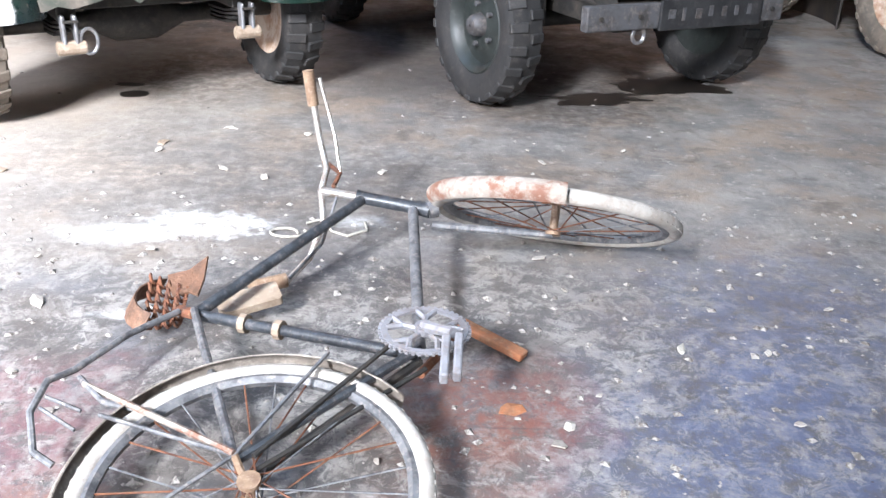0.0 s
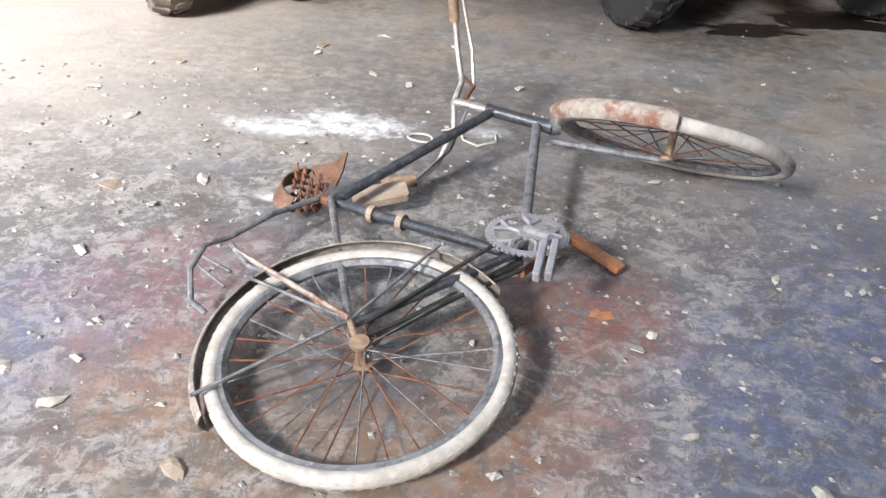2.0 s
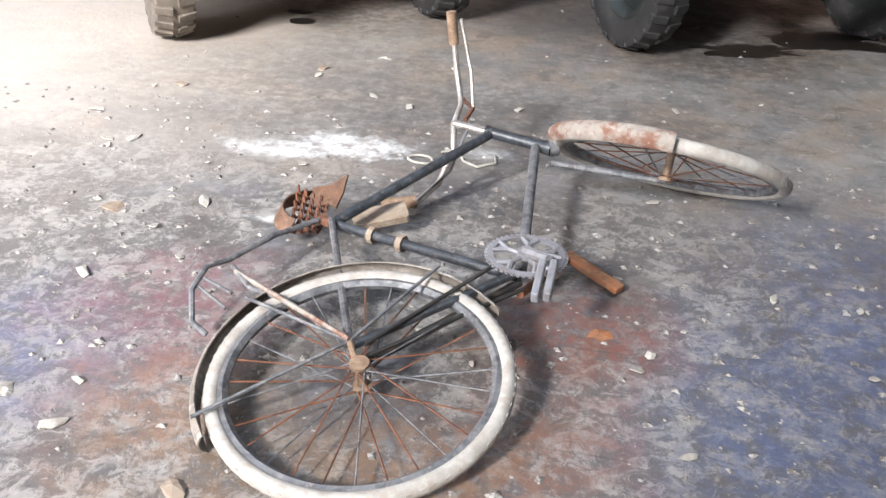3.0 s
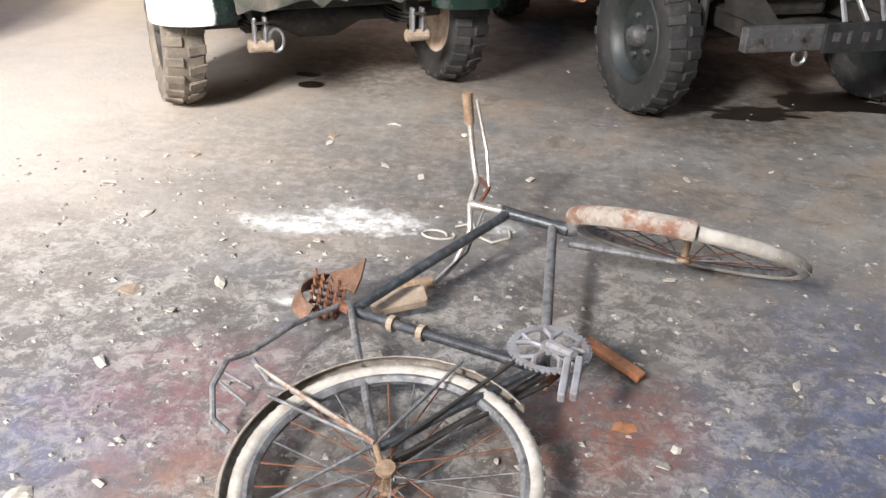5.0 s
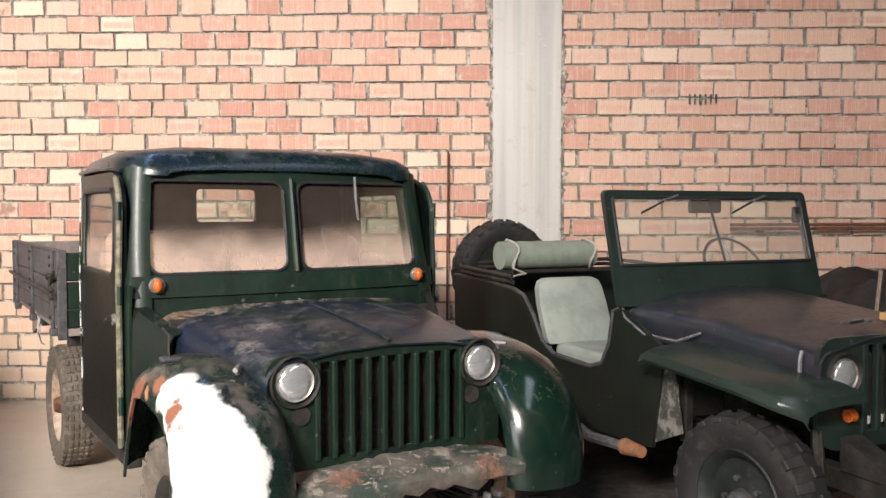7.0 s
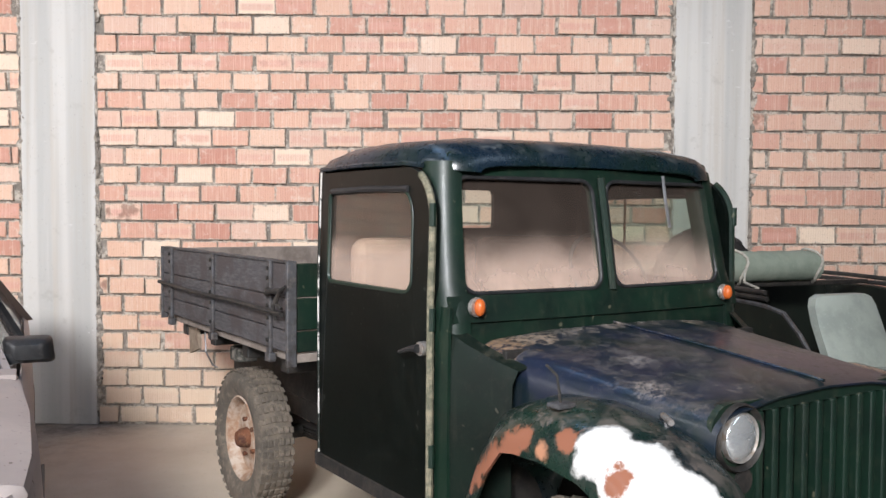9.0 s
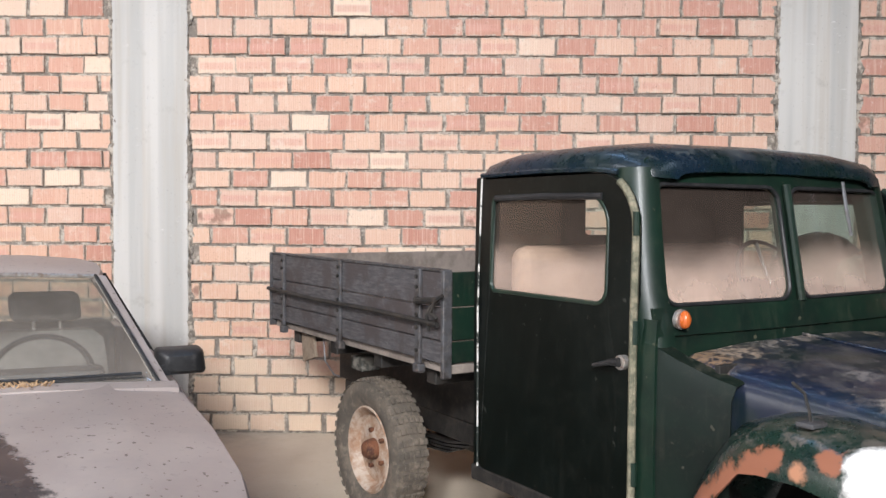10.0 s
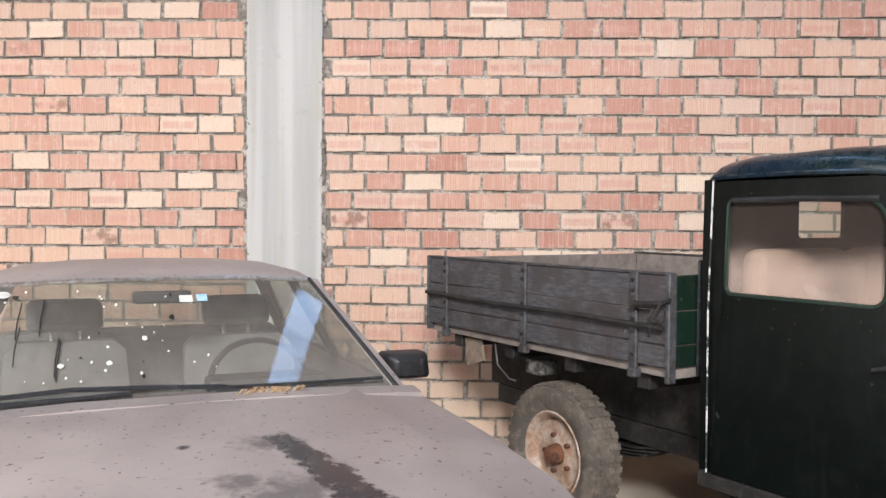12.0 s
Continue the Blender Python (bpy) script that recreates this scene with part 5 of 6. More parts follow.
        part("hook", tube([(s * 0.79, 1.76, 1.12), (s * 0.80, 1.80, 1.10), (s * 0.80, 1.83, 1.05), (s * 0.79, 1.80, 1.03)], 0.008, 6), DARK, lat)
        part("hasp", tube([(s * 0.785, 1.85, 1.08), (s * 0.80, 1.86, 1.04), (s * 0.785, 1.865, 0.98)], 0.007, 6), DARK, lat)
        part("eye", disc(0.02, 0.02, 10, "x", (s * 0.785, 1.955, 1.085), 0.004), DARK, lat)
    for z0, z1 in planks:
        part("plank", box((-0.735, 3.512, z0), (0.735, 3.536, z1), 0.004, 1), BED_WOOD, bed)
        part("plank", box((-0.735, 1.792, z0), (0.735, 1.812, z1), 0.004, 1), GREEN, bed, "green painted headboard plank")
    for x in (-0.60, 0.60):
        part("head_post", box((x - 0.02, 1.775, 0.82), (x + 0.02, 1.79, 1.26), 0.004, 1), IRON_GREY, bed)
    part("mudflap", loft([[(-0.70, 3.27, 0.80), (-0.70, 3.13, 0.80), (-0.70, 3.10, 0.70), (-0.70, 3.25, 0.655)], [(-0.685, 3.27, 0.80), (-0.685, 3.13, 0.80), (-0.685, 3.10, 0.70), (-0.685, 3.25, 0.655)]], True, True), TAN, bed, "small tan flap")
    part("wire", tube([(-0.70, 3.0, 0.80), (-0.705, 2.97, 0.70), (-0.70, 2.88, 0.645), (-0.69, 2.84, 0.64)], 0.004, 6), STEEL, bed)
    part("wooden_stop", box((-0.62, 2.74, 0.67), (-0.52, 2.86, 0.74), 0.008), SCUFFED, bed, "rough dirty bump stop")
    return t


build_truck()

# ---- things: open field car ----


def build_jeep():
    j = thing("field_car", "open olive green field car with a flat grille", "car", (0.842, 5.515, 0), 26)
    hood = part("bonnet", shell(hood_sections([(-0.01, 0.47, 0.80, 0.905, 0.955), (0.2, 0.475, 0.80, 0.925, 0.975), (0.6, 0.49, 0.81, 0.965, 1.015), (0.90, 0.53, 0.84, 0.985, 1.04), (1.0, 0.585, 0.86, 0.985, 1.045)], 0.07), 0.006), JEEP_HOOD, j, "faded olive bonnet", True)
    for s in (-1, 1):
        part("bonnet_catch", tube([(s * 0.485, 0.07, 0.80), (s * 0.485, 0.07, 0.87), (s * 0.475, 0.07, 0.90)], 0.008, 8), STEEL, hood, "", True)
    gr = part("grille", ring_plate(rounded(-0.47, 0.545, 0.47, 0.95, (0.08, 0.08, 0.1, 0.1)), rounded(-0.262, 0.60, 0.262, 0.915, 0.02), lambda a, b, d: Vector((a, d, b)), 0.02), JEEP, j, "olive flat grille panel with upright slots")
    for i in range(8):
        x = -0.245 + 0.07 * i
        part("grille_bar", box((x - 0.013, -0.008, 0.595), (x + 0.013, 0.02, 0.918), 0.005), JEEP, gr)
    part("radiator", box((-0.30, 0.06, 0.58), (0.30, 0.10, 0.93), 0.005), DARK, gr)
    for i in range(6):
        part("paint_fleck", box((-0.215 + 0.07 * i, 0.03, 0.615), (-0.175 + 0.07 * i, 0.058, 0.645), 0.004), PAPER, gr, "white fleck behind the bars")
    for s in (-1, 1):
        lamp_unit(gr, s * 0.35, -0.006, 0.815, 0.057)
        part("blackout_lamp", disc(0.026, 0.03, 16, "y", (s * 0.335, -0.01, 0.725), 0.004), DARK, gr)
        ind = part("indicator_lamp", disc(0.024, 0.04, 14, "x", (s * 0.335, -0.02, 0.672), 0.006), AMBER, gr, "small amber indicator")
    # flat wings
    for s in (-1, 1):
        secs = []
        for y, z in ((-0.14, 0.735), (-0.13, 0.765), (-0.08, 0.79), (0.1, 0.815), (0.4, 0.835), (0.62, 0.85), (0.66, 0.83)):
            k = 1 - max(0.0, (-0.04 - y) / 0.1) ** 2 * 0.12
            secs.append([(s * x * k, y, z + dz) for x, dz in ((0.44, 0.015), (0.6, 0.01), (0.70, 0.0), (0.745, -0.015), (0.755, -0.045), (0.745, -0.06))])
        part("wing", shell(secs, 0.006), JEEP, j, "flat olive wing", True)
        part("wing_stay", box((s * 0.52 - 0.02, 0.62, 0.44), (s * 0.52 + 0.02, 0.66, 0.84), 0.006), DARK, j)
        part("damper", tube([(s * 0.47, -0.02, 0.36), (s * 0.45, 0.02, 0.62)], 0.022, 8), DARK, j, "", True)

        # side of the tub, with the step-in cut and the wheel arch
        prof = [(0.74, 0.40), (1.75, 0.345), (1.80, 0.50), (1.86, 0.62), (1.95, 0.70), (2.06, 0.725), (2.2, 0.70), (2.30, 0.62), (2.36, 0.46), (2.72, 0.46), (2.74, 1.0), (2.4, 1.0), (1.98, 0.975), (1.86, 0.95), (1.76, 0.86), (1.66, 0.73), (1.55, 0.68), (1.22, 0.67), (1.12, 0.70), (1.06, 0.80), (1.03, 0.95), (0.98, 0.97), (0.66, 0.83)]
        bm = bmesh.new()
        rows = [[bm.verts.new((s * x, a, b)) for a, b in prof] for x in (0.62, 0.60)]
        for r in rows:
            bm.faces.new(r)
        for i in range(len(prof)):
            k = (i + 1) % len(prof)
            bm.faces.new((rows[0][i], rows[0][k], rows[1][k], rows[1][i]))
        bmesh.ops.recalc_face_normals(bm, faces=bm.faces[:])
        side = part("tub_side", bm, JEEP_DARK, j, "dark olive tub side with a step-in cut")
        edge = [(s * 0.615, a, b) for a, b in prof[10:22]]
        part("rolled_edge", tube(edge, 0.012, 6), JEEP_DARK if s > 0 else IRON_GREY, side, "", True)
        part("cowl_panel", loft([[(s * x, a, b) for a, b in ((0.56, 0.50), (0.74, 0.42), (0.70, 0.80), (0.62, 0.80))] for x in (0.606, 0.60)], True, True), SCUFFED, side, "scuffed pale panel behind the wheel")
        part("step_rail", tube([(s * 0.645, 1.9, 0.345), (s * 0.65, 1.5, 0.365), (s * 0.65, 1.25, 0.375), (s * 0.655, 1.15, 0.355), (s * 0.655, 0.86, 0.375)], 0.024, 8), BIKE_GREY, j, "pale dented step rail", True)
        part("rail_end", tube([(s * 0.655, 0.88, 0.375), (s * 0.655, 0.76, 0.38)], 0.032, 10, taper=(1.2, 0.8)), PEDAL_RUST, j, "rusty rail end", True)
    part("tub_floor", box((-0.60, 0.95, 0.42), (0.60, 2.72, 0.45), 0.004), JEEP_DARK, j)
    part("tail_panel", box((-0.60, 2.70, 0.46), (0.60, 2.73, 1.0), 0.006), JEEP_DARK, j)
    part("dash", box((-0.59, 0.98, 0.60), (0.59, 1.0, 1.0), 0.005), JEEP_DARK, j)
    for s in (-1, 1):
        part("wheel_box", box((s * 0.42, 1.80, 0.45), (s * 0.598, 2.40, 0.76), 0.02), JEEP_DARK, j)

    # windscreen
    def place(a, b, d):
        return Vector((a - 0.03, 0.955 + (b - 1.0) * 0.26 + d, b - 0.03))
    ws = part("windscreen_frame", ring_plate(rounded(-0.605, 1.005, 0.605, 1.525, (0.03, 0.03, 0.01, 0.01)), rounded(-0.565, 1.185, 0.565, 1.49, 0.012), place, 0.03), JEEP, j, "olive folding windscreen frame")
    pane = part("windscreen", plate(rounded(-0.57, 1.18, 0.57, 1.495, 0.012), lambda a, b, d: place(a, b, d + 0.012), 0.004), GLASS_JEEP, ws, "dusty flat windscreen glass")
    pane.visible_shadow = False
    part("seal", tube([place(a, b, -0.003) for a, b in rounded(-0.565, 1.185, 0.565, 1.49, 0.012)], 0.008, 6, closed=True), BLACK, ws)
    part("divider", tube([place(0.045, 1.19, 0.02), place(0.0, 1.49, 0.02)], 0.007, 6), JEEP, ws)
    mir = part("rear_mirror", box((-0.11, -0.012, -0.032), (0.11, 0.012, 0.032), 0.012), BLACK, ws, "small black rear-view mirror", False, pose(-0.03 * U, 1.12 * U, 1.42 * U, 0, 0, 8))
    for x in (-0.30, 0.23):
        w = part("wiper", tube([place(x + 0.1, 1.495, -0.02), place(x, 1.475, -0.03), place(x - 0.13, 1.42, -0.022)], 0.006, 6), BLACK, ws)
        part("wiper_arm", tube([place(x + 0.1, 1.50, -0.01), place(x, 1.478, -0.035)], 0.009, 6), STEEL, w)
    part("clamp", box((0.50, 1.075, 1.34), (0.54, 1.10, 1.42), 0.008), BLACK, ws)
    part("grab_wire", tube([(-0.60, 1.0, 0.99), (-0.625, 0.93, 0.93), (-0.62, 0.80, 0.875), (-0.56, 0.66, 0.86), (-0.50, 0.58, 0.90)], 0.006, 6), BIKE_GREY, j, "", True)
    # seats
    for x in (-0.45, 0.32):
        back = loft([[(x + hw * c, y + 0.035 * q, z) for c, q in ((-1, -0.6), (-0.8, -1), (0.8, -1), (1, -0.6), (1, 0.6), (0.8, 1), (-0.8, 1), (-1, 0.6))] for z, y, hw in ((0.73, 1.57, 0.185), (0.76, 1.575, 0.20), (0.92, 1.645, 0.20), (1.0, 1.675, 0.192), (1.035, 1.685, 0.175), (1.05, 1.69, 0.14))], True, True)
        seat = part("seat_back", back, SEATCLOTH, j, "pale grey-green padded seat back", True)
        part("seat_cushion", box((x - 0.145, 1.12, 0.64), (x + 0.21, 1.58, 0.735), 0.035, 3), SEATCLOTH, seat)
        part("seat_frame", tube([(x - 0.14, 1.15, 0.45), (x - 0.14, 1.15, 0.64), (x - 0.14, 1.60, 0.66), (x - 0.14, 1.72, 0.98)], 0.012, 6), JEEP_DARK, seat, "", True)
        part("seat_box", box((x - 0.13, 1.15, 0.451), (x + 0.18, 1.55, 0.64), 0.01), JEEP_DARK, seat)
    sw = part("steering_wheel", lathe([(-0.009, 0.185), (0.0, 0.178), (0.009, 0.185), (0.0, 0.196)], 32, "z"), BLACK, j, "thin black steering wheel", True, pose(0.33 * U, 1.30 * U, 1.10 * U, 55, 0, 0))
    part("column", tube([(0, 0, 0), (0, 0, -0.42)], 0.016, 8), BLACK, sw)
    for k in range(3):
        a = radians(90 + 120 * k)
        part("spoke", tube([(0, 0, -0.02), (0.185 * math.cos(a), 0.185 * math.sin(a), 0)], 0.006, 6), STEEL, sw)
    # folded hood bows
    for z, y, x in ((1.03, 2.2, 0.63), (1.06, 2.3, 0.64)):
        part("folded_bow", tube([(-x, 1.95, z - 0.02), (-x, 2.6, z), (-x + 0.1, 2.78, z + 0.01), (x - 0.1, 2.78, z + 0.01), (x, 2.6, z), (x, 1.95, z - 0.02)], 0.013, 8), DARK, j, "", True)
    # running gear and bumper
    for s in (-1, 1):
        part("frame_rail", box((s * 0.33 - 0.035, -0.29, 0.40), (s * 0.33 + 0.035, 2.7, 0.48), 0.006), DARK, j)
        gus = loft([[(s * 0.33 + dx, -0.28, 0.48), (s * 0.33 + dx, -0.02, 0.48), (s * 0.33 + dx, -0.02, 0.60), (s * 0.33 + dx, -0.12, 0.56)] for dx in (-0.05, 0.05)], True, True)
        part("gusset", gus, DARK, j)
    for y in (0.2, 2.06):
        part("axle", tube([(-0.56, y, 0.345), (-0.1, y, 0.345), (0.05, y, 0.345), (0.2, y, 0.345), (0.3, y, 0.345), (0.56, y, 0.345)], 0.035, 10, taper=(1, 1, 2.4, 2.4, 1, 1)), DARK, j, "", True)
    part("engine_pan", box((-0.2, 0.1, 0.42), (0.2, 0.8, 0.60), 0.03), DARK, j)
    bump = part("bumper", box((-0.46, -0.335, 0.392), (0.50, -0.29, 0.486), 0.006), IRON_GREY, j, "light grey channel bumper")
    for s, x in ((1, -0.40), (1, -0.22), (1, 0.44)):
        part("bolt", disc(0.009, 0.012, 8, "y", (x, -0.338, 0.44)), DARK, bump)
    plate_ob = part("number_plate", box((-0.135, -0.352, 0.385), (0.37, -0.337, 0.50), 0.004), BLACK, bump, "worn black plate with faded white marks")
    random.seed(6)
    for k in range(7):
        x = -0.10 + 0.065 * k
        part("mark", box((x, -0.3555, 0.415 + random.uniform(0, 0.02)), (x + random.uniform(0.015, 0.035), -0.3525, 0.455 + random.uniform(0, 0.02))), IRON_GREY, plate_ob)
    for x in (-0.02, 0.16):
        part("bracket", tube([(x, -0.30, 0.49), (x, -0.26, 0.56), (x + 0.08, -0.24, 0.57), (x + 0.1, -0.30, 0.49)], 0.012, 6), STEEL, bump)
    part("tow_eye", tube([(-0.20 + 0.028 * math.cos(a), -0.31, 0.365 + 0.03 * math.sin(a)) for a in [2 * math.pi * i / 12 for i in range(12)]], 0.008, 6, closed=True), STEEL, bump, "", True)
    for x, y in ((-0.605, 0.2), (0.605, 0.2), (-0.60, 2.06), (0.60, 2.06)):
        road_wheel(j, (x * 0.985, y, 0.333), 0.333, 0.155, RUBBER, RIM_GREEN, -1 if x < 0 else 1, 4 if y < 1 else 0, 22, IRON_GREY if y < 1 else None, "olive rim with a bright hub" if y < 1 else "")
    # spare wheel on the tail
    sp = road_wheel(j, (-0.24, 2.83, 1.0), 0.345, 0.17, RUBBER, RIM_GREEN, -1, -90, 24)
    return j


build_jeep()
roll = thing("canvas_roll", "pale green rolled canvas tied with rope", "canvas", (0.842, 5.515, 0), 26)
secs = []
for i in range(15):
    x = -0.47 + 0.64 * i / 14
    k = 1 + 0.03 * math.sin(i * 2.3)
    secs.append([(x, 2.42 + 0.085 * k * math.cos(a), 1.13 + 0.085 * k * math.sin(a)) for a in [2 * math.pi * q / 18 for q in range(18)]])
part("roll", loft(secs, True, True), CANVAS, roll, "", True)
for x in (-0.40, 0.14):
    part("rope", tube([(x + 0.02 * math.sin(3 * a), 2.42 + 0.094 * math.cos(a), 1.13 + 0.094 * math.sin(a)) for a in [2 * math.pi * q / 20 for q in range(20)]], 0.008, 6, closed=True), ROPE, roll, "", True)
part("rope_tail", tube([(-0.40, 2.33, 1.135), (-0.44, 2.30, 1.06), (-0.38, 2.26, 1.03), (-0.47, 2.24, 1.02)], 0.007, 6), ROPE, roll, "", True)
part("crossbar", box((-0.60, 2.40, 1.02), (0.60, 2.45, 1.045), 0.006), DARK, roll)


def on_hood(name, label, cat, x, y, z, rz, bm, mat):
    ob = thing(name, label, cat, (0.842, 5.515, 0), 26)
    part("body", bm, mat, ob, "", False, pose(x * U, y * U, z * U, 0, 0, rz))
    return ob


on_hood("wood_block", "small raw pine block on the bonnet", "wood", 0.03, 0.13, 0.992, 10, box((-0.035, -0.018, -0.012), (0.035, 0.018, 0.018), 0.003), WOODBLOCK)
tool = thing("pliers", "small steel pliers lying on the bonnet", "tool", (0.842, 5.515, 0), 26)
for k in (-1, 1):
    part("handle", tube([(-0.14, 0.10, 0.988), (-0.17, 0.10 + 0.014 * k, 0.989), (-0.23, 0.10 + 0.02 * k, 0.986)], 0.006, 6), BLACK if k < 0 else STEEL, tool)
part("jaw", box((-0.14, 0.092, 0.981), (-0.10, 0.108, 0.994), 0.004), STEEL, tool)
on_hood("blue_clamp", "bright blue plastic clamp on the bonnet", "tool", 0.20, 0.06, 0.988, -15, tube([(-0.06, 0, 0.006), (-0.02, 0.012, 0.012), (0.05, 0.0, 0.008)], 0.014, 8), BLUE)

# ---- things: silver saloon ----


def build_car():
    c = thing("saloon_car", "dusty silver saloon car with dark stains on the bonnet", "car", (-4.281, 5.640, 0), 25)
    secs = []
    for y, hw, edge, crown in ((-1.14, 0.72, 0.66, 0.68), (-1.10, 0.75, 0.715, 0.74), (-0.9, 0.765, 0.745, 0.775), (-0.5, 0.755, 0.78, 0.815), (-0.1, 0.72, 0.812, 0.845), (-0.02, 0.71, 0.82, 0.85)):
        half = [(hw, y, edge - 0.03), (hw - 0.01, y, edge - 0.008), (hw - 0.04, y, edge), (hw * 0.72, y, edge + 0.018), (hw * 0.70, y, edge + 0.026), (hw * 0.35, y, crown - 0.004), (0, y, crown)]
        secs.append(half + [(-a, b, d) for a, b, d in half[-2::-1]])
    part("bonnet", shell(secs, 0.006), CARPAINT, c, "dusty silver bonnet with dark stains", True)
    secs = []
    for y, hw, z0 in ((-1.15, 0.72, 0.30), (-1.10, 0.76, 0.27), (-0.8, 0.785, 0.26), (0.0, 0.745, 0.26), (1.2, 0.735, 0.26), (2.0, 0.71, 0.28), (2.30, 0.66, 0.32)):
        top = 0.69 + 0.12 * min(1, max(0, (y + 1.15) / 1.0))
        secs.append([(hw * 0.96, y, z0), (hw, y, z0 + 0.15), (hw, y, z0 + 0.25), (hw * 0.985, y, top - 0.03), (hw * 0.955, y, top)])
    for s in (-1, 1):
        part("body_side", shell([[(s * a, b, d) for a, b, d in q] for q in secs], 0.006), CARPAINT, c, "", True)
        part("rub_strip", box((s * 0.775 - 0.006, -0.75, 0.46), (s * 0.775 + 0.006, -0.1, 0.50), 0.004), BLACK, c)
    part("nose", box((-0.62, -1.15, 0.40), (0.62, -1.10, 0.62), 0.015), CARPAINT, c)
    part("front_grille", box((-0.36, -1.165, 0.47), (0.36, -1.152, 0.58), 0.004), BLACK, c)
    for s in (-1, 1):
        part("headlight", box((s * 0.49 - 0.11, -1.168, 0.46), (s * 0.49 + 0.11, -1.152, 0.59), 0.008), LENS, c, "rectangular headlight")
    part("bumper", box((-0.68, -1.22, 0.30), (0.68, -1.152, 0.42), 0.02), BLACK, c)
    part("bumper", box((-0.66, 2.30, 0.32), (0.66, 2.37, 0.44), 0.02), BLACK, c)
    part("scuttle", box((-0.66, -0.035, 0.79), (0.66, 0.075, 0.806), 0.004), BLACK, c)
    part("scuttle_panel", loft([[(-0.70, y, z), (-0.3, y, z + 0.02), (0.3, y, z + 0.02), (0.70, y, z), (0.70, y, z - 0.05), (-0.70, y, z - 0.05)] for y, z in ((-0.10, 0.826), (-0.022, 0.836))], True, True), CARPAINT, c)
    # roof and pillars
    rsec = []
    for y, hw, edge, crown in ((0.50, 0.51, 1.19, 1.205), (0.54, 0.535, 1.197, 1.222), (0.78, 0.55, 1.21, 1.25), (1.2, 0.55, 1.21, 1.258), (1.5, 0.535, 1.195, 1.24), (1.60, 0.51, 1.17, 1.21)):
        half = [(hw, y, edge - 0.02), (hw * 0.985, y, edge), (hw * 0.85, y, edge + (crown - edge) * 0.5), (hw * 0.5, y, edge + (crown - edge) * 0.88), (0, y, crown)]
        rsec.append(half + [(-a, b, d) for a, b, d in half[-2::-1]])
    part("roof", shell(rsec, 0.008), CARPAINT, c, "dust-covered roof", True)

    def pillar(p, q, w, mat, name="pillar"):
        p, q = Vector(p), Vector(q)
        part(name, loft([[r + Vector((-w, 0, 0)), r + Vector((0, -w * 0.6, 0)), r + Vector((w, 0, 0)), r + Vector((0, w, 0))] for r in (p, q)], True, True), mat, c)

    for s in (-1, 1):
        pillar((s * 0.665, 0.0, 0.815), (s * 0.525, 0.51, 1.195), 0.022, CARPAINT)
        part("screen_trim", tube([(s * 0.648, -0.012, 0.832), (s * 0.512, 0.495, 1.198)], 0.008, 6), BLACK, c)
        pillar((s * 0.70, 0.95, 0.79), (s * 0.545, 0.98, 1.175), 0.022, BLACK)
        pillar((s * 0.69, 1.95, 0.79), (s * 0.525, 1.58, 1.16), 0.035, CARPAINT)
        side = part("side_glass", loft([[(s * 0.69, 0.06, 0.80), (s * 0.54, 0.54, 1.19), (s * 0.535, 1.55, 1.155), (s * 0.685, 1.85, 0.80)], [(s * 0.685, 0.06, 0.80), (s * 0.535, 0.54, 1.19), (s * 0.53, 1.55, 1.155), (s * 0.68, 1.85, 0.80)]], True, True), GLASS_CAR, c)
        side.visible_shadow = False
        mir = part("door_mirror", loft([[(s * (0.735 + x), y, z) for x, z in rounded(-0.075 * k, 0.875 - 0.05 * k, 0.085 * k, 0.875 + 0.055 * k, 0.02 * k)] for y, k in ((0.10, 0.55), (0.12, 0.85), (0.16, 1.0), (0.21, 1.0))], True, True), BLACK, c, "black plastic door mirror", True)
        part("mirror_foot", loft([[(s * 0.66, 0.09, 0.83), (s * 0.74, 0.12, 0.84), (s * 0.74, 0.18, 0.84), (s * 0.67, 0.20, 0.83)], [(s * 0.66, 0.10, 0.87), (s * 0.74, 0.13, 0.88), (s * 0.74, 0.18, 0.88), (s * 0.66, 0.20, 0.87)]], True, True), BLACK, mir)
    part("top_trim", tube([(-0.515, 0.497, 1.194), (-0.25, 0.49, 1.207), (0.25, 0.49, 1.207), (0.515, 0.497, 1.194)], 0.009, 6), CHROME, c, "pale screen trim", True)
    screen = loft([[(x * w, y - 0.02 * (1 - x * x), z + 0.012 * (1 - x * x)) for x in (-1, -0.7, -0.35, 0, 0.35, 0.7, 1)] for y, z, w in ((0.0, 0.828, 0.645), (0.25, 1.015, 0.577), (0.50, 1.198, 0.512))])
    bmesh.ops.solidify(screen, geom=screen.faces[:], thickness=0.004)
    ws = part("windscreen", screen, GLASS_CAR, c, "dusty windscreen with bird droppings", True)
    ws.visible_shadow = False
    rear = part("rear_screen", loft([[(-0.62, 2.0, 0.82), (0.62, 2.0, 0.82), (0.50, 1.60, 1.16), (-0.50, 1.60, 1.16)], [(-0.62, 2.01, 0.825), (0.62, 2.01, 0.825), (0.50, 1.61, 1.165), (-0.50, 1.61, 1.165)]], True, True), GLASS_CAR, c)
    rear.visible_shadow = False
    part("boot_lid", box((-0.66, 1.98, 0.70), (0.66, 2.30, 0.80), 0.02), CARPAINT, c)
    part("tail_panel", box((-0.66, 2.27, 0.35), (0.66, 2.30, 0.72), 0.01), CARPAINT, c)
    part("floor_pan", box((-0.70, -1.0, 0.25), (0.70, 2.25, 0.29), 0.01), DARK, c)
    part("firewall", box((-0.68, 0.06, 0.29), (0.68, 0.09, 0.78), 0.005), BLACK, c)
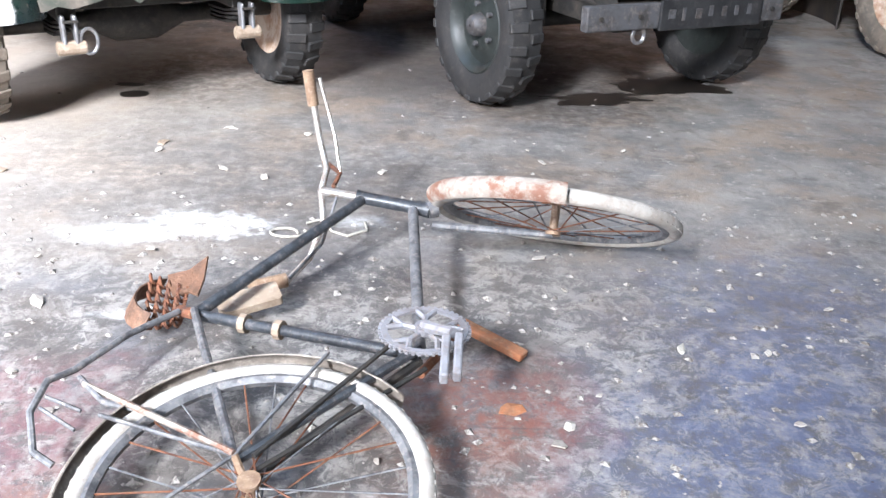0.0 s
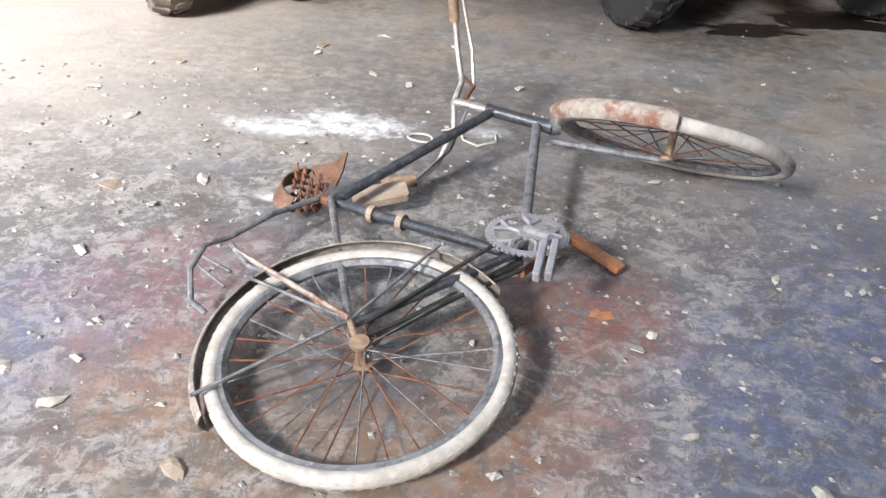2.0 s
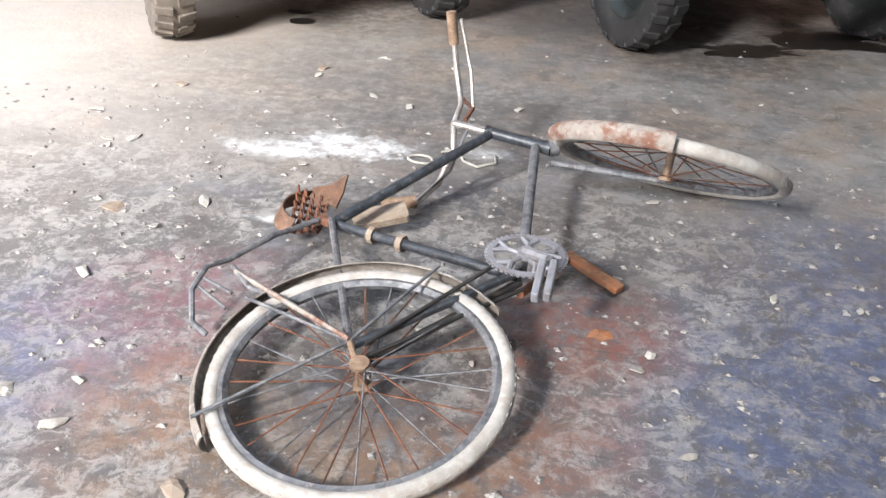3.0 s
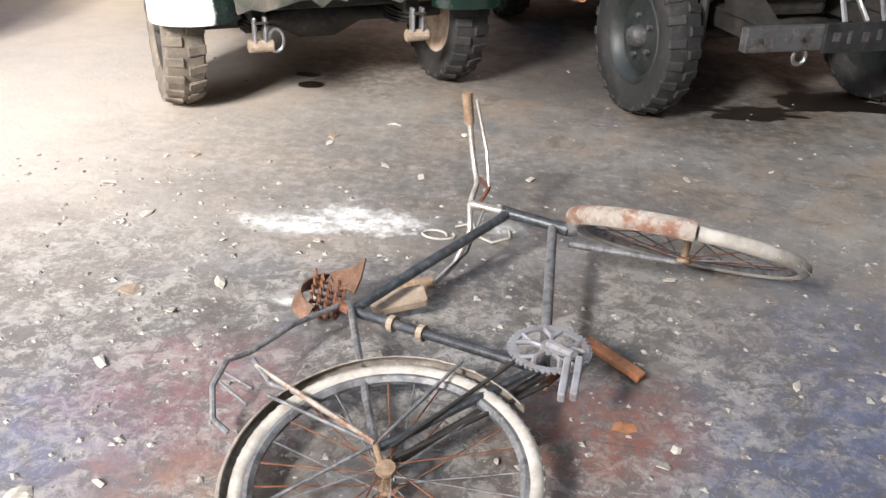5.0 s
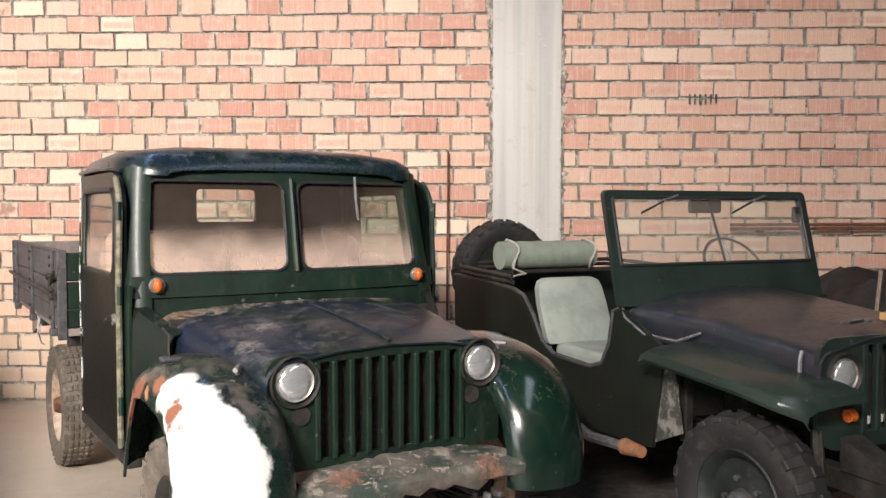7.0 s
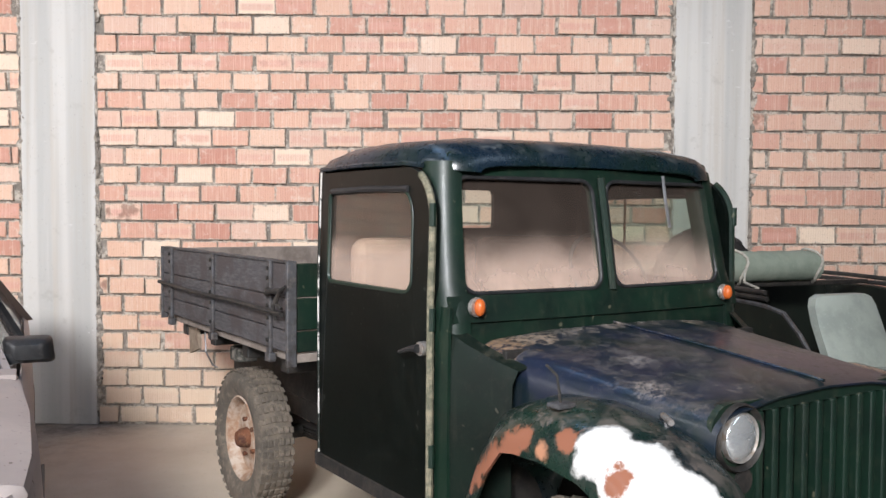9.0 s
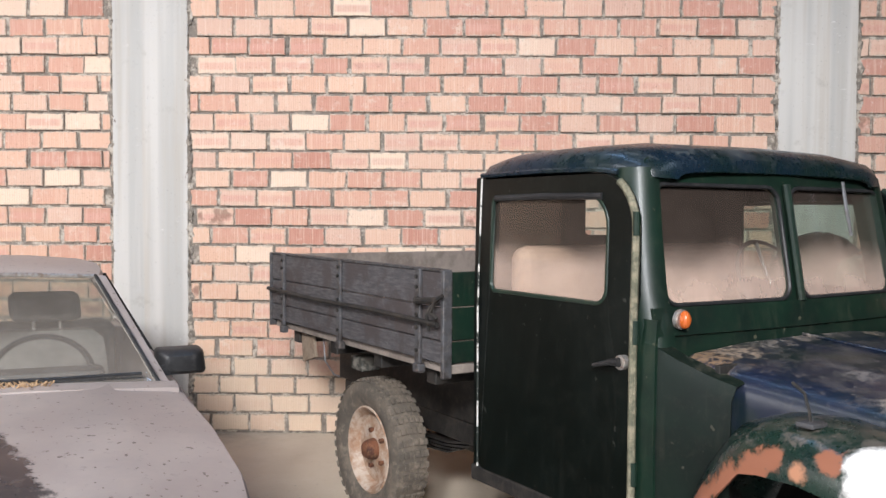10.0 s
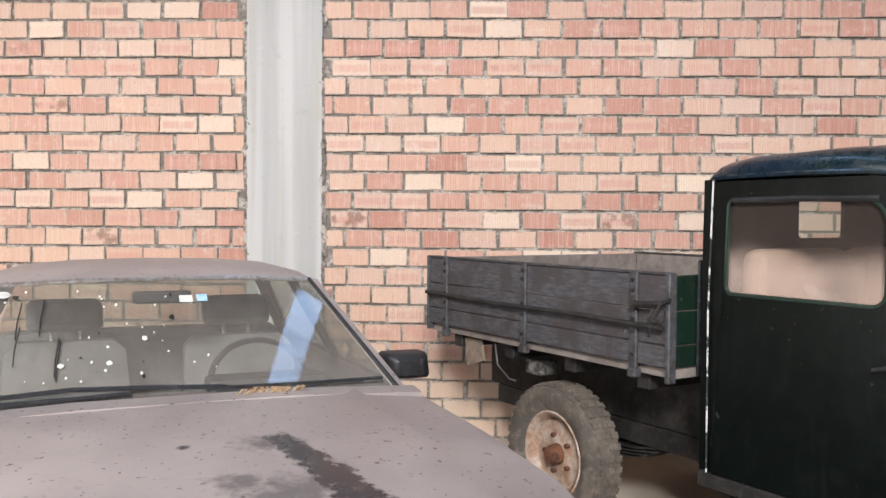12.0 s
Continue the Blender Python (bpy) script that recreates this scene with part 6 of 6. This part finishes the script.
    # inside
    part("dashboard", loft([[(x, y, z) for y, z in ((0.09, 0.60), (0.09, 0.785), (0.30, 0.80), (0.36, 0.77), (0.36, 0.60))] for x in (-0.62, 0.62)], True, True), BLACK, c)
    part("binnacle", box((0.10, 0.26, 0.78), (0.50, 0.40, 0.845), 0.02), BLACK, c)
    for x in (-0.32, 0.32):
        back = loft([[(x + hw * q, y + d * r, z) for q, r in ((-1, -0.5), (-0.8, -1), (0.8, -1), (1, -0.5), (1, 0.6), (0.8, 1), (-0.8, 1), (-1, 0.6))] for z, y, hw, d in ((0.35, 0.90, 0.22, 0.07), (0.6, 0.98, 0.23, 0.07), (0.86, 1.06, 0.21, 0.06), (0.905, 1.075, 0.17, 0.045))], True, True)
        seat = part("front_seat", back, CAR_SEAT, c, "grey cloth front seat", True)
        part("headrest", box((x - 0.135, 1.00, 0.95), (x + 0.135, 1.08, 1.09), 0.035, 3), CAR_SEAT, seat)
        part("seat_cushion", box((x - 0.22, 0.50, 0.35), (x + 0.22, 0.95, 0.48), 0.05, 3), CAR_SEAT, seat)
        for k in (-0.05, 0.05):
            part("headrest_post", tube([(x + k, 1.075, 0.89), (x + k, 1.08, 0.95)], 0.007, 6), CHROME, seat)
    part("rear_seat", box((-0.6, 1.55, 0.35), (0.6, 1.75, 0.88), 0.06, 3), CAR_SEAT, c)
    sw = part("steering_wheel", lathe([(-0.012, 0.165), (0.0, 0.155), (0.012, 0.165), (0.0, 0.178)], 32, "z"), BLACK, c, "black steering wheel", True, pose(0.30 * U, 0.48 * U, 0.79 * U, 62, 0, 0))
    part("spoke", box((-0.16, -0.02, -0.03), (0.16, 0.02, -0.01), 0.008), BLACK, sw)
    part("inner_mirror", box((-0.10, 0.56, 1.105), (0.10, 0.58, 1.155), 0.012), BLACK, c)
    # on the glass
    n_w = Vector((0, -0.595, 0.804))

    def glass_at(x, t, off=0.006):
        return Vector((x, 0.50 * t - 0.02, 0.828 + 0.37 * t + 0.012)) + n_w * off
    for x, t, w, h, mat, lab in ((-0.49, 0.87, 0.020, 0.017, PAPER, "round white sticker"), (0.06, 0.80, 0.021, 0.018, PAPER, "pale square sticker"), (0.112, 0.805, 0.017, 0.018, SKYBLUE, "blue and white sticker")):
        m = Matrix.Translation(glass_at(x, t, 0.004) * U) @ Matrix.Rotation(math.atan2(0.37, 0.50), 4, "X")
        part("sticker", plate(rounded(-w, -h, w, h, 0.02 if "round" in lab else 0.003), lambda a, b, d: Vector((a, b, d)), 0.0015), mat, ws, lab, False, m)
    random.seed(21)
    for k in range(44):
        x, tt, r = random.gauss(-0.12, 0.16), random.uniform(0.15, 0.92), random.uniform(0.0015, 0.0045) if k % 9 else 0.009
        m = Matrix.Translation(glass_at(x, tt, 0.005) * U) @ Matrix.Rotation(math.atan2(0.37, 0.50), 4, "X")
        part("dropping", blob_mesh(1, (r, r * random.uniform(1, 1.9), 0.002), k, 0.6, 2), PAPER if k % 4 else DARK, ws, "", False, m)
    for k in range(6):
        x, tt = random.uniform(-0.52, -0.25), random.uniform(0.35, 0.85)
        part("dark_run", tube([glass_at(x, tt, 0.004), glass_at(x - 0.012, tt - 0.18, 0.004), glass_at(x - 0.015, tt - 0.3, 0.004)], 0.0022, 5), DARK, ws)
    wip = part("wiper", tube([glass_at(-0.62, 0.03, 0.03), glass_at(-0.30, 0.075, 0.03), glass_at(-0.08, 0.06, 0.028), glass_at(0.12, 0.03, 0.03)], 0.009, 6), BLACK, c, "black wiper parked along the screen", True)
    part("blade", tube([glass_at(-0.60, 0.02, 0.014), glass_at(-0.15, 0.045, 0.014)], 0.008, 6), BLACK, wip)
    part("wiper", tube([glass_at(0.10, 0.025, 0.03), glass_at(0.35, 0.03, 0.022), glass_at(0.60, 0.035, 0.02)], 0.007, 6), BLACK, c)
    lat = bmesh.new()
    for k in range(14):
        box((-0.40 + 0.022 * k, 0.01, 0.818), (-0.388 + 0.022 * k, 0.05, 0.822), bm=lat)
    part("air_slots", lat, DARK, c)
    for s in (-1, 1):
        for y in (-0.72, 1.55):
            road_wheel(c, (s * 0.655, y, 0.265), 0.265, 0.15, RUBBER_DUSTY, STEEL, s, 0, 40, None, "", False)
    # the glasshouse tapers towards the roof
    def taper(p):
        k = max(0.0, (p.z / U - 0.82) / 0.38)
        return Vector((p.x * (1 - 0.03 * k) - 0.02 * k * U, p.y, p.z - 0.022 * k * U))
    for ob in c.children_recursive:
        if ob.matrix_basis == Matrix() and ob.parent.matrix_basis in (Matrix(), c.matrix_basis):
            for v in ob.data.vertices:
                v.co = taper(v.co)
        elif ob.matrix_basis != Matrix():
            ob.matrix_basis.translation = taper(ob.matrix_basis.translation)
    c.matrix_basis = c.matrix_basis @ Matrix.Translation((-0.06 * U, 0, 0)) @ Matrix.Diagonal((1.09, 1, 1, 1))
    return c


build_car()
straw = thing("dry_leaves", "dry straw and leaf litter on the car's scuttle", "leaves", (-4.281, 5.640, 0), 25)
random.seed(8)
lit = bmesh.new()
for k in range(70):
    x, y = random.gauss(0.2, 0.05), random.gauss(-0.035, 0.018)
    a = random.uniform(0, 6.3)
    tube([(x, y, 0.85), (x + 0.02 * math.cos(a), y + 0.02 * math.sin(a), 0.856 + random.uniform(0, 0.012))], 0.0024, 4, lit)
tagged(part("litter", lit, STRAW, straw), kind="stuff")
for k, (x, y, z, s) in enumerate(((-0.27, -0.30, 0.812, 0.03), (-0.12, -0.45, 0.80, 0.018), (0.02, -0.52, 0.797, 0.02), (-0.36, -0.1, 0.823, 0.018), (-0.13, -0.17, 0.828, 0.012), (0.30, -0.33, 0.80, 0.01))):
    leaf = thing("fallen_leaf", "small dry pale leaf on the dusty bonnet", "leaf", (-4.281, 5.640, 0), 25, "leaves on the bonnet")
    lobes = [(s * (0.6 + 0.4 * math.cos(5 * a)) * math.cos(a), s * (0.6 + 0.4 * math.cos(5 * a)) * math.sin(a)) for a in [2 * math.pi * i / 20 for i in range(20)]]
    part("blade", plate(lobes, lambda a, b, d: Vector((a, b, d + 0.1 * a * a / s)), 0.002), STRAW if k < 4 else PAPER, leaf, "", False, pose(x * U, y * U, z * U, 4, 3, 40 * k))

# ---- things along the wall and on the floor ----
rod = thing("iron_rod", "thin iron rod leaning upright against the wall", "rod", (-0.99, 8.46, 0))
part("rod", tube([(0, -0.05, 0), (0.005, 0, 0.9), (0.012, 0.03, 1.82)], 0.008, 6), RUST, rod)
pipes = thing("pipe_pair", "two thin brown pipes resting on wall brackets", "pipe", (1.9, 8.46, 0))
for z in (1.275, 1.305):
    part("pipe", tube([(-0.9, 0, z - 0.005), (0.2, 0, z), (1.6, 0, z + 0.004)], 0.011, 8), RUST, pipes, "", True)
for x in (-0.7, 0.5, 1.4):
    part("bracket", box((x, -0.02, 1.245), (x + 0.03, 0.09, 1.262), 0.003), DARK, pipes)


def build_covered():
    """A parked vehicle under a dark cover, beside the field car."""
    v = thing("covered_vehicle", "parked vehicle under a dark brown tarpaulin", "vehicle", (3.02, 7.05, 0), 20)
    secs = []
    for i in range(17):
        y = -0.55 + 1.75 * i / 16
        row = []
        for k in range(25):
            a = radians(180 * k / 24)
            h = 1.0 + 0.12 * noise.noise(Vector((k * 0.35, i * 0.4, 1.0))) + (0.12 if i > 8 else 0)
            row.append((-1.0 * math.cos(a) * (1 + 0.05 * noise.noise(Vector((i * 0.5, k * 0.5, 4)))) * 0.72, y, 0.42 + max(0, math.sin(a)) ** 0.55 * 0.72 * h * (0.75 if i in (0, 16) else 1)))
        secs.append(row)
    part("tarpaulin", shell(secs, 0.012), TARP, v, "", True)
    part("body", box((-0.62, -0.5, 0.40), (0.62, 1.15, 0.80), 0.03), DARK, v)
    for x, y in ((-0.60, -0.25), (0.60, -0.25), (-0.60, 0.95), (0.60, 0.95)):
        road_wheel(v, (x, y, 0.34), 0.34, 0.16, RUBBER_DUSTY, RIM_CREAM, -1 if x < 0 else 1, 0, 24, None, "cream painted rim" if y < 0 else "")
    part("stick", tube([(-0.72, 0.2, 0.85), (-0.70, 0.22, 1.14)], 0.012, 6), TAN, v, "pale wooden stick")


build_covered()
# lumpy sheet standing in for the end of another vehicle behind the field car
heap = thing("tarpaulin_heap", "dark lumpy stand-in for the end of another parked vehicle", "tarpaulin", (1.85, 7.72, 0), 8)
secs = []
for i in range(21):
    y = -0.42 + 0.84 * i / 20
    row = []
    for k in range(33):
        a = math.pi * k / 32
        e = math.sqrt(max(0.0, 1 - (y / 0.44) ** 2))
        lump = 0.88 + 0.16 * noise.noise(Vector((k * 0.14, i * 0.16, 7))) + 0.05 * noise.noise(Vector((k * 0.8, i * 0.9, 2)))
        row.append((-0.72 * math.cos(a) * (0.8 + 0.2 * e), y, max(0.0, math.sin(a)) ** 0.5 * 1.12 * lump * (0.55 + 0.45 * e ** 0.5)))
    secs.append(row)
part("tarpaulin", shell(secs, 0.012), TARP, heap, "", True)
part("stick", tube([(-0.45, -0.44, 0.8), (-0.40, -0.40, 1.06)], 0.012, 6), TAN, heap, "pale wooden stick")


def flat_blot(name, label, cat, x, y, rx, ry, seed, mat, thick=0.0018, rough=0.45, rz=0, group=""):
    pts = []
    for i in range(56):
        a = 2 * math.pi * i / 56
        d = Vector((math.cos(a), math.sin(a), seed))
        k = 1 + rough * noise.noise(d * 1.3) + rough * 0.7 * noise.noise(d * 4)
        pts.append((rx * k * math.cos(a), ry * k * math.sin(a)))
    ob = part(name, plate(pts, lambda a, b, d: Vector((a, b, d + 0.0004)), thick), mat, None, "", False, pose(x * U, y * U, 0, 0, 0, rz))
    return tagged(ob, label, cat, group)


flat_blot("oil_stain", "dark wet oil stain on the concrete", "stain", 1.10, 5.81, 0.24, 0.16, 3.0, OIL, group="oil stains")
flat_blot("oil_stain", "dark streaky oil stain on the concrete", "stain", 0.72, 5.56, 0.27, 0.085, 5.0, OIL, rz=8, rough=0.8, group="oil stains")
flat_blot("oil_stain", "small round oil stain on the concrete", "stain", -1.262, 5.375, 0.062, 0.052, 8.0, OIL, rough=0.12, group="oil stains")
flat_blot("oil_stain", "small oil stain under the truck", "stain", -1.33, 5.53, 0.06, 0.03, 9.0, OIL, rough=0.3, group="oil stains")
wire = thing("wire_loop", "thin pale wire curled on the floor", "wire", (-0.39, 3.99, 0))
part("wire", tube([(0.045 * math.cos(a) + 0.004 * a, 0.03 * math.sin(a), 0.006) for a in [0.5 * i for i in range(15)]], 0.004, 5), ROPE, wire, "", True)
wire2 = thing("wire_loop", "kinked pale wire on the floor", "wire", (-0.25, 4.03, 0))
part("wire", tube([(-0.08, 0.03, 0.006), (-0.03, 0.06, 0.01), (0.0, -0.02, 0.006), (0.05, -0.05, 0.006), (0.1, -0.01, 0.008), (0.09, 0.05, 0.006)], 0.004, 5), ROPE, wire2, "", True)

FLAKE = worn("pale_plaster_flake", (0.40, 0.365, 0.32), (0.28, 0.25, 0.215), 0.95, 0, 30, 90)
random.seed(17)
for k in range(34):
    fx, fy, r = random.uniform(-1.5, 1.1), random.uniform(2.45, 5.0), random.uniform(0.008, 0.021)
    pts = [(r * random.uniform(0.45, 1.1) * math.cos(a), r * random.uniform(0.4, 0.9) * math.sin(a)) for a in [2 * math.pi * i / 9 for i in range(9)]]
    ob = part("plaster_flake", plate(pts, lambda a, b, d: Vector((a, b, d + 0.25 * a)), 0.003), FLAKE, None, "", False, pose(fx * U, fy * U, 0.006, 0, 0, random.uniform(0, 360)))
    tagged(ob, "small pale flake of plaster on the floor", "debris", "debris on the floor")
random.seed(31)
for k, (x, y, s) in enumerate(((-1.018, 3.13, 0.030), (-0.48, 2.52, 0.028), (0.40, 2.815, 0.018), (0.215, 3.17, 0.025), (0.62, 3.42, 0.022), (-1.39, 4.415, 0.03), (-1.31, 3.91, 0.032), (-0.93, 2.68, 0.026), (-0.80, 2.75, 0.018), (-1.12, 3.45, 0.028), (-0.77, 2.62, 0.028), (0.33, 3.12, 0.02), (-1.55, 4.1, 0.025), (-0.95, 4.75, 0.028), (-0.75, 4.95, 0.025), (-0.9, 3.55, 0.024), (0.62, 2.72, 0.03), (0.85, 2.8, 0.02), (-0.45, 4.9, 0.02), (0.75, 2.55, 0.018))):
    bm = blob_mesh(1, (s, s * random.uniform(0.5, 0.9), 0.006), k, 1.1, 1)
    ob = part("plaster_flake", bm, (ROPE, TAN, FLAKE, FLAKE)[k % 4] if k != 3 else PEDAL_RUST, None, "", False, pose(x * U, y * U, 0.005, random.uniform(-6, 6), random.uniform(-6, 6), random.uniform(0, 180)))
    tagged(ob, "small pale flake of plaster on the floor" if k != 3 else "small orange brick chip on the floor", "debris", "debris on the floor")
chips = bmesh.new()
for k in range(2300):
    x, y = random.uniform(-2.2, 1.9), (random.uniform(2.2, 6.2) if k % 7 == 0 else random.uniform(2.2, 4.3))
    s = random.choice((0.002, 0.002, 0.003, 0.003, 0.004, 0.005, 0.008, 0.011)) if k % 12 or y > 4.3 else random.uniform(0.008, 0.016)
    a = random.uniform(0, 6.3)
    q = [chips.verts.new((x + s * c * math.cos(a) - s * 0.7 * d * math.sin(a), y + s * c * math.sin(a) + s * 0.7 * d * math.cos(a), z)) for c, d, z in ((-1, -0.8, 0.001), (1, -1, 0.001), (0.8, 1, 0.001), (-0.7, 0.9, 0.001), (0, 0, 0.001 + s * 0.5))]
    for i in range(4):
        chips.faces.new((q[i], q[(i + 1) % 4], q[4]))
grit = part("grit", chips, worn("pale_grit", (0.33, 0.305, 0.275), (0.15, 0.13, 0.115), 0.9, 0, 60, 200, (0.45, 0.55)))
tagged(grit, "scattered pale grit and chips on the floor", "grit", kind="stuff")

# ---- bricks of the north wall, last ----


def brick_data(w, h, rng):
    """A brick's front: a chamfered slab whose face carries its own coordinates."""
    c, d = 0.0045, 0.055
    f = [(-w / 2 + c, 0, -h / 2 + c), (w / 2 - c, 0, -h / 2 + c), (w / 2 - c, 0, h / 2 - c), (-w / 2 + c, 0, h / 2 - c)]
    m = [(-w / 2, c, -h / 2), (w / 2, c, -h / 2), (w / 2, c, h / 2), (-w / 2, c, h / 2)]
    b = [(x, d, z) for x, y, z in m]
    faces = [(0, 1, 2, 3)]
    for i in range(4):
        j = (i + 1) % 4
        faces += [(4 + i, 4 + j, j, i), (8 + i, 8 + j, 4 + j, 4 + i)]
    off = [(rng.uniform(-0.0045, 0.0045), rng.uniform(-0.0035, 0.0035)) for i in range(4)]
    return [(Vector(p) + Vector((off[i % 4][0], 0.002 * rng.random() if i < 4 else 0, off[i % 4][1]))) * U for i, p in enumerate(f + m + b)], faces


def brick_mesh(items, seed=0):
    """items: centre x, y, z and size of each brick; one mesh with coordinates per face."""
    verts, faces, uvs = [], [], []
    rng = random.Random(len(items) * 31 + int(items[0][3] * 1000) + seed)
    for x, y, z, w, h in items:
        v, f = brick_data(w, h, rng)
        n = len(verts)
        verts += [p + Vector((x, y, z)) * U for p in v]
        for q in f:
            faces.append([n + i for i in q])
            uvs += [((v[i].x / U) / w + 0.5, (v[i].z / U) / h + 0.5) for i in q]
    me = bpy.data.meshes.new("brick")
    me.from_pydata(verts, [], faces)
    layer = me.uv_layers.new(name="UVMap")
    layer.data.foreach_set("uv", [c for p in uvs for c in p])
    me.materials.append(BRICK)
    return me


def build_bay(x0, x1, keep, lab):
    bay = part("brick_wall", box((x0, WALL + 0.013, 0), (x1, WALL + 0.2, 5.497)), MORTAR)
    tagged(bay, lab, "wall", kind="structure")
    rng = random.Random(int(x0 * 100) + 7)
    shared, rest, count = {}, [], 0
    rows = int(3.9 / COURSE)
    for r in range(rows):
        z = TOP - 21 * COURSE + (r + 0.5) * COURSE
        start = -4.245 + (PITCH / 2 if r % 2 else 0) + 0.012 * ((r * 7) % 5 - 2)
        i0 = math.floor((x0 - start) / PITCH)
        for i in range(i0, i0 + int((x1 - x0) / PITCH) + 3):
            a, b = max(start + i * PITCH, x0 + 0.008), min(start + (i + 1) * PITCH, x1 - 0.008)
            w = b - a - rng.choice((0.010, 0.012, 0.013, 0.015, 0.019, 0.028))
            if w < 0.035:
                continue
            cx = (a + b) / 2 + rng.uniform(-0.004, 0.004)
            y = WALL + rng.uniform(-0.014, 0.004)
            cz = z + rng.uniform(-0.002, 0.002)
            h = COURSE - rng.choice((0.012, 0.014, 0.016, 0.018))
            if keep[0] <= cx <= keep[1] and keep[2] <= cz <= keep[3] and count < 300:
                key = (round(w, 2), h, rng.randrange(4))
                if key not in shared:
                    shared[key] = brick_mesh([(0, 0, 0, key[0], h)], key[2] * 97 + int(h * 10000))
                ob = new("brick", shared[key])
                ob.parent = bay
                ob.matrix_basis = pose(cx * U, y * U, cz * U, rng.uniform(-0.9, 0.9), rng.uniform(-0.6, 0.6), rng.uniform(-0.8, 0.8))
                count += 1
            else:
                rest.append((cx, y, cz, w, h))
    ob = new("brickwork", brick_mesh(rest))
    ob.parent = bay
    tagged(ob, "rest of the pale red brickwork", kind="stuff")


build_bay(-4.415, -0.665, (-4.42, -0.66, 0.85, 3.2), "pale red brick infill wall with grey mortar joints")
build_bay(-8.66, -4.905, (-6.9, -4.9, 0.85, 3.2), "pale red brick infill wall with grey mortar joints")
build_bay(-0.175, 4.07, (-0.18, 2.4, 0.85, 3.2), "pale red brick infill wall with grey mortar joints")
build_bay(-12, -9.15, (0, 0, 0, 0), "pale red brick infill wall with grey mortar joints")
build_bay(4.56, 9, (0, 0, 0, 0), "pale red brick infill wall with grey mortar joints")
for k in range(6):
    slot = part("kiln_slot", box((0.0, 0, 0), (0.014, 0.004, 0.07), 0.0), SCUFFED, None, "", False, pose((0.715 + 0.037 * k) * U, (WALL - 0.0185) * U, 2.148 * U))
    slot.parent = bpy.data.objects["brick_wall.002"]
    tagged(slot, "dark burnt slot in a brick")
